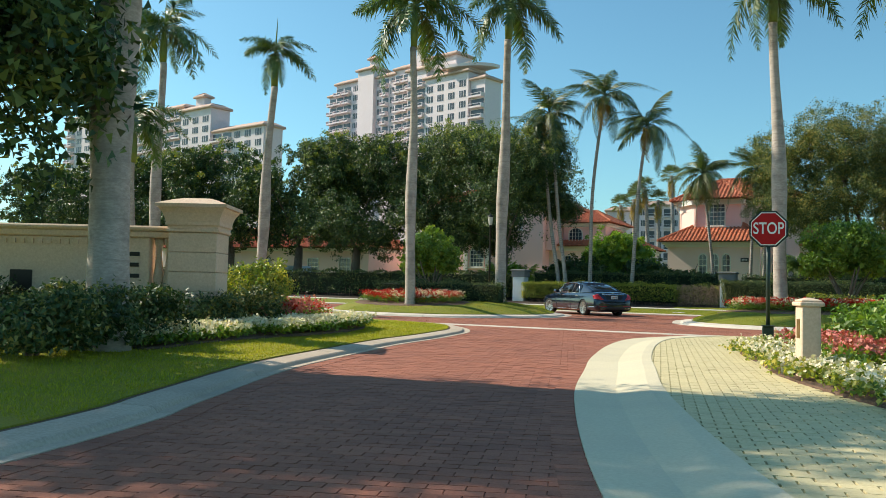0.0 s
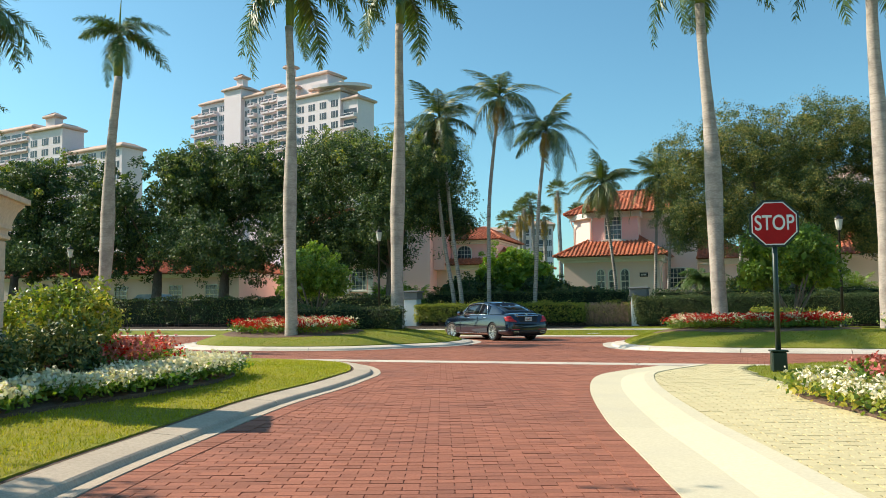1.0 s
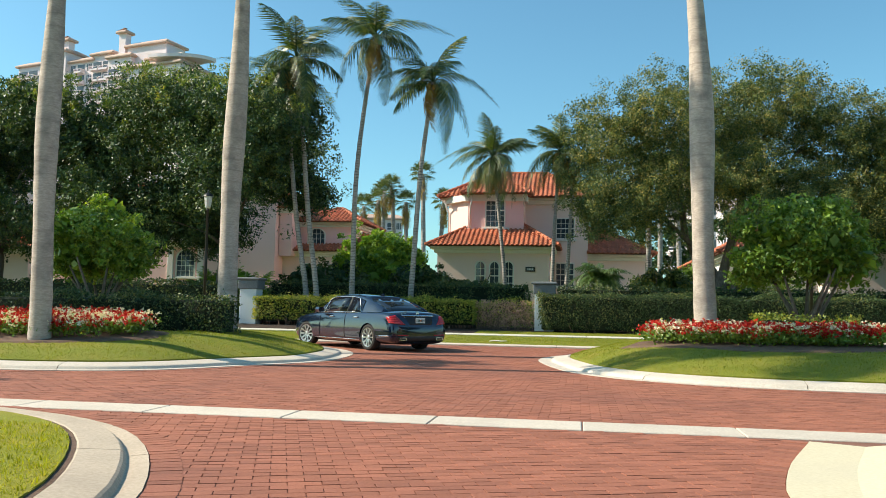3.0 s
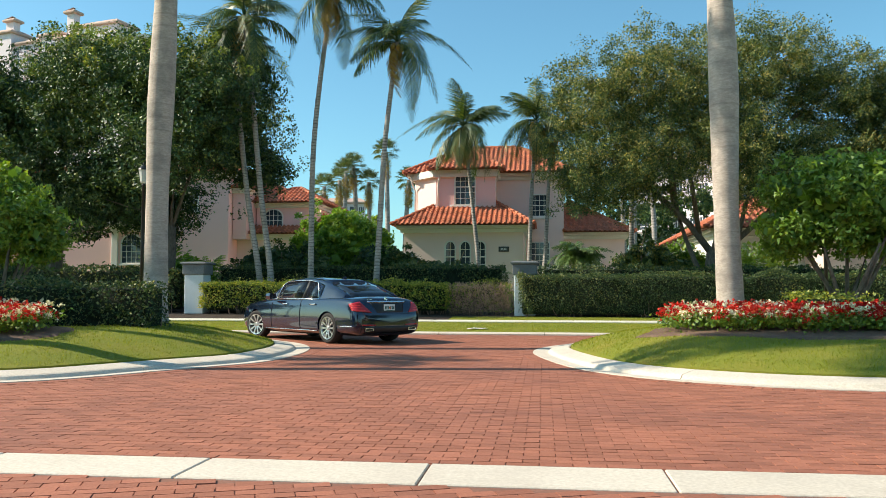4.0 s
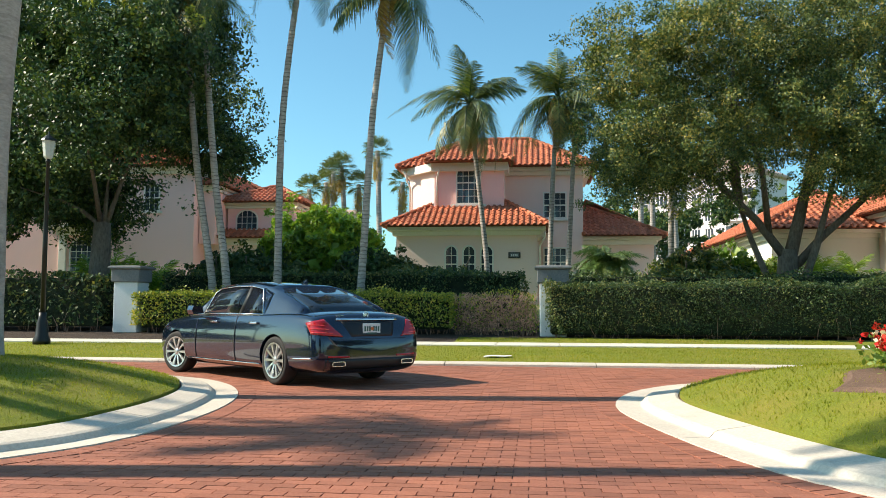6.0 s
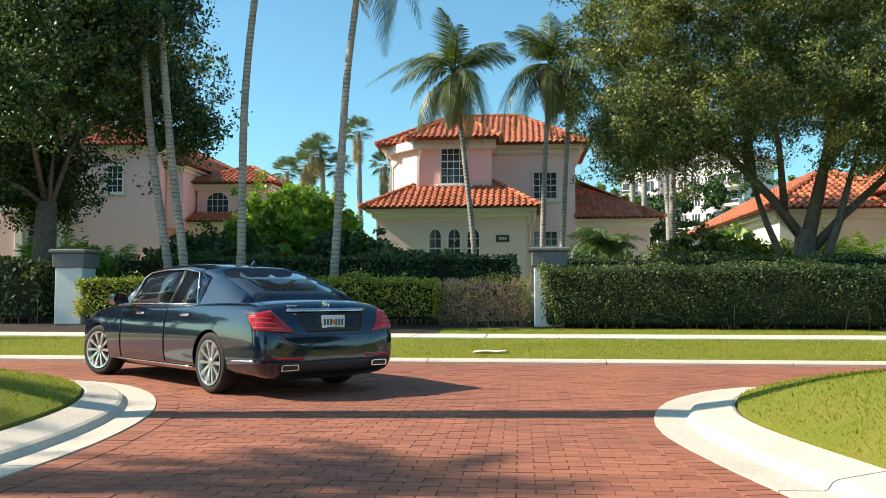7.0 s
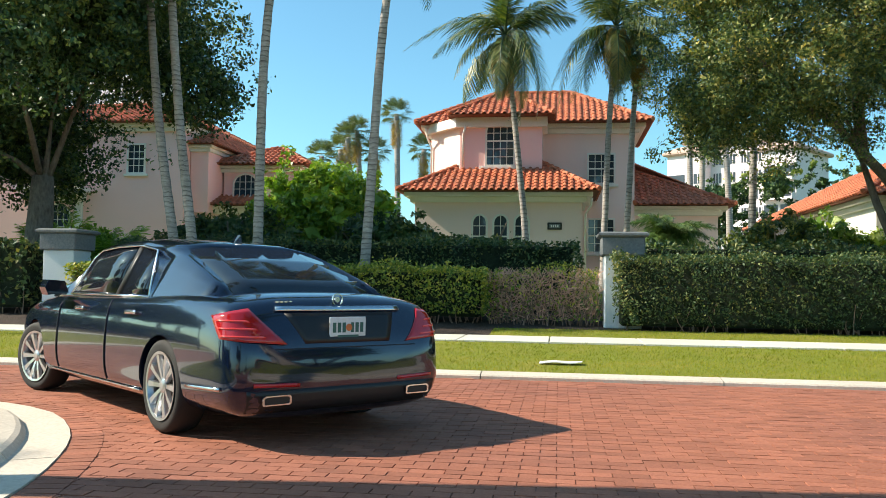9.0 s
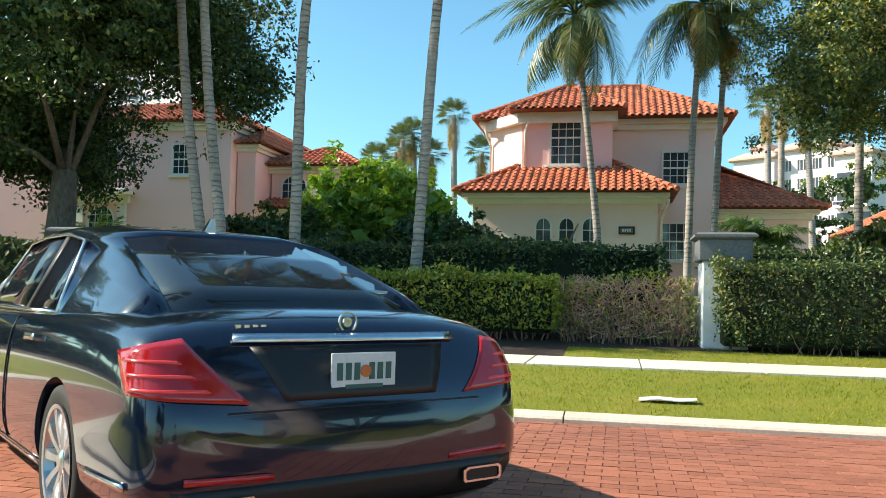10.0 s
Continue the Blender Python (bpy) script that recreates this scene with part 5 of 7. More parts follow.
part("bay_wall", Shape().box(-13.32, 63.36, 5.5, -10.06, 63.46, 7.6), stucco_pink, house, "pink stucco bay wall")
fascia(house, -14.75, 65.0, -6.3, 70.2, 7.55, 7.93, 0.42)
part("bay_cornice", Shape().prism([(-15.0, 64.8), (-13.5, 63.15), (-9.85, 63.15), (-9.85, 65.0), (-15.0, 65.0)], 7.55, 7.93), trim_paint, house)
hip_roof(house, -15.35, 64.2, -5.65, 70.8, 7.96, 9.85, ((-12.2, 67.5), (-8.9, 67.5)), sides="flr")
hip_roof(house, -13.75, 62.65, -9.6, 68.5, 7.97, 9.5, ((-11.7, 65.6), (-11.7, 67.5)), sides="flr")
wall_block(house, rect(-6.3, 65.5, -2.9, 76), 0.9, 4.4, stucco, label="cream stucco side wing wall")
fascia(house, -6.3, 65.5, -2.9, 76, 4.2, 4.58, 0.35)
hip_roof(house, -6.28, 64.9, -2.3, 76.6, 4.62, 6.5, ((-6.27, 68.5), (-5.6, 72)), sides="fr")
window(house, -11.72, 63.36, 5.98, 1.2, 2.05, 0.6, 4, 6, label="tall arched window with white bars")
for xw in (-12.35, -11.55, -10.75):
    window(house, xw, 61.6, 2.2, 0.62, 1.72, 0.31, 2, 4, label="small arched window with white bars", sill=False)
window(house, -7.65, 65.0, 5.45, 1.15, 1.30, 0, 4, 4, label="square upper window with white bars")
window(house, -7.65, 65.0, 2.6, 1.15, 1.45, 0, 4, 4, label="square ground floor window with white bars")
window(house, -5.0, 65.5, 2.2, 1.0, 1.5, 0, 3, 4, sill=True)
plaque = thing("house_plaque", "small dark plaque with pale bars on the wall", "plaque", (-9.52, 61.58, 3.32))
part("plate", Shape().box(-0.27, -0.03, 0, 0.27, 0.0, 0.27, 0.02), letter_dark, plaque)
part("inner_plate", Shape().box(-0.21, -0.042, 0.05, 0.21, -0.03, 0.22, 0.004), slate_cap, plaque)
for k in range(4):
    part("mark", Shape().box(-0.15 + k * 0.08, -0.05, 0.09, -0.10 + k * 0.08, -0.042, 0.18), sign_white, plaque)
pipe(house, [(-8.15, 61.35, 4.5), (-8.2, 61.4, 4.2), (-8.38, 61.62, 3.9), (-8.40, 61.62, 0.9)])
pipe(house, [(-14.9, 64.3, 7.7), (-14.85, 64.6, 7.3), (-14.72, 64.75, 7.0), (-14.72, 64.75, 5.2)])
pipe(house, [(-13.1, 63.1, 7.6), (-13.2, 63.25, 7.3), (-13.22, 63.34, 7.1), (-13.22, 63.34, 5.8)])
part("chamfer_base", Shape().box(-12.55, 63.3, 5.84, -10.9, 63.4, 5.98, 0.01), trim_paint, house)

# neighbouring house to the left
house_l = thing("house", "large cream and pink stucco house behind street trees", "house", (0, 0, 0), group="houses")
wall_block(house_l, rect(-38, 66, -26.3, 78), 0.9, 8.2, stucco_pink, label="peach stucco wall")
fascia(house_l, -38, 66, -26.3, 78, 8.05, 8.4, 0.35)
hip_roof(house_l, -38.6, 65.4, -25.7, 78.6, 8.42, 10.6, ((-34, 72), (-30, 72)), sides="fr")
wall_block(house_l, rect(-26.3, 67.5, -19.5, 77), 0.9, 4.7, stucco, label="pink stucco wing wall")
fascia(house_l, -26.3, 67.5, -19.5, 77, 4.4, 4.75, 0.3)
hip_roof(house_l, -26.3, 66.9, -18.9, 77.6, 4.78, 6.4, ((-24.5, 71), (-22, 71)), sides="fr")
wall_block(house_l, rect(-26.25, 66.6, -25.4, 74), 4.4, 7.3, stucco_pink, label="pink stucco stair wall")
fascia(house_l, -26.25, 66.6, -25.4, 74, 7.2, 7.5, 0.25)
hip_roof(house_l, -26.2, 66.2, -24.9, 74.4, 7.52, 8.3, ((-25.7, 68), (-25.6, 72)), sides="fr")
wall_block(house_l, rect(-25.3, 68.2, -21.6, 74), 4.6, 6.6, stucco_pink, label="pink stucco dormer wall")
fascia(house_l, -25.3, 68.2, -21.6, 74, 6.45, 6.75, 0.3)
hip_roof(house_l, -25.8, 67.6, -21.0, 74.6, 6.78, 7.95, ((-23.4, 70.4), (-23.1, 70.4)), sides="flr")
window(house_l, -24.2, 68.2, 5.25, 1.25, 1.15, 0.5, 4, 3, label="arched dormer window")
window(house_l, -32.4, 66.0, 2.9, 1.35, 1.85, 0.62, 4, 5, label="large arched window")
window(house_l, -32.4, 66.0, 6.0, 1.35, 1.5, 0, 3, 4, label="upper balcony window")
window(house_l, -28.6, 66.0, 6.1, 0.9, 1.4, 0, 3, 4)
window(house_l, -24.6, 67.5, 2.4, 0.6, 1.6, 0, 2, 4)
balcony = part("balcony", Shape().box(-34.0, 65.1, 5.2, -30.8, 66.0, 5.42, 0.02), trim_paint, house_l, "white balcony slab with balusters")
for k in range(17):
    part("baluster", Shape().lathe([(0.03, 5.42), (0.05, 5.55), (0.03, 5.75), (0.04, 5.95)], 8, (-33.9 + k * 0.19, 65.2)), black_iron, balcony)
part("handrail", Shape().box(-34.0, 65.12, 5.95, -30.8, 65.27, 6.02, 0.01), black_iron, balcony)
surround = Shape()
for sx in (-33.45, -31.35):
    surround.box(sx - 0.2, 65.86, 2.4, sx + 0.2, 66.0, 4.9, 0.02)
surround.box(-33.8, 65.82, 4.85, -31.0, 66.0, 5.2, 0.02)
part("window_surround", surround, trim_paint, house_l)

# low house farther left behind the trees
house_f = thing("house", "low cream house glimpsed behind street trees", "house", (0, 0, 0), group="houses")
wall_block(house_f, rect(-66, 62, -41, 72), 0.9, 4.3, stucco, label="cream stucco wall")
fascia(house_f, -66, 62, -41, 72, 4.1, 4.4, 0.3)
hip_roof(house_f, -66.6, 61.4, -40.4, 72.6, 4.45, 6.6, ((-60, 67), (-46, 67)), sides="fr")
for xw in (-62, -57, -52.5, -47, -43.5):
    window(house_f, xw, 62, 1.9, 1.3, 1.6, 0, 3, 4)
cover = thing("car_cover", "pale blue covered vehicle behind the hedge", "vehicle", (-45, 56.5, 1.1))
part("cover", Shape().rings([[(x, -0.9 * k, z) for x, z, k in ((-2.2, 0, 1), (-2.1, 0.7, 1), (-1.2, 1.0, 0.9), (-0.6, 1.5, 0.8), (1.2, 1.5, 0.8), (1.9, 0.95, 0.9), (2.2, 0.6, 1), (2.2, 0, 1))],
                             [(x, 0.9 * k, z) for x, z, k in ((-2.2, 0, 1), (-2.1, 0.7, 1), (-1.2, 1.0, 0.9), (-0.6, 1.5, 0.8), (1.2, 1.5, 0.8), (1.9, 0.95, 0.9), (2.2, 0.6, 1), (2.2, 0, 1))]]), awning_blue, cover)

# house to the right behind the oak
house_r = thing("house", "single-storey white house with orange tile roof behind the oak", "house", (0, 0, 0), group="houses")
wall_block(house_r, rect(0.6, 58.0, 4.6, 74), 0.9, 4.1, stucco_white, label="sunlit white stucco wall")
wall_block(house_r, rect(4.6, 55.0, 16, 74), 0.9, 4.6, stucco, label="cream stucco wall")
fascia(house_r, 0.6, 58.0, 4.6, 74, 3.85, 4.2, 0.3)
fascia(house_r, 4.6, 55.0, 16, 74, 4.4, 4.75, 0.3)
hip_roof(house_r, 0.0, 57.4, 6.5, 74.6, 4.22, 6.2, ((3.6, 62), (3.6, 70)), sides="fl")
hip_roof(house_r, 4.0, 54.4, 16.6, 74.6, 4.78, 7.6, ((9.5, 61), (11, 68)), sides="fl")


# ---------------------------------------------------------------- towers
def tower(name, x, y, rz, blocks, storey, label):
    """blocks: (x0, y0, x1, y1, top, bays, recess): a stepped high-rise of boxes, with window bands and balconies as real openings' boxes."""
    ob = thing(name, label, "apartment tower", (x, y, 0), rz, group="apartment towers")
    for x0, y0, x1, y1, top, bays, balcony_ in blocks:
        body = part("wall", Shape().box(x0, y0, 0, x1, y1, top), tower_wall, ob)
        part("roof", Shape().box(x0 - 0.8, y0 - 0.8, top, x1 + 0.8, y1 + 0.8, top + 0.7, 0.2).rings([[(x0 - 0.6, y0 - 0.6, top + 0.7), (x1 + 0.6, y0 - 0.6, top + 0.7), (x1 + 0.6, y1 + 0.6, top + 0.7), (x0 - 0.6, y1 + 0.6, top + 0.7)],
              [(x0 + 1.5, y0 + 1.5, top + 1.8), (x1 - 1.5, y0 + 1.5, top + 1.8), (x1 - 1.5, y1 - 1.5, top + 1.8), (x0 + 1.5, y1 - 1.5, top + 1.8)]]), tower_roof, body)
        n = int(top / storey)
        for fl in range(max(0, n - 12), n):
            z = fl * storey + 0.9
            if z + 2.4 > top:
                continue
            for b in range(bays):
                w = (x1 - x0) / bays
                cx = x0 + w * (b + 0.5)
                if balcony_ and b in balcony_:
                    opening = part("window", Shape().box(cx - w * 0.42, y0 - 0.06, z - 0.5, cx + w * 0.42, y0 + 0.3, z + 1.9), far_glass, body)
                    part("balcony", Shape().box(cx - w * 0.46, y0 - 1.5, z - 0.75, cx + w * 0.46, y0, z - 0.5).box(cx - w * 0.46, y0 - 1.5, z - 0.5, cx + w * 0.46, y0 - 1.38, z - 0.25).box(cx - w * 0.46, y0 - 1.5, z + 0.30, cx + w * 0.46, y0 - 1.40, z + 0.42).box(cx - w * 0.46, y0 - 1.5, z - 0.5, cx - w * 0.43, y0, z + 0.42).box(cx + w * 0.43, y0 - 1.5, z - 0.5, cx + w * 0.46, y0, z + 0.42), tower_wall, opening)
                else:
                    opening = part("window", Shape().box(cx - w * 0.28, y0 - 0.06, z, cx + w * 0.28, y0 + 0.3, z + 1.85), far_glass, body)
                    part("window_frame", Shape().box(cx - w * 0.11 - 0.06, y0 - 0.12, z, cx - w * 0.11 + 0.06, y0, z + 1.85).box(cx + w * 0.11 - 0.06, y0 - 0.12, z, cx + w * 0.11 + 0.06, y0, z + 1.85), tower_wall, opening)
    return ob


tower_roof = surface("tower roof tile", (0.50, 0.34, 0.28), (0.62, 0.44, 0.36), 3, 0.2, (0.44, 0.28, 0.22), 0.3, 0.8, 0.1, 0.01)
tower_b = tower("tower", -136.2, 221.5, -15, [(-36.7, 1.5, -32.9, 8.5, 64.6, 1, (0,)), (-32.8, 1.2, -20.9, 8.2, 68.1, 3, (0, 1)), (-20.8, 0.3, -13.2, 7.3, 70.7, 0, ()), (-13.1, 1.5, -3.9, 8.5, 67.5, 3, (1,)), (-3.9, 1.2, 3.2, 8.2, 68.6, 2, (0, 1)),
      (3.3, -0.3, 11.4, 6.7, 66.6, 2, (0, 1)), (11.4, -0.9, 28.9, 6.1, 62.9, 4, ()), (29.0, 0.0, 34.5, 7.0, 60.2, 1, (0,)), (17.1, 0.0, 28.5, 7.0, 64.8, 3, ()), (8.6, 1.2, 22.1, 8.2, 69.5, 0, ()), (-16.5, 1.5, -13.7, 3.5, 74.2, 0, ()), (5.4, 1.2, 7.7, 3.2, 73.8, 0, ())], 3.05,
      "pale high-rise apartment tower with balconies beyond the trees")
part("eave", Shape().prism([(20 + 14 * math.cos(a), 6 + 9 * math.sin(a)) for a in (radians(-90 + 12 * k) for k in range(9))] + [(20, 6)], 64.6, 65.5), tower_wall, tower_b, "wide curved roof overhang")
tower("tower", -195, 191, -10, [(-74.9, 0.6, -57.9, 7.6, 58.6, 3, (0,)), (-57.8, 0.0, -44.3, 7.0, 63.9, 3, ()), (-44.2, 1.2, -3.5, 8.2, 55.7, 8, (0, 1, 2, 3, 4, 5, 6, 7)), (-3.4, 0.0, 11.9, 7.0, 53.8, 3, ()), (11.9, 0.9, 35.7, 7.9, 46.0, 5, (0, 1)), (-52.7, 1.2, -48.5, 3.7, 67.3, 0, ()), (2.6, 1.2, 6.8, 3.7, 57.7, 0, ())], 3.05,
      "broad pale apartment tower with balconies beyond the trees")
tower("tower", 20, 190, -38, [(-11, 0, -3, 14, 27, 2, (0,)), (-3, 2, 8, 16, 28.2, 4, ()), (8, 0, 14, 14, 26, 2, (0, 1)), (-9, 4, -6, 8, 29.5, 1, ())], 3.4, "white apartment building far behind the trees")
tower("tower", -70, 262, 14, [(-12, 0, -2, 14, 26, 3, (0,)), (-2, -3, 10, 14, 27.5, 5, (1, 3))], 3.4, "pale apartment building far behind palms")
# ---------------------------------------------------------------- pillars, signs, lamps
def pillar(x, y, z, label):
    ob = thing("gate_pillar", label, "pillar", (x, y, z), group="pillars in the hedge")
    part("shaft", Shape().box(-0.36, -0.36, 0, 0.36, 0.36, 1.44, 0.02), pillar_paint, ob)
    part("neck", Shape().box(-0.42, -0.42, 1.44, 0.42, 0.42, 1.80, 0.02), slate_cap, ob, "dark grey band under the cap")
    part("cap", Shape().rings([[(a * r, b * r, zz) for a, b in ((-1, -1), (1, -1), (1, 1), (-1, 1))] for r, zz in ((0.43, 1.80), (0.49, 1.83), (0.49, 1.87), (0.43, 1.905), (0.02, 1.93))]), slate_cap, ob, "dark grey slab cap")


pillar(-8.1, 47.0, 0.34, "square pale stucco pillar with grey cap beside a hedge")
pillar(-20.2, 47.2, 0.36, "square pale stucco pillar with grey cap under a tree")


def octagon(r):
    return [(r / math.cos(math.pi / 8) * math.cos(math.pi / 8 + k * math.pi / 4), r / math.cos(math.pi / 8) * math.sin(math.pi / 8 + k * math.pi / 4)) for k in range(8)]


def flat_octagon(r, y0, y1):
    return Shape().rings([[(a, y1, b) for a, b in octagon(r)], [(a, y0, b) for a, b in octagon(r)]])


stop = thing("stop_sign", "red octagonal stop sign on a dark green post", "stop sign", (-2.57, 19.85, 0.05), 8)
part("post", Shape().tube([(0, 0.06, 0), (0, 0.06, 2.75)], 0.045, 12), green_post, stop, smooth=True)
part("base_sleeve", Shape().box(-0.12, -0.06, 0, 0.12, 0.18, 0.34, 0.02).box(-0.14, -0.08, 0.34, 0.14, 0.20, 0.37, 0.01), green_post, stop)
part("backing", flat_octagon(0.39, 0.0, 0.02).rings([[(a, 0.02, b) for a, b in octagon(0.40)], [(a, 0.035, b) for a, b in octagon(0.40)]]), green_post, stop, at=pose(0, 0, 2.5))
face = part("border", flat_octagon(0.365, -0.004, 0.0), sign_white, stop, "white border", at=pose(0, 0, 2.5))
part("face", flat_octagon(0.345, -0.008, -0.004), stop_red, stop, "red face", at=pose(0, 0, 2.5))


def letters(text, size, mat, parent, m, name="lettering", depth=0.004, label=""):
    cu = bpy.data.curves.new(name, "FONT")
    cu.body, cu.size, cu.align_x, cu.align_y, cu.extrude, cu.offset = text, size, "CENTER", "CENTER", depth, 0.012 * size
    tmp = bpy.data.objects.new(name, cu)
    scene.collection.objects.link(tmp)
    me = bpy.data.meshes.new_from_object(tmp.evaluated_get(bpy.context.evaluated_depsgraph_get()))
    bpy.data.objects.remove(tmp)
    me.materials.clear()
    me.materials.append(mat)
    ob = new(name, me)
    ob.parent = parent
    ob.matrix_basis = m
    return tagged(ob, label)


letters("STOP", 0.335, sign_white, stop, pose(0, -0.010, 2.5, 90) @ Matrix.Diagonal((0.80, 1.08, 1, 1)), label="white letters")


def lamp_post(x, y, z, tall, label="black lamp post with a frosted lantern"):
    ob = thing("street_lamp", label, "street lamp", (x, y, z), group="street lamps")
    part("base", Shape().lathe([(0.20, 0), (0.20, 0.10), (0.15, 0.2), (0.13, 0.5), (0.09, 0.62), (0.085, 0.75)], 16), black_iron, ob, smooth=True)
    part("pole", Shape().lathe([(0.06, 0.7), (0.055, tall * 0.5), (0.042, tall - 0.75), (0.07, tall - 0.72), (0.045, tall - 0.66)], 12), black_iron, ob, smooth=True)
    part("lantern", Shape().lathe([(0.07, tall - 0.66), (0.11, tall - 0.60), (0.15, tall - 0.28), (0.16, tall - 0.22)], 8), lamp_glass, ob, "frosted glass lantern")
    part("lantern_cap", Shape().lathe([(0.19, tall - 0.22), (0.17, tall - 0.17), (0.08, tall - 0.09), (0.03, tall - 0.06), (0.025, tall), (0.005, tall + 0.03)], 12), black_iron, ob)
    return ob


lamp_post(-20.25, 42.88, 0.2, 5.1)
lamp_post(0.51, 42.2, 0.2, 4.75)
lamp_post(-37.5, 40.6, 0.13, 4.75)

# entrance wall with its pier
gate = thing("entrance_wall", "carved limestone entrance wall with a tall capped pier", "entrance wall", (-11.18, 11.46, 0.25), 29)


def square_rings(levels, cx=0.0, cy=0.0):
    return Shape().rings([[(cx + a * r, cy + b * r, z) for a, b in ((-1, -1), (1, -1), (1, 1), (-1, 1))] for r, z in levels])


part("pier_base", square_rings([(0.51, -0.2), (0.51, 0.28), (0.47, 0.32)], -0.08), limestone, gate)
for k in range(4):
    z = 0.32 + k * 0.35
    part("stone_course", Shape().box(-0.51, -0.43, z, 0.35, 0.43, z + 0.344, 0.012), limestone, gate)
part("pier_moulding", square_rings([(0.43, 1.72), (0.465, 1.735), (0.465, 1.77), (0.445, 1.79), (0.445, 1.83), (0.48, 1.85), (0.48, 1.87), (0.475, 1.90), (0.49, 1.97), (0.525, 2.06), (0.575, 2.13), (0.58, 2.16)], -0.08), limestone, gate)
part("pier_cap", square_rings([(0.63, 2.16), (0.63, 2.22), (0.38, 2.31), (0.22, 2.35), (0.02, 2.36)], -0.08), limestone, gate, "domed limestone cap")
part("wall_panel", Shape().box(-7.5, -0.18, -0.2, -0.92, 0.18, 1.62, 0.02), limestone, gate)
part("wall_coping", Shape().box(-7.6, -0.30, 1.74, -0.52, 0.30, 1.83, 0.03).box(-7.6, -0.24, 1.62, -0.52, 0.24, 1.74, 0.02), limestone, gate)
part("wall_plinth", Shape().box(-7.5, -0.26, -0.2, -0.52, 0.26, 0.22, 0.02), limestone, gate)
for k in range(2):
    part("baluster", Shape().lathe([(0.085, 0.22), (0.085, 0.34), (0.05, 0.40), (0.09, 0.70), (0.095, 0.90), (0.055, 1.28), (0.05, 1.44), (0.085, 1.52), (0.085, 1.62)], 14, (-0.80 + k * 0.185, 0.0)), limestone, gate, smooth=True)
part("dentils", (lambda s: [s.box(-7.4 + i * 0.16, -0.215, 1.48, -7.32 + i * 0.16, -0.17, 1.56) for i in range(38)] and s)(Shape()), limestone, gate)
letters("TE", 0.66, letter_dark, gate, pose(-1.44, -0.185, 1.10, 90), depth=0.02, label="dark bronze capital letters")
for k in range(5):
    part("worn_letter", Shape().box(-6.6 + k * 0.8, -0.20, 0.55, -6.2 + k * 0.8, -0.18, 1.0, 0.005), letter_dark, gate)

# stone light pedestal beside the apron
ped = thing("light_pedestal", "short cream stone pedestal with a brass plate", "pedestal", (-1.02, 11.55, 0.06), 25)
part("shaft", Shape().box(-0.118, -0.118, -0.1, 0.118, 0.118, 0.90, 0.012), limestone, ped)
part("cap", Shape().box(-0.152, -0.152, 0.90, 0.152, 0.152, 0.955, 0.012).box(-0.126, -0.126, 0.955, 0.126, 0.126, 0.98, 0.008).rings([[(a * r, b * r, z) for a, b in ((-1, -1), (1, -1), (1, 1), (-1, 1))] for r, z in ((0.118, 0.98), (0.02, 1.01))]), limestone, ped)
part("brass_plate", Shape().box(-0.127, -0.05, 0.50, -0.118, 0.05, 0.74, 0.003), brass, ped, "aged brass plate")
bucket = thing("bucket", "small grey-green plastic bucket beside a pedestal", "bucket", (-1.27, 11.72, 0.08))
part("pail", Shape().lathe([(0.08, 0), (0.105, 0.20), (0.112, 0.22), (0.10, 0.22), (0.075, 0.02)], 16), pot_green, bucket, smooth=True)
paper = thing("paper_sheet", "flat white sheet of paper lying on the grass verge", "paper", (-9.32, 41.0, 0.125), -4)
part("sheet", Shape().add([(-0.28, -0.09, 0.0), (-0.1, -0.10, 0.025), (0.12, -0.09, 0.012), (0.28, -0.08, 0.03), (0.28, 0.10, 0.03), (0.12, 0.1, 0.02), (-0.1, 0.09, 0.03), (-0.28, 0.10, 0.01)] +
                              [(-0.28, -0.09, -0.01), (-0.1, -0.10, 0.015), (0.12, -0.09, 0.002), (0.28, -0.08, 0.02), (0.28, 0.10, 0.02), (0.12, 0.1, 0.01), (-0.1, 0.09, 0.02), (-0.28, 0.10, 0.0)],
                              [(0, 1, 6, 7), (1, 2, 5, 6), (2, 3, 4, 5), (15, 14, 9, 8), (14, 13, 10, 9), (13, 12, 11, 10), (0, 8, 9, 1), (1, 9, 10, 2), (2, 10, 11, 3), (3, 11, 12, 4), (7, 15, 8, 0)]), paper_white, paper)
# ---------------------------------------------------------------- dark blue saloon turning into the far lane
from mathutils.bvhtree import BVHTree

car_paint = plain("dark navy car paint", (0.006, 0.013, 0.038), 0.14, 0.35, 0.5, 1.0)
car_black = plain("black car plastic", (0.010, 0.010, 0.011), 0.45)
car_glass = glazing("tinted car glass", (0.012, 0.016, 0.024), 0.02)
chrome = plain("polished chrome", (0.74, 0.75, 0.77), 0.2, 1.0)
tail_red = plain("red tail lamp lens", (0.38, 0.007, 0.010), 0.12, 0.0, 0.6, 0.6, 0.03)
tail_clear = plain("bright red lamp strip", (0.62, 0.035, 0.030), 0.15, 0.0, 0.6, 0.6, 0.10)
rubber = plain("tyre rubber", (0.014, 0.014, 0.014), 0.8)
alloy = plain("silver alloy wheel", (0.55, 0.56, 0.58), 0.28, 0.9)
plate_white = plain("pale licence plate", (0.70, 0.74, 0.74), 0.4)
plate_ink = plain("green licence plate marks", (0.03, 0.12, 0.10), 0.5)
plate_orange = plain("orange plate motif", (0.62, 0.17, 0.04), 0.5)


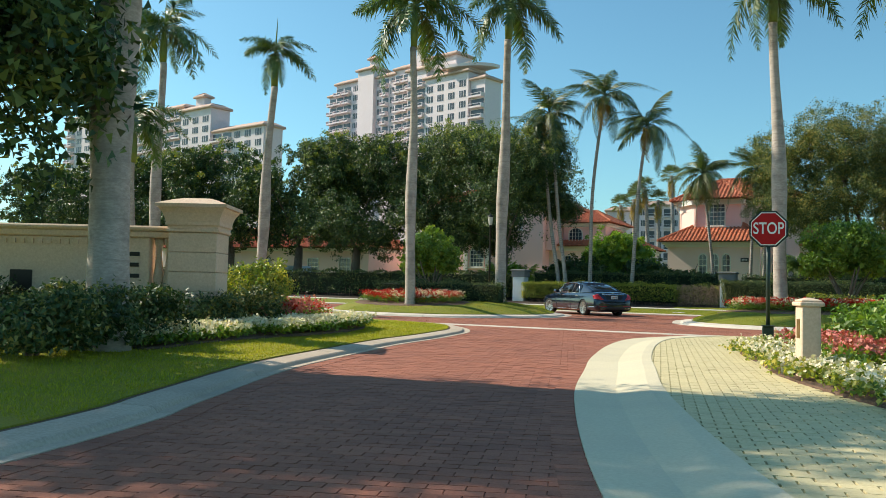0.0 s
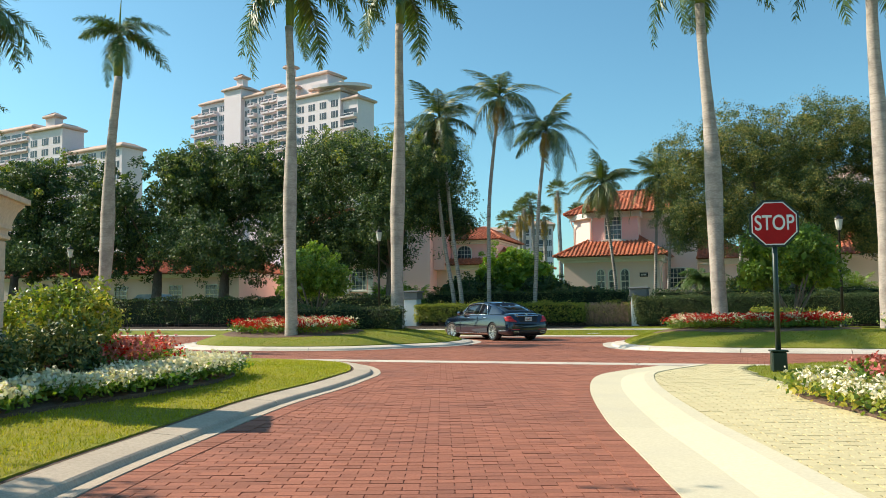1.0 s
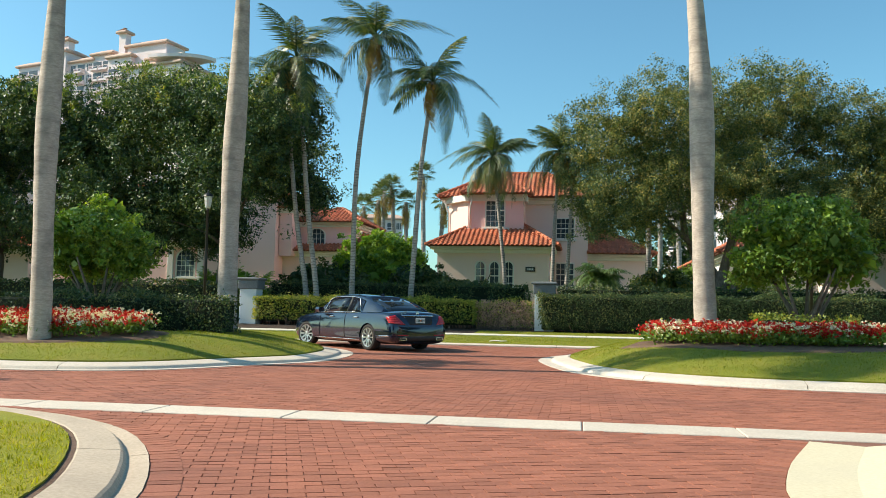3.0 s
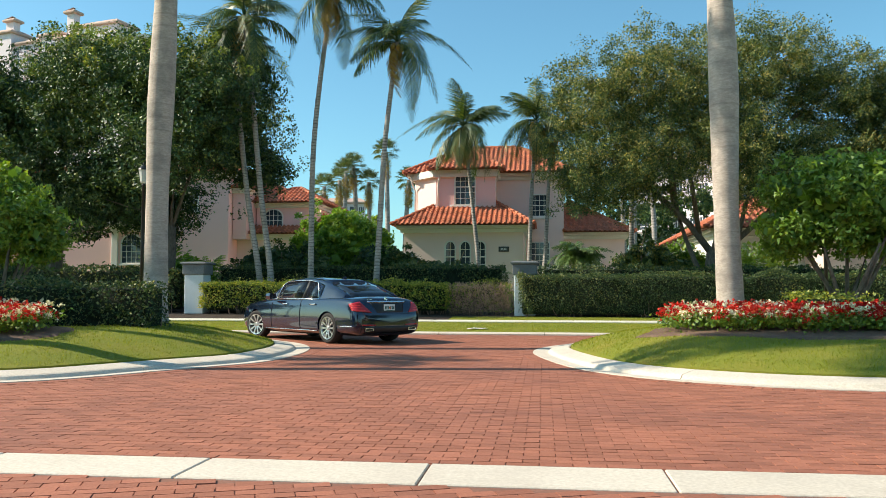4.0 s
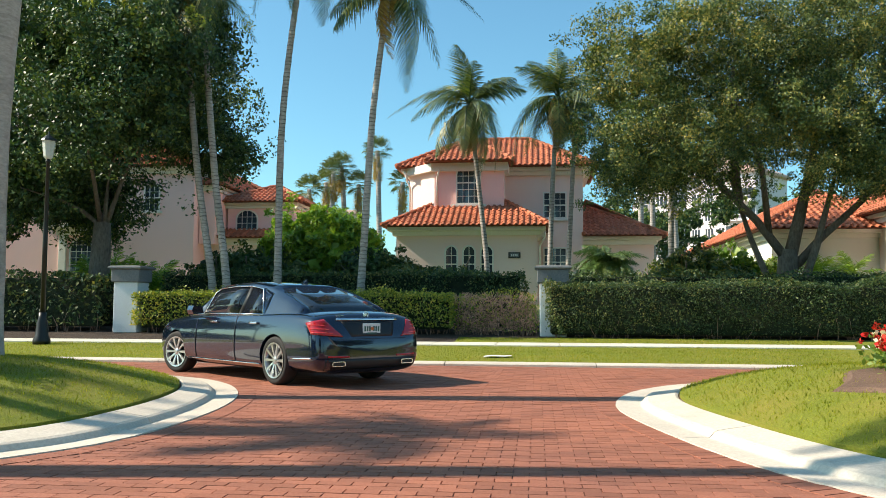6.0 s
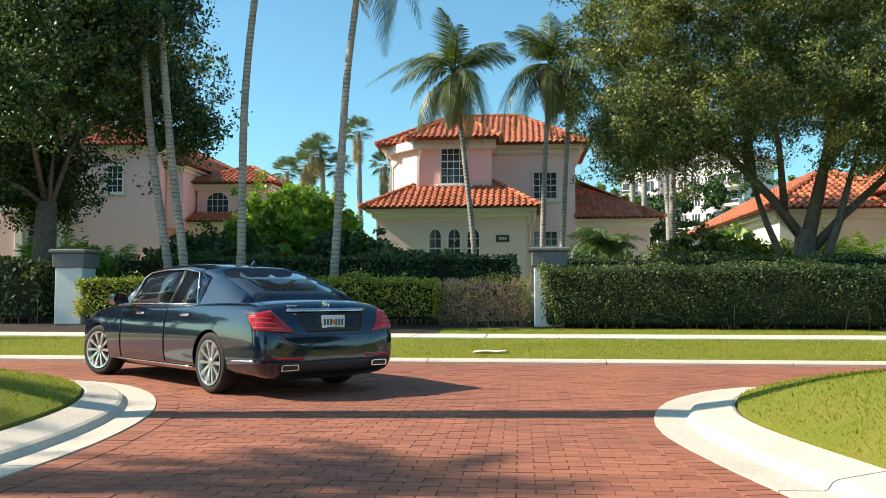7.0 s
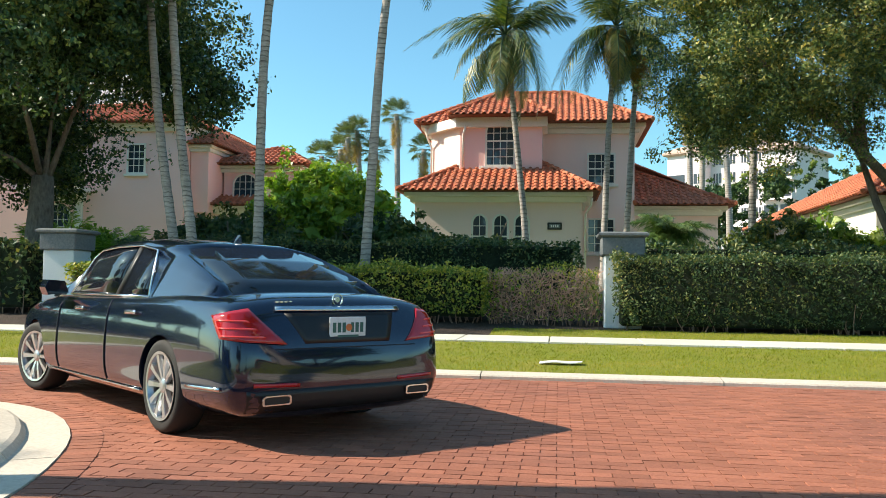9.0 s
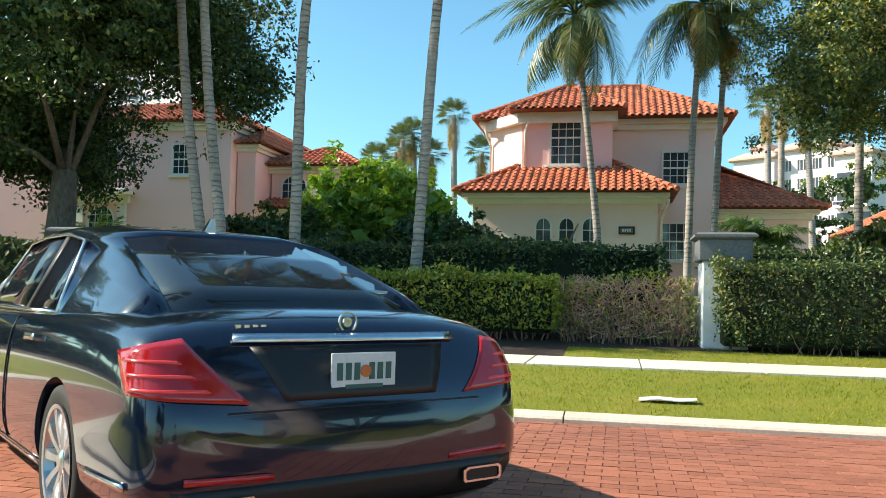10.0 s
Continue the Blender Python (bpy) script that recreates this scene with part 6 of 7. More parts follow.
def baked(ob):
    """The mesh of an object with its modifiers, in place of it."""
    me = bpy.data.meshes.new_from_object(ob.evaluated_get(bpy.context.evaluated_depsgraph_get()))
    ob.modifiers.clear()
    ob.data = me
    return me


def saloon(x, y, rz):
    car = thing("car", "dark navy blue luxury saloon car turning on the brick street", "car", (x, y, 0.0), rz)
    Y = [-2.63, -2.60, -2.52, -2.44, -2.36, -2.1, -1.7, -1.2, 0, 0.9, 1.3, 1.9, 2.3, 2.5, 2.6]
    W = [0.70, 0.84, 0.905, 0.925, 0.935, 0.945, 0.95, 0.955, 0.955, 0.955, 0.95, 0.935, 0.88, 0.78, 0.62]
    BOT = [0.32, 0.26, 0.21, 0.20, 0.20, 0.19, 0.18, 0.18, 0.18, 0.18, 0.18, 0.19, 0.20, 0.22, 0.28]
    SH = [0.56, 0.70, 0.80, 0.885, 0.925, 0.955, 0.97, 0.975, 0.965, 0.95, 0.93, 0.865, 0.78, 0.68, 0.55]
    DK = [0.57, 0.73, 0.87, 0.985, 1.035, 1.065, 1.08, 1.06, 1.0, 1.02, 1.00, 0.93, 0.84, 0.74, 0.58]
    rings = []
    for yy, w, b, s, d in zip(Y, W, BOT, SH, DK):
        half = [(0.0, b - 0.02), (0.55 * w, b - 0.02), (0.90 * w, b + 0.01), (0.985 * w, b + 0.14), (w, b + (s - b) * 0.42), (0.99 * w, b + (s - b) * 0.72), (0.955 * w, s),
                (0.86 * w, s + (d - s) * 0.55), (0.55 * w, d - 0.008), (0.0, d)]
        ring = [(px_, yy, pz) for px_, pz in half] + [(-px_, yy, pz) for px_, pz in reversed(half[1:-1])]
        rings.append(ring[::-1])
    body = part("body", Shape().rings(rings), car_paint, car, "glossy dark navy bodywork", True)
    sub = body.modifiers.new("round", "SUBSURF")
    sub.levels = sub.render_levels = 2
    cutters = []
    for wy in (-1.52, 1.64):
        s = Shape().rings([[(cx, wy + 0.375 * math.cos(a), 0.345 + 0.375 * math.sin(a)) for a in (2 * math.pi * k / 28 for k in range(28))] for cx in (-1.2, 1.2)])
        c = new("cut", s.mesh("cut", car_black))
        c.parent = car
        m = body.modifiers.new("arch", "BOOLEAN")
        m.object, m.operation, m.solver = c, "DIFFERENCE", "EXACT"
        cutters.append(c)
    bpy.context.view_layer.update()
    me = baked(body)
    me.polygons.foreach_set("use_smooth", [True] * len(me.polygons))
    me.set_sharp_from_angle(angle=radians(38))
    for c in cutters:
        bpy.data.objects.remove(c)
    part("wheel_wells", Shape().box(-0.70, -1.9, 0.25, 0.70, -1.14, 0.75).box(-0.70, 1.26, 0.25, 0.70, 2.02, 0.72), car_black, car)
    bvh = BVHTree.FromPolygons([v.co for v in me.vertices], [tuple(p.vertices) for p in me.polygons])

    def skin(name, corners, way, mat, off=0.006, n=10, m=6, label="", parent=car):
        """A patch between four corners laid onto the bodywork along a direction."""
        c = [Vector(q) for q in corners]
        v, f = [], []
        for j in range(m + 1):
            for i in range(n + 1):
                p = c[0].lerp(c[1], i / n).lerp(c[3].lerp(c[2], i / n), j / m)
                hit = bvh.ray_cast(p, Vector(way).normalized(), 3.0)
                q, nn = (hit[0], hit[1]) if hit[0] is not None else (p, -Vector(way).normalized())
                if nn.dot(Vector(way)) > 0:
                    nn = -nn
                v.append(q + nn * off)
        for j in range(m):
            for i in range(n):
                f.append((j * (n + 1) + i, j * (n + 1) + i + 1, (j + 1) * (n + 1) + i + 1, (j + 1) * (n + 1) + i))
        ob = part(name, Shape().add(v, f), mat, parent, label, True)
        so = ob.modifiers.new("thick", "SOLIDIFY")
        so.thickness, so.offset = 0.008, -1.0
        return ob

    for s in (-1, 1):
        slant = lambda u, z: (s * (0.8 * u + 2.16), 0.6 * u - 2.88, z)  # places before the car's rear corner
        way = (-s * 0.6, 0.8, 0)
        lamp = skin("tail_lamp", [slant(-1.150, 0.695), slant(-0.735, 0.735), slant(-0.655, 0.885), slant(-0.885, 0.930)], way, tail_red, 0.010, 14, 10, "red tail lamp")
        for k in range(3):
            z = 0.738 + k * 0.050
            skin("lamp_strip", [slant(-1.02 + 0.055 * k, z), slant(-0.74 + 0.02 * k, z + 0.012), slant(-0.74 + 0.02 * k, z + 0.024), slant(-1.00 + 0.055 * k, z + 0.012)], way, tail_clear, 0.014, 10, 1, parent=lamp)
        skin("reflector", [(s * 0.42, -3, 0.415), (s * 0.76, -3, 0.425), (s * 0.76, -3, 0.45), (s * 0.42, -3, 0.44)], (0, 1, 0), tail_red, 0.005, 8, 1)
        tip = Shape()
        near = bvh.ray_cast(Vector((s * 0.60, -3, 0.335)), Vector((0, 1, 0)), 3)[0].y
        for (ax, az, ay) in ((0.11, 0.033, near),):
            outl = [(s * 0.60 + ax * a, az * b) for a, b in ((-1, -0.7), (-0.9, -1), (0.9, -1), (1, -0.7), (1, 0.6), (0.85, 1), (-0.75, 1), (-1, 0.6))]
            tip.rings([[(a, ay - 0.02, 0.335 + b) for a, b in outl], [(a, ay - 0.03, 0.335 + b) for a, b in outl], [(s * 0.60 + (a - s * 0.60) * 0.86, ay - 0.03, 0.335 + b * 0.72) for a, b in outl],
                       [(s * 0.60 + (a - s * 0.60) * 0.84, ay + 0.08, 0.335 + b * 0.70) for a, b in outl], [(a, ay + 0.10, 0.335 + b) for a, b in outl]], True, False)
        part("exhaust_tip", tip, chrome, car, "chrome exhaust tip")
        part("exhaust_bore", Shape().box(s * 0.60 - 0.092, near - 0.022, 0.312, s * 0.60 + 0.092, near + 0.02, 0.358), car_black, car)
        mirror = part("door_mirror", Shape().rings([[(s * xx, 0.72 + dy, zz) for xx, zz in ((0.92, 1.0), (1.10, 0.98), (1.13, 1.05), (1.10, 1.12), (0.96, 1.11))] for dy in (-0.08, 0.10)]), car_paint, car, smooth=False)
        part("mirror_glass", Shape().box(min(s * 0.95, s * 1.1), 0.63, 1.0, max(s * 0.95, s * 1.1), 0.638, 1.10), car_glass, mirror)
        for hy_ in (-0.95, 0.25):
            skin("door_handle", [(s * 1.6, hy_ - 0.11, 0.855), (s * 1.6, hy_ + 0.11, 0.85), (s * 1.6, hy_ + 0.11, 0.88), (s * 1.6, hy_ - 0.11, 0.885)], (-s, 0, 0), chrome, 0.022, 6, 1, "chrome door handle")
        skin("sill_trim", [(s * 1.6, -1.1, 0.262), (s * 1.6, 1.2, 0.262), (s * 1.6, 1.2, 0.285), (s * 1.6, -1.1, 0.285)], (-s, 0, 0), chrome, 0.006, 12, 1)
        skin("rear_trim", [(s * 1.6, -2.45, 0.395), (s * 1.6, -1.98, 0.385), (s * 1.6, -1.98, 0.405), (s * 1.6, -2.45, 0.42)], (-s, 0, 0), chrome, 0.006, 8, 1)
        for dy_ in (-0.42, 0.85):
            skin("door_gap", [(s * 1.6, dy_, 0.30), (s * 1.6, dy_ + 0.008, 0.30), (s * 1.6, dy_ + 0.008, 0.96), (s * 1.6, dy_, 0.96)], (-s, 0, 0), car_black, 0.0015, 1, 8)
    skin("bumper_skirt", [(-0.78, -3, 0.25), (0.78, -3, 0.25), (0.80, -3, 0.40), (-0.80, -3, 0.40)], (0, 1, 0), car_black, 0.004, 16, 4)
    recess = skin("plate_recess", [(-0.36, -3, 0.70), (0.36, -3, 0.70), (0.47, -3, 0.905), (-0.47, -3, 0.905)], (0, 1, 0), car_black, 0.003, 14, 6)
    skin("chrome_bar", [(-0.54, -3, 0.915), (0.54, -3, 0.915), (0.53, -3, 0.945), (-0.53, -3, 0.945)], (0, 1, 0), chrome, 0.018, 16, 2, "chrome bar over the licence plate")
    skin("boot_gap", [(-0.60, -3, 0.665), (0.60, -3, 0.665), (0.60, -3, 0.672), (-0.60, -3, 0.672)], (0, 1, 0), car_black, 0.0015, 14, 1)
    hit = bvh.ray_cast(Vector((0, -3, 0.80)), Vector((0, 1, 0)), 3)[0]
    ply = hit.y - 0.03
    plate = part("licence_plate", Shape().box(-0.155, ply, 0.725, 0.155, ply + 0.012, 0.88, 0.003), plate_white, car, "pale licence plate with dark bars")
    for k in range(6):
        bx = -0.118 + k * 0.041 + (0.03 if k > 2 else 0)
        part("plate_mark", Shape().box(bx - 0.013, ply - 0.004, 0.77, bx + 0.013, ply, 0.84), plate_ink, plate)
    part("plate_motif", Shape().lathe([(0.001, -0.002), (0.026, -0.002), (0.026, 0.002), (0.001, 0.002)], 12), plate_orange, plate, at=pose(0.005, ply - 0.003, 0.805, 90))
    part("plate_foot", Shape().box(-0.09, ply - 0.003, 0.735, 0.09, ply, 0.752), plate_ink, plate)
    by = bvh.ray_cast(Vector((0, -3, 0.985)), Vector((0, 1, 0)), 3)[0].y
    ringv = [[(math.cos(a) * r, by - 0.012 + dy, 1.0 + math.sin(a) * r) for a in (2 * math.pi * k / 24 for k in range(24))] for r, dy in ((0.046, 0), (0.046, -0.008), (0.038, -0.008), (0.038, 0))]
    badge = part("badge", Shape().rings(ringv, True, False), chrome, car, "round chrome badge")
    part("badge_disc", Shape().tube([(0, by - 0.016, 1.0), (0, by - 0.008, 1.0)], [0.022, 0.022], 16), chrome, badge)
    for k in range(4):
        part("badge_mark", Shape().box(-0.50 + k * 0.036, by + 0.002, 0.975, -0.478 + k * 0.036, by + 0.016, 0.989), chrome, car)
    # cabin
    CY = [-2.06, -1.85, -1.5, -1.15, -0.95, -0.45, -0.36, 0.1, 0.55, 0.75, 1.05, 1.30]
    CT = [1.082, 1.145, 1.285, 1.405, 1.445, 1.490, 1.494, 1.495, 1.47, 1.40, 1.21, 1.03]
    WR = [0.66, 0.655, 0.63, 0.60, 0.605, 0.61, 0.61, 0.61, 0.60, 0.60, 0.62, 0.66]
    grid = []
    for yy, t, wr in zip(CY, CT, WR):
        k = max(0.0, min(1.0, (t - 1.03) / 0.4))
        base = 0.955
        wb = 0.855 - 0.05 * (1 - k) * (1 if yy < 0 else 0.2)
        row = [(wb, yy, base), (wb * 0.985, yy, min(1.0, t - 0.02)), (wr + (wb - wr) * 0.42, yy, 1.0 + (t - 1.0) * 0.55), (wr + 0.03, yy, t - 0.075 * k - 0.004), (wr - 0.03, yy, t - 0.03 * k - 0.002), (wr * 0.62, yy, t - 0.006 * k), (0, yy, t)]
        if -1.0 < yy < -0.9:
            row = [(a, b + e, c) for (a, b, c), e in zip(row, (-0.14, -0.13, 0.02, 0.20, 0.12, 0.0, 0.0))]
        if yy < -2.0:
            row = [(a, b, bvh.ray_cast(Vector((a, b, 2)), Vector((0, 0, -1)), 3)[0].z - 0.012) for a, b, c in row]
        grid.append(row + [(-a, b, c) for a, b, c in reversed(row[:-1])])
    shapes = {"paint": Shape(), "rear": Shape(), "front": Shape(), "side": [], "right": Shape(), "left": Shape()}
    n = len(grid[0])
    flat = [p for row in grid for p in row]
    sides = {}
    for i in range(len(CY) - 1):
        ym = (CY[i] + CY[i + 1]) / 2
        for j in range(n - 1):
            q = (i * n + j, i * n + j + 1, (i + 1) * n + j + 1, (i + 1) * n + j)
            lane = j if j < 6 else n - 2 - j
            if lane in (1, 2) and -1.0 < ym < 0.9:
                zone = 0 if ym < -1.15 else (1 if ym < -0.42 else (9 if ym < -0.36 else 2))
                key = ("left" if j >= 6 else "right", zone)
                if zone == 9:
                    shapes[key[0]].add([flat[a] for a in q], [(0, 1, 2, 3)])
                else:
                    sides.setdefault(key, Shape()).add([flat[a] for a in q], [(0, 1, 2, 3)])
            elif lane >= 4 and ym < -1.15 + 0.02:
                shapes["rear"].add([flat[a] for a in q], [(0, 1, 2, 3)])
            elif lane >= 4 and ym > 0.6:
                shapes["front"].add([flat[a] for a in q], [(0, 1, 2, 3)])
            else:
                shapes["paint"].add([flat[a] for a in q], [(0, 1, 2, 3)])

    def weld(ob, thick=0.0):
        bm = bmesh.new()
        bm.from_mesh(ob.data)
        bmesh.ops.remove_doubles(bm, verts=bm.verts, dist=0.0005)
        bmesh.ops.recalc_face_normals(bm, faces=bm.faces)
        bm.to_mesh(ob.data)
        bm.free()
        ob.data.polygons.foreach_set("use_smooth", [True] * len(ob.data.polygons))
        if thick:
            so = ob.modifiers.new("thick", "SOLIDIFY")
            so.thickness, so.offset = thick, 0.0

    weld(part("roof", shapes["paint"], car_paint, car, "dark navy roof and pillars"), 0.016)
    weld(part("rear_window", shapes["rear"], car_glass, car, "tinted rear window"), 0.006)
    weld(part("windscreen", shapes["front"], car_glass, car), 0.006)
    for side in ("left", "right"):
        weld(part("centre_pillar", shapes[side], car_black, car), 0.02)
    for key, s in sides.items():
        weld(part("side_window", s, car_glass, car, "tinted side window"), 0.006)
    for s in (-1, 1):
        line = [(s * (p[1][0] + 0.012), p[1][1], p[1][2] - 0.006) for p in grid[4:10]]
        trim = part("window_trim", Shape().tube(line, 0.012, 6), chrome, car, "chrome window trim", True)
        top_line = [(s * (p[3][0] + 0.014), p[3][1], p[3][2] + 0.008) for p in grid[4:10]]
        part("upper_trim", Shape().tube([line[0]] + top_line + [line[-1]], 0.011, 6), chrome, trim, smooth=True)
    part("brake_lamp", Shape().box(-0.16, -1.12, 1.392, 0.16, -1.09, 1.41), tail_red, car, "high brake lamp")
    part("antenna_fin", Shape().rings([[(0.03 * a, -0.85 + b, 1.445) for a, b in ((-1, 0), (0, -0.12), (1, 0), (0, 0.14))], [(0.008 * a, -0.9 + b * 0.4, 1.53) for a, b in ((-1, 0), (0, -0.1), (1, 0), (0, 0.1))]]), car_paint, car)
    # wheels
    tyre = Shape()
    prof = [(0.245, -0.10), (0.30, -0.12), (0.335, -0.105), (0.345, -0.06), (0.345, 0.06), (0.335, 0.105), (0.30, 0.12), (0.245, 0.10)]
    tyre.rings([[(h, r * math.cos(a), r * math.sin(a)) for a in (2 * math.pi * k / 36 for k in range(36))] for r, h in prof], True, False)
    tyre_me = tyre.mesh("tyre", rubber, True)
    rim = Shape()
    rim.rings([[(h, r * math.cos(a), r * math.sin(a)) for a in (2 * math.pi * k / 36 for k in range(36))] for r, h in ((0.25, 0.108), (0.255, 0.118), (0.235, 0.115), (0.22, 0.07), (0.22, -0.09), (0.245, -0.1))], True, False)
    rim.rings([[(h, r * math.cos(a), r * math.sin(a)) for a in (2 * math.pi * k / 20 for k in range(20))] for r, h in ((0.06, 0.06), (0.055, 0.095), (0.03, 0.105), (0.002, 0.105))])
    for k in range(10):
        a = 2 * math.pi * k / 10
        ca, sa = math.cos(a), math.sin(a)
        ring = []
        for r, w, h in ((0.04, 0.018, 0.09), (0.14, 0.020, 0.105), (0.24, 0.030, 0.110)):
            ring.append([(h + dh, r * ca - dw * w * sa, r * sa + dw * w * ca) for dh, dw in ((-0.03, -1), (0, -0.8), (0, 0.8), (-0.03, 1))])
        rim.rings(ring)
    rim_me = rim.mesh("rim", alloy, False)
    disc_me = Shape().rings([[(h, r * math.cos(a), r * math.sin(a)) for a in (2 * math.pi * k / 24 for k in range(24))] for r, h in ((0.20, 0.02), (0.20, 0.035), (0.01, 0.035))]).mesh("brake_disc", car_black)
    for wy in (-1.52, 1.64):
        for s in (-1, 1):
            wheel = new("wheel")
            wheel.parent = car
            wheel.matrix_basis = pose(s * 0.815, wy, 0.345, 0, 0, (0 if s > 0 else 180) + (14 if wy > 0 else 0))
            part("tyre", tyre_me, rubber, wheel)
            part("rim", rim_me, alloy, wheel, "ten-spoke silver alloy rim")
            part("brake_disc", disc_me, car_black, wheel)
    return car


saloon(-12.80, 37.32, 49)
# ---------------------------------------------------------------- flower beds and shrubs
def poly_points(outline, per_m2, seed):
    o = np.array(outline)
    lo, hi = o.min(0), o.max(0)
    r = np.random.RandomState(seed)
    n = int((hi - lo).prod() * per_m2)
    p = lo + (hi - lo) * r.rand(n, 2)
    return p[inside(p, o)]


def flower_bed(outline, ground_z, kinds, height, seed, label, plants=34, leaf=bright_leaf, spread=0.13, blooms=9, bloom=0.055, margin=0.0):
    """kinds: (petal material, part name, plants in the bed's plan where test(x, y) holds)."""
    r = np.random.RandomState(seed)
    ob = thing("flower_bed", label, "flower bed", (0, 0, 0))
    o = np.array(outline)
    cen = o.mean(0)
    if margin:
        o = o + (o - cen) / np.linalg.norm(o - cen, axis=1, keepdims=True) * margin
    soil_s = Shape()
    m = len(o)
    if margin:
        rows = [(*p, ground_z(*p) + rise) for k, rise in ((1.0, -0.05), (0.93, 0.03), (0.6, 0.05), (0.3, 0.05), (0.02, 0.05)) for p in cen + (o - cen) * k]
        soil_s.add(rows, [(q * m + i, q * m + (i + 1) % m, (q + 1) * m + (i + 1) % m, (q + 1) * m + i) for q in range(4) for i in range(m)])
    else:
        soil_s.add([(a, b, ground_z(a, b) - 0.15) for a, b in o] + [(a, b, ground_z(a, b) + 0.015) for a, b in o], [(i, (i + 1) % m, m + (i + 1) % m, m + i) for i in range(m)] + [tuple(range(m, 2 * m))])
    part("soil", soil_s, soil, ob, "dark mulch")
    p = poly_points(outline, plants, seed)
    h = height * (0.75 + 0.5 * r.rand(len(p)))
    gz = np.array([ground_z(a, b) for a, b in p]) + 0.05
    k = 32
    q = np.repeat(np.column_stack([p, gz + h * 0.55]), k, 0) + r.normal(size=(len(p) * k, 3)) * np.array([spread, spread, height * 0.24])
    part("leaves", leaf_mesh("leaves", q, 0.068, leaf, seed, 0.4, 0.6, None, 0.5), leaf, ob)
    which = r.rand(len(p))
    for mat, name, test in kinds:
        sel = np.array([test(a, b, w) for (a, b), w in zip(p, which)])
        if not sel.any():
            continue
        s = np.column_stack([p, gz + h])[sel]
        heads = np.repeat(s, blooms, 0) + r.normal(size=(len(s) * blooms, 3)) * np.array([spread * 0.85, spread * 0.85, height * 0.13])
        petals = np.repeat(heads, 5, 0) + r.normal(size=(len(heads) * 5, 3)) * bloom * 0.33
        tagged(part(name, leaf_mesh(name, petals, bloom, mat, seed + 5, 0.3, 0.8, None, 0.9), mat, ob), kind="stuff")
    return ob


def oval(cx, cy, rx, ry, n=28, wob=0.08, seed=0):
    r = random.Random(seed)
    return [(cx + rx * math.cos(a) * (1 + r.uniform(-wob, wob)), cy + ry * math.sin(a) * (1 + r.uniform(-wob, wob))) for a in (2 * math.pi * k / n for k in range(n))]


def over(verts):
    """Height of a lawn at a place, from its nearest points."""
    v = np.asarray(verts)

    def z(x, y):
        d = (v[:, 0] - x) ** 2 + (v[:, 1] - y) ** 2
        k = np.argpartition(d, 6)[:6]
        w = 1 / (d[k] + 0.02)
        return float((v[k, 2] * w).sum() / w.sum())
    return z


isle_z, isle_w = over(irv), over(ilv)
flower_bed(oval(-2.95, 31.8, 2.6, 1.25, seed=1), isle_z,
           [(red_petal, "red_bloom", lambda x, y, w: w < 0.62), (white_petal, "white_bloom", lambda x, y, w: w >= 0.72)], 0.29, 201, "bed of red and white flowers round a palm on the island", 46, blooms=15, bloom=0.044, margin=0.55)
flower_bed(oval(3.4, 31.6, 2.8, 1.1, seed=2), isle_z, [(red_petal, "red_bloom", lambda x, y, w: w < 0.5), (white_petal, "white_bloom", lambda x, y, w: w >= 0.6)], 0.28, 202, "bed of red and white flowers at a clipped hedge", 30)
flower_bed(oval(-17.55, 29.8, 2.2, 1.15, seed=3), isle_w, [(red_petal, "red_bloom", lambda x, y, w: w < 0.62), (white_petal, "white_bloom", lambda x, y, w: w >= 0.70)], 0.30, 203, "bed of red and white flowers round a palm base", 44, blooms=15, bloom=0.044, margin=0.5)

left_z = lambda x, y: 0.15
LEFT_EDGE = [(-9.2, 8.4), (-9.65, 10.2), (-9.85, 11.8), (-9.95, 13.4), (-10.2, 14.9), (-10.7, 16.1), (-11.5, 16.9), (-12.8, 17.4)]
edge = smooth_line(LEFT_EDGE, 0.5)
en = inward(edge, 1)
white_strip = [tuple(p) for p in edge] + [tuple(p) for p in (edge + en * 0.85)[::-1]]
flower_bed(white_strip, left_z, [(white_petal, "white_bloom", lambda x, y, w: w < 0.95)], 0.19, 204, "border of white flowers beside the entrance lawn", 50, blooms=11, bloom=0.056)
pink_area = [(-10.85, 12.6), (-10.9, 14.2), (-11.3, 15.4), (-12.1, 16.2), (-13.5, 16.7), (-15.5, 16.9), (-16.2, 15.6), (-14.0, 14.9), (-12.4, 13.2), (-11.6, 12.4)]
flower_bed(pink_area, left_z, [(pink_petal, "pink_bloom", lambda x, y, w: w < 0.78), (red_petal, "red_bloom", lambda x, y, w: w >= 0.85)], 0.40, 205, "bed of pink and red flowers behind a white border", 44)

RIGHT_EDGE = [(-2.0, 17.1), (-2.5, 16.5), (-2.45, 15.4), (-1.95, 13.8), (-1.35, 11.6), (-0.6, 9.9), (0.4, 8.0)]
redge = smooth_line(RIGHT_EDGE, 0.5)
rn = inward(redge, 1)
rz_ = lambda x, y: 0.07
flower_bed([tuple(p) for p in redge] + [tuple(p) for p in (redge + rn * 0.75)[::-1]], rz_, [(white_petal, "white_bloom", lambda x, y, w: w < 0.75)], 0.17, 206, "border of cream flowers beside the paved apron", 40, hedge_leaf, blooms=3, bloom=0.055)
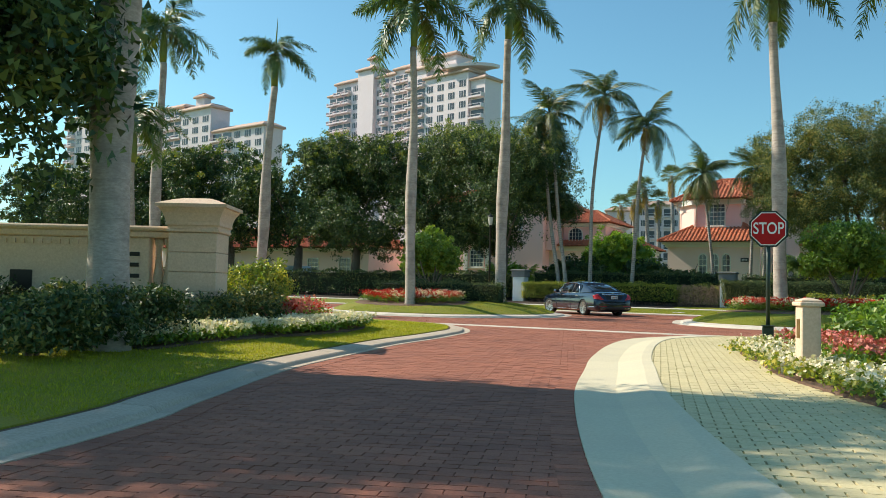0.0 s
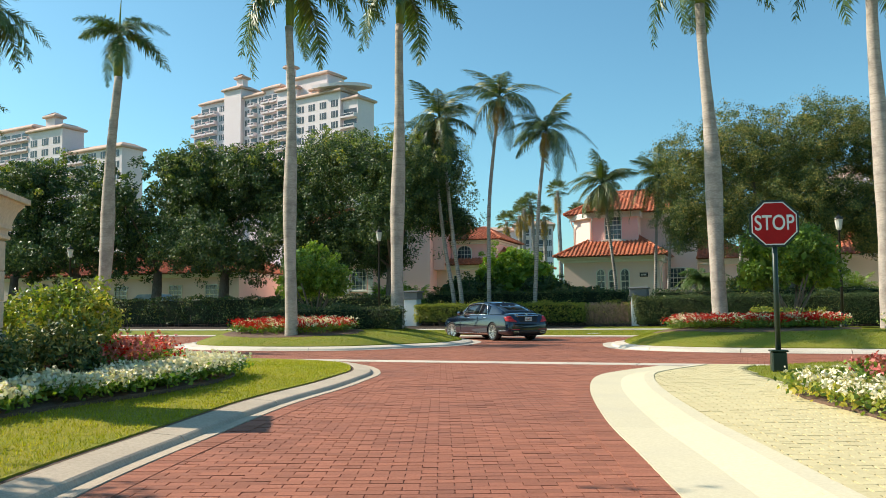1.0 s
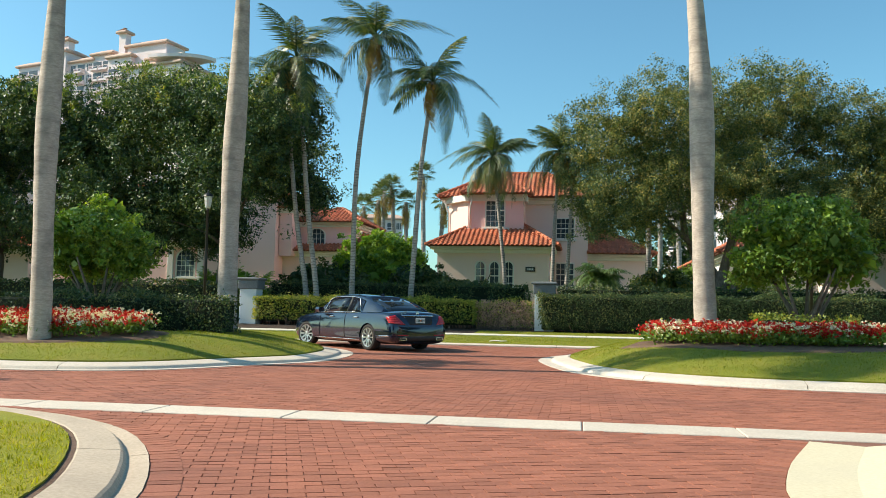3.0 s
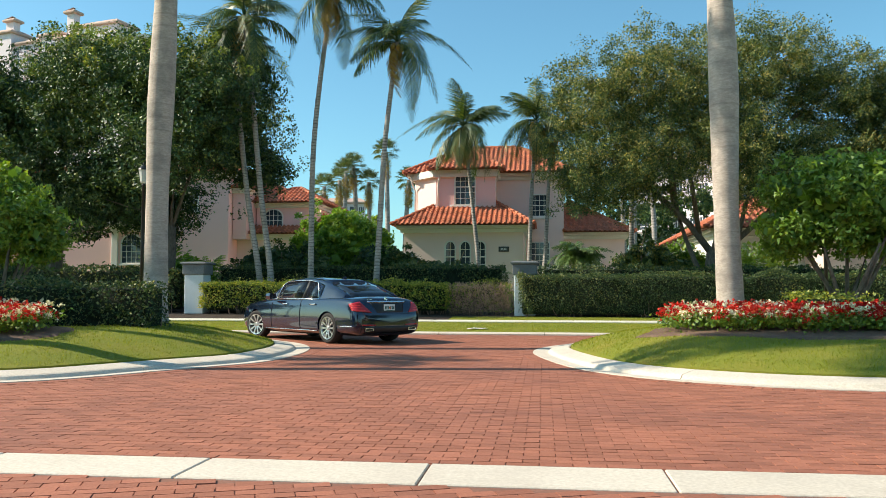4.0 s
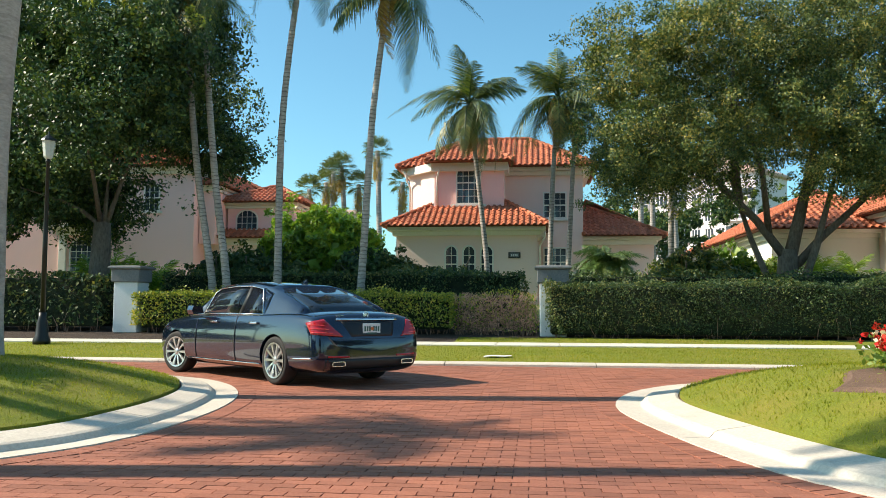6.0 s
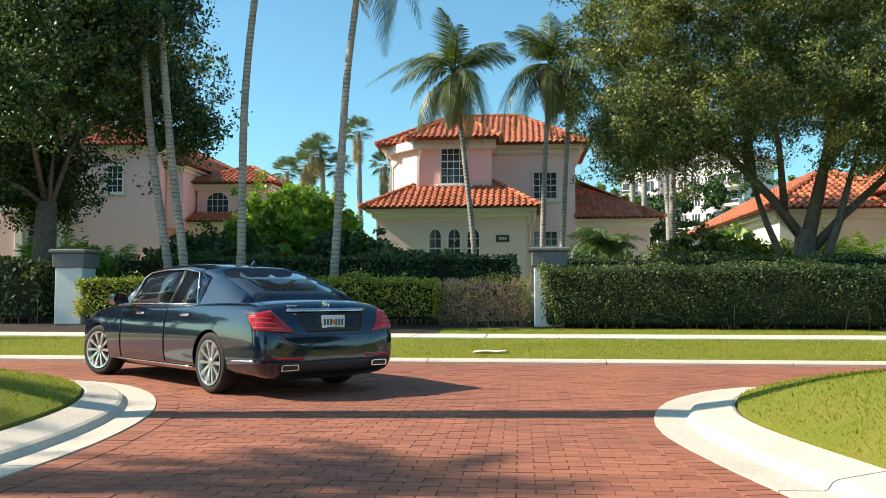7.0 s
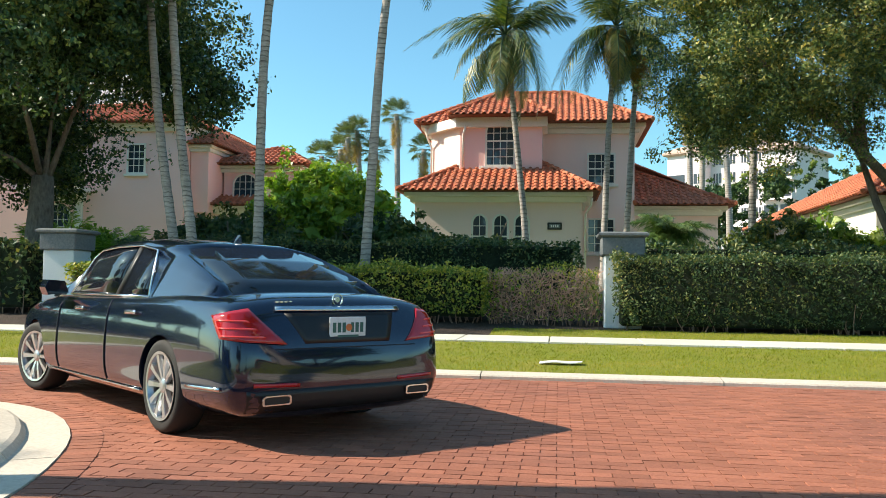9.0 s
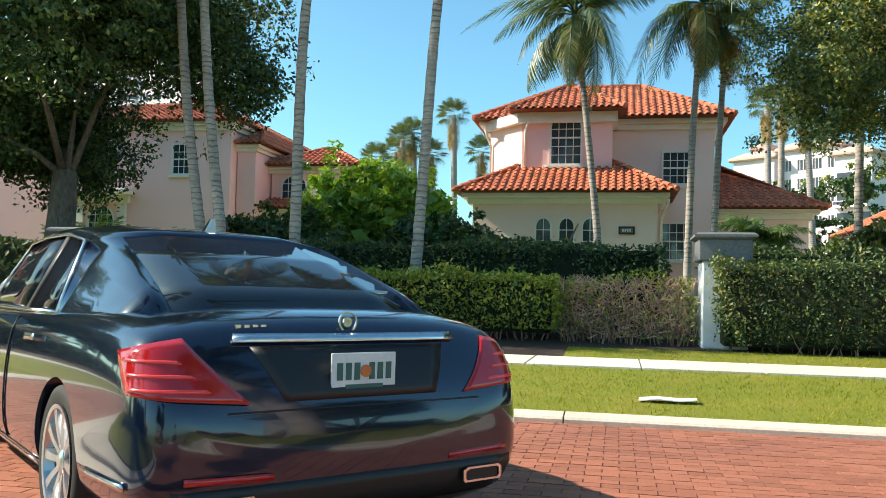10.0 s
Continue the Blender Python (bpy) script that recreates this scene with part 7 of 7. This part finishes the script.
flower_bed([tuple(p) for p in redge[2:-6] + rn[2:-6] * 0.8] + [tuple(p) for p in (redge[2:-6] + rn[2:-6] * 1.7)[::-1]], lambda x, y: 0.16, [(pink_petal, "pink_bloom", lambda x, y, w: w < 0.7)], 0.24, 207, "bed of dark pink flowers behind a cream border", 34)


def bush(x, y, z, rx, ry, rz, leaf, seed, label, clumps=110, per=34, size=0.10):
    ob = thing("bush", label, "bush", (x, y, z))
    st = Shape()
    r = random.Random(seed)
    for k in range(7):
        a = k * 0.9
        st.tube([(0.05 * math.cos(a), 0.05 * math.sin(a), -0.05), (rx * 0.5 * math.cos(a), ry * 0.5 * math.sin(a), rz * r.uniform(0.8, 1.3))], [0.02, 0.008], 5)
    part("woody_base", st, twig, ob)
    p, d = crown_points([(0, 0, rz * 0.75, rx, ry, rz * 0.8), (rx * 0.3, ry * 0.2, rz * 1.1, rx * 0.55, ry * 0.55, rz * 0.6)], clumps, per, 0.2, seed, 0.35)
    p[:, 2] = np.abs(p[:, 2])
    part("leaves", leaf_mesh("leaves", p, size, leaf, seed, 0.35, 0.5, d * 0.5, 0.3, corners=3), leaf, ob)
    return ob


bush(-11.7, 13.4, 0.25, 0.85, 0.9, 0.76, hedge_leaf, 301, "yellow-green variegated bush beside the stone pier", 190, 60, 0.085)
bush(-10.7, 11.2, 0.25, 0.6, 0.7, 0.40, dark_hedge_leaf, 302, "low green shrub before the stone pier", 190, 44, 0.075)
bush(-11.1, 12.6, 0.25, 0.6, 0.7, 0.42, dark_hedge_leaf, 303, "low green shrub before the stone pier", 190, 44, 0.075)
bush(-12.6, 14.0, 0.25, 0.6, 0.9, 0.40, dark_hedge_leaf, 304, "low green shrub behind white flowers", 190, 44, 0.075)
for i, (x, y) in enumerate(((-10.9, 9.6), (-11.9, 9.2), (-12.9, 9.6), (-14.0, 9.0), (-9.9, 8.7), (-13.2, 11.0), (-9.3, 7.4), (-10.6, 8.0), (-9.0, 6.5))):
    bush(x, y, 0.24, 0.85, 0.8, 0.46, dark_hedge_leaf, 310 + i, "dark green shrub along the entrance wall", 150, 38, 0.082)
for i, (x, y) in enumerate(((0.3, 14.0), (0.9, 12.4), (1.6, 10.6), (-0.1, 15.8), (1.9, 12.6), (1.6, 14.6))):
    bush(x, y, 0.28, 1.0, 1.0, 0.46, bright_leaf, 320 + i, "broad-leaved green shrub in the flower bed", 150, 44, 0.12)
# shade tree and low palm over the entrance wall
shade = [(0, 0, 5.2, 2.3, 2.2, 1.8), (1.0, 0.6, 3.5, 1.3, 1.3, 1.2), (-1.5, 0.4, 3.9, 1.6, 1.6, 1.5), (0.4, 0.6, 6.8, 1.8, 1.8, 1.3), (-0.4, -1.2, 3.6, 1.4, 1.3, 1.3), (1.2, 0.9, 5.4, 1.3, 1.2, 1.4)]
tree("shade_tree", -10.4, 6.2, 0.3, ([(0, 0, -0.2), (0.05, 0, 1.6), (0.1, 0, 3.6)], [0.26, 0.2, 0.17]), auto_limbs((0.1, 0, 3.2), shade, 0.12, 5), shade, ficus_leaf, 620, 44, 0.15, 401,
     "dark leafy shade tree over the entrance wall", core=0.2)
# this one stays out of view, added to throw shade on lawn and road
tree("shade_tree", -15.2, 3.2, 0.3, ([(0, 0, -0.2), (0.05, 0, 1.6), (0.1, 0, 3.6)], [0.26, 0.2, 0.17]), auto_limbs((0.1, 0, 3.2), shade, 0.12, 6), [tuple(q * 1.35 for q in b) for b in shade], ficus_leaf, 520, 40, 0.20, 402,
     "unseen tree added to shade the entrance road", core=0.2)

# ---------------------------------------------------------------- grass blades
for nm, v, f, keep, per, sd in (("grass", lv, lf, (-12.5, 4, -4, 20.5), 1700, 1), ("grass", ilv, ilf, (-19, 26, -11, 37.5), 1050, 2), ("grass", irv, irf, (-8, 27, 0.5, 37.5), 1050, 3),
                                ("grass", vv, vf, (-21, 40, -2, 43.5), 1000, 4), ("grass", hv, hf, (-11, 44.9, -1, 46.6), 900, 5), ("grass", rv, rf, (-3.4, 8, 1, 22.5), 800, 6)):
    tagged(new(nm, grass_mesh(nm, np.asarray(v), f, keep, per, sd, mat=blade_dry if sd == 1 else blade)), "short mown green grass blades on the lawn", "grass", "", "stuff")

# ---------------------------------------------------------------- pavers
def paver_shape(w, d, gap=0.003, top=0.0, cham=0.0025, end_gap=0.003):
    a, b = w / 2 - end_gap / 2, d / 2 - gap / 2
    v = [(x, y, top) for x, y in ((-a + cham, -b + cham), (a - cham, -b + cham), (a - cham, b - cham), (-a + cham, b - cham))]
    v += [(x, y, top - 0.03) for x, y in ((-a, -b), (a, -b), (a, b), (-a, b))]
    f = [(0, 1, 2, 3)] + [(4 + i, 4 + (i + 1) % 4, (i + 1) % 4, i) for i in range(4)]
    return np.array(v), np.array(f)


def lay_pavers(parent, centres, angle, w, d, mat, single_mat, singles, name, z, seed, end_gap=0.003):
    """Pavers at the given places; those inside the rectangle singles are objects of their own."""
    r = np.random.RandomState(seed)
    v, f = paver_shape(w, d, 0.001 if end_gap > 0.01 else 0.003, cham=0.0007 if end_gap > 0.01 else 0.0025, end_gap=end_gap)
    c = np.asarray(centres)
    zz = z + r.normal(size=len(c)) * 0.0010
    tilt = r.normal(size=(len(c), 2)) * 0.0022
    own = (c[:, 0] > singles[0]) & (c[:, 0] < singles[2]) & (c[:, 1] > singles[1]) & (c[:, 1] < singles[3])
    me = mesh_np(name, v, f, single_mat)
    for (x, y), q, t in list(zip(c[own], zz[own], tilt[own]))[:300]:
        part(name, me, single_mat, parent, at=pose(x, y, q, math.degrees(t[0]), math.degrees(t[1]), math.degrees(angle)))
    idx = np.concatenate([np.where(~own)[0], np.where(own)[0][300:]])
    ca, sa = math.cos(angle), math.sin(angle)
    lx, ly = v[:, 0] * ca - v[:, 1] * sa, v[:, 0] * sa + v[:, 1] * ca
    n = len(idx)
    vs = np.empty((n, len(v), 3))
    vs[:, :, 0] = c[idx, 0][:, None] + lx
    vs[:, :, 1] = c[idx, 1][:, None] + ly
    vs[:, :, 2] = zz[idx][:, None] + v[:, 2] + tilt[idx, :1] * lx + tilt[idx, 1:] * ly
    fs = (f[None] + (np.arange(n) * len(v))[:, None, None]).reshape(-1, 4)
    ob = part(name + "s", mesh_np(name + "s", vs.reshape(-1, 3), fs, mat), mat, parent)
    tagged(ob, kind="stuff")
    return ob


def running_bond(x0, y0, x1, y1, w, d, angle=0.0, pivot=(0, 0)):
    xs, ys = np.arange(x0, x1, w), np.arange(y0, y1, d)
    gx, gy = np.meshgrid(xs, ys)
    gx = gx + (np.arange(len(ys)) % 2)[:, None] * w / 2
    p = np.stack([gx.ravel(), gy.ravel()], 1)
    ca, sa = math.cos(angle), math.sin(angle)
    p = p - np.array(pivot)
    return np.stack([p[:, 0] * ca - p[:, 1] * sa, p[:, 0] * sa + p[:, 1] * ca], 1) + np.array(pivot)


lawn_poly = np.vstack([left_line + inward(left_line, 1) * 0.0, [(-75, 22), (-75, -10)]])
apron_all = np.vstack([ap_l, [(-4.6, 22.06), (8, 22.06), (8, -6)]])


def on_road(p):
    """Red brick: the streets less the lawns, islands, apron and band."""
    k = ~inside(p, lawn_poly) & ~inside(p, isle_l) & ~inside(p, np.vstack([isle_r, [(45, 27.1), (45, 37.1)]])) & ~inside(p, isle_f)
    k &= ~((p[:, 1] > 22.03) & (p[:, 1] < 22.73) & (p[:, 0] > -14.3)) & ~inside(p, apron_all) & (p[:, 1] < FAR_KERB - 0.03)
    k &= ~((p[:, 0] > -4.75) & (p[:, 1] < 22.05) & (p[:, 1] > 20.5))
    return k


street = running_bond(-34, 22.1, 8, 40, 0.22, 0.11)
street = street[on_road(street) & (street[:, 1] > 22.7)]
lay_pavers(road_bed, street, 0.0, 0.22, 0.11, brick_red, brick_piece, (-10.2, 24.0, -7.6, 26.8), "brick", 0.0, 11)
entry = running_bond(-16, -8, 8, 30, 0.22, 0.11, radians(20), (-6, 12))
entry = entry[on_road(entry) & (entry[:, 1] < 22.05) & (entry[:, 1] > -4.0)]
lay_pavers(road_bed, entry, radians(20), 0.22, 0.11, brick_red, brick_piece, (50, 50, 51, 51), "brick", 0.0, 12)
cream = running_bond(-10, 0, 8, 30, 0.21, 0.105, radians(14), (-3, 15))
cream = cream[inside(cream, np.vstack([ap_l + gn * 0.85, (ap_r + inward(ap_r, -1) * 0.05)[::-1]])) & (cream[:, 1] > 2)]
lay_pavers(apron, cream, radians(14), 0.21, 0.105, cream_paver, cream_piece, (-3.9, 14.5, -1.6, 18.0), "paver", 0.056, 13, 0.015)


def edge_course(lines, keep, mat):
    """A course of bricks set on end along the kerbs."""
    v, f = paver_shape(0.11, 0.22)
    r = np.random.RandomState(14)
    vs = []
    for line, out in lines:
        d = np.linalg.norm(np.diff(line, axis=0), axis=1)
        s = np.concatenate([[0], np.cumsum(d)])
        at = np.arange(0.05, s[-1], 0.1115)
        px_, py_ = np.interp(at, s, line[:, 0] + out[:, 0] * 0.112), np.interp(at, s, line[:, 1] + out[:, 1] * 0.112)
        ox, oy = np.interp(at, s, out[:, 0]), np.interp(at, s, out[:, 1])
        ok = (px_ > keep[0]) & (px_ < keep[1]) & (py_ > -4) & (py_ < 38)
        for a, b, nx, ny in zip(px_[ok], py_[ok], ox[ok], oy[ok]):
            q = np.empty_like(v)
            q[:, 0], q[:, 1] = a + v[:, 0] * ny + v[:, 1] * nx, b - v[:, 0] * nx + v[:, 1] * ny
            q[:, 2] = v[:, 2] + 0.0045 + r.normal() * 0.0008
            vs.append(q)
    n = len(vs)
    fs = (f[None] + (np.arange(n) * len(v))[:, None, None]).reshape(-1, 4)
    tagged(part("edge_brick", mesh_np("edge_brick", np.vstack(vs), fs, mat), mat, road_bed), kind="stuff")


close = lambda a: np.vstack([a, a[:1]])
edge_course([(left_line, -inward(left_line, 1)), (close(isle_l), -close(inward(isle_l, 1, True))), (isle_r, -inward(isle_r, 1)), (ap_l, -gn)], (-26, 3), brick_red)
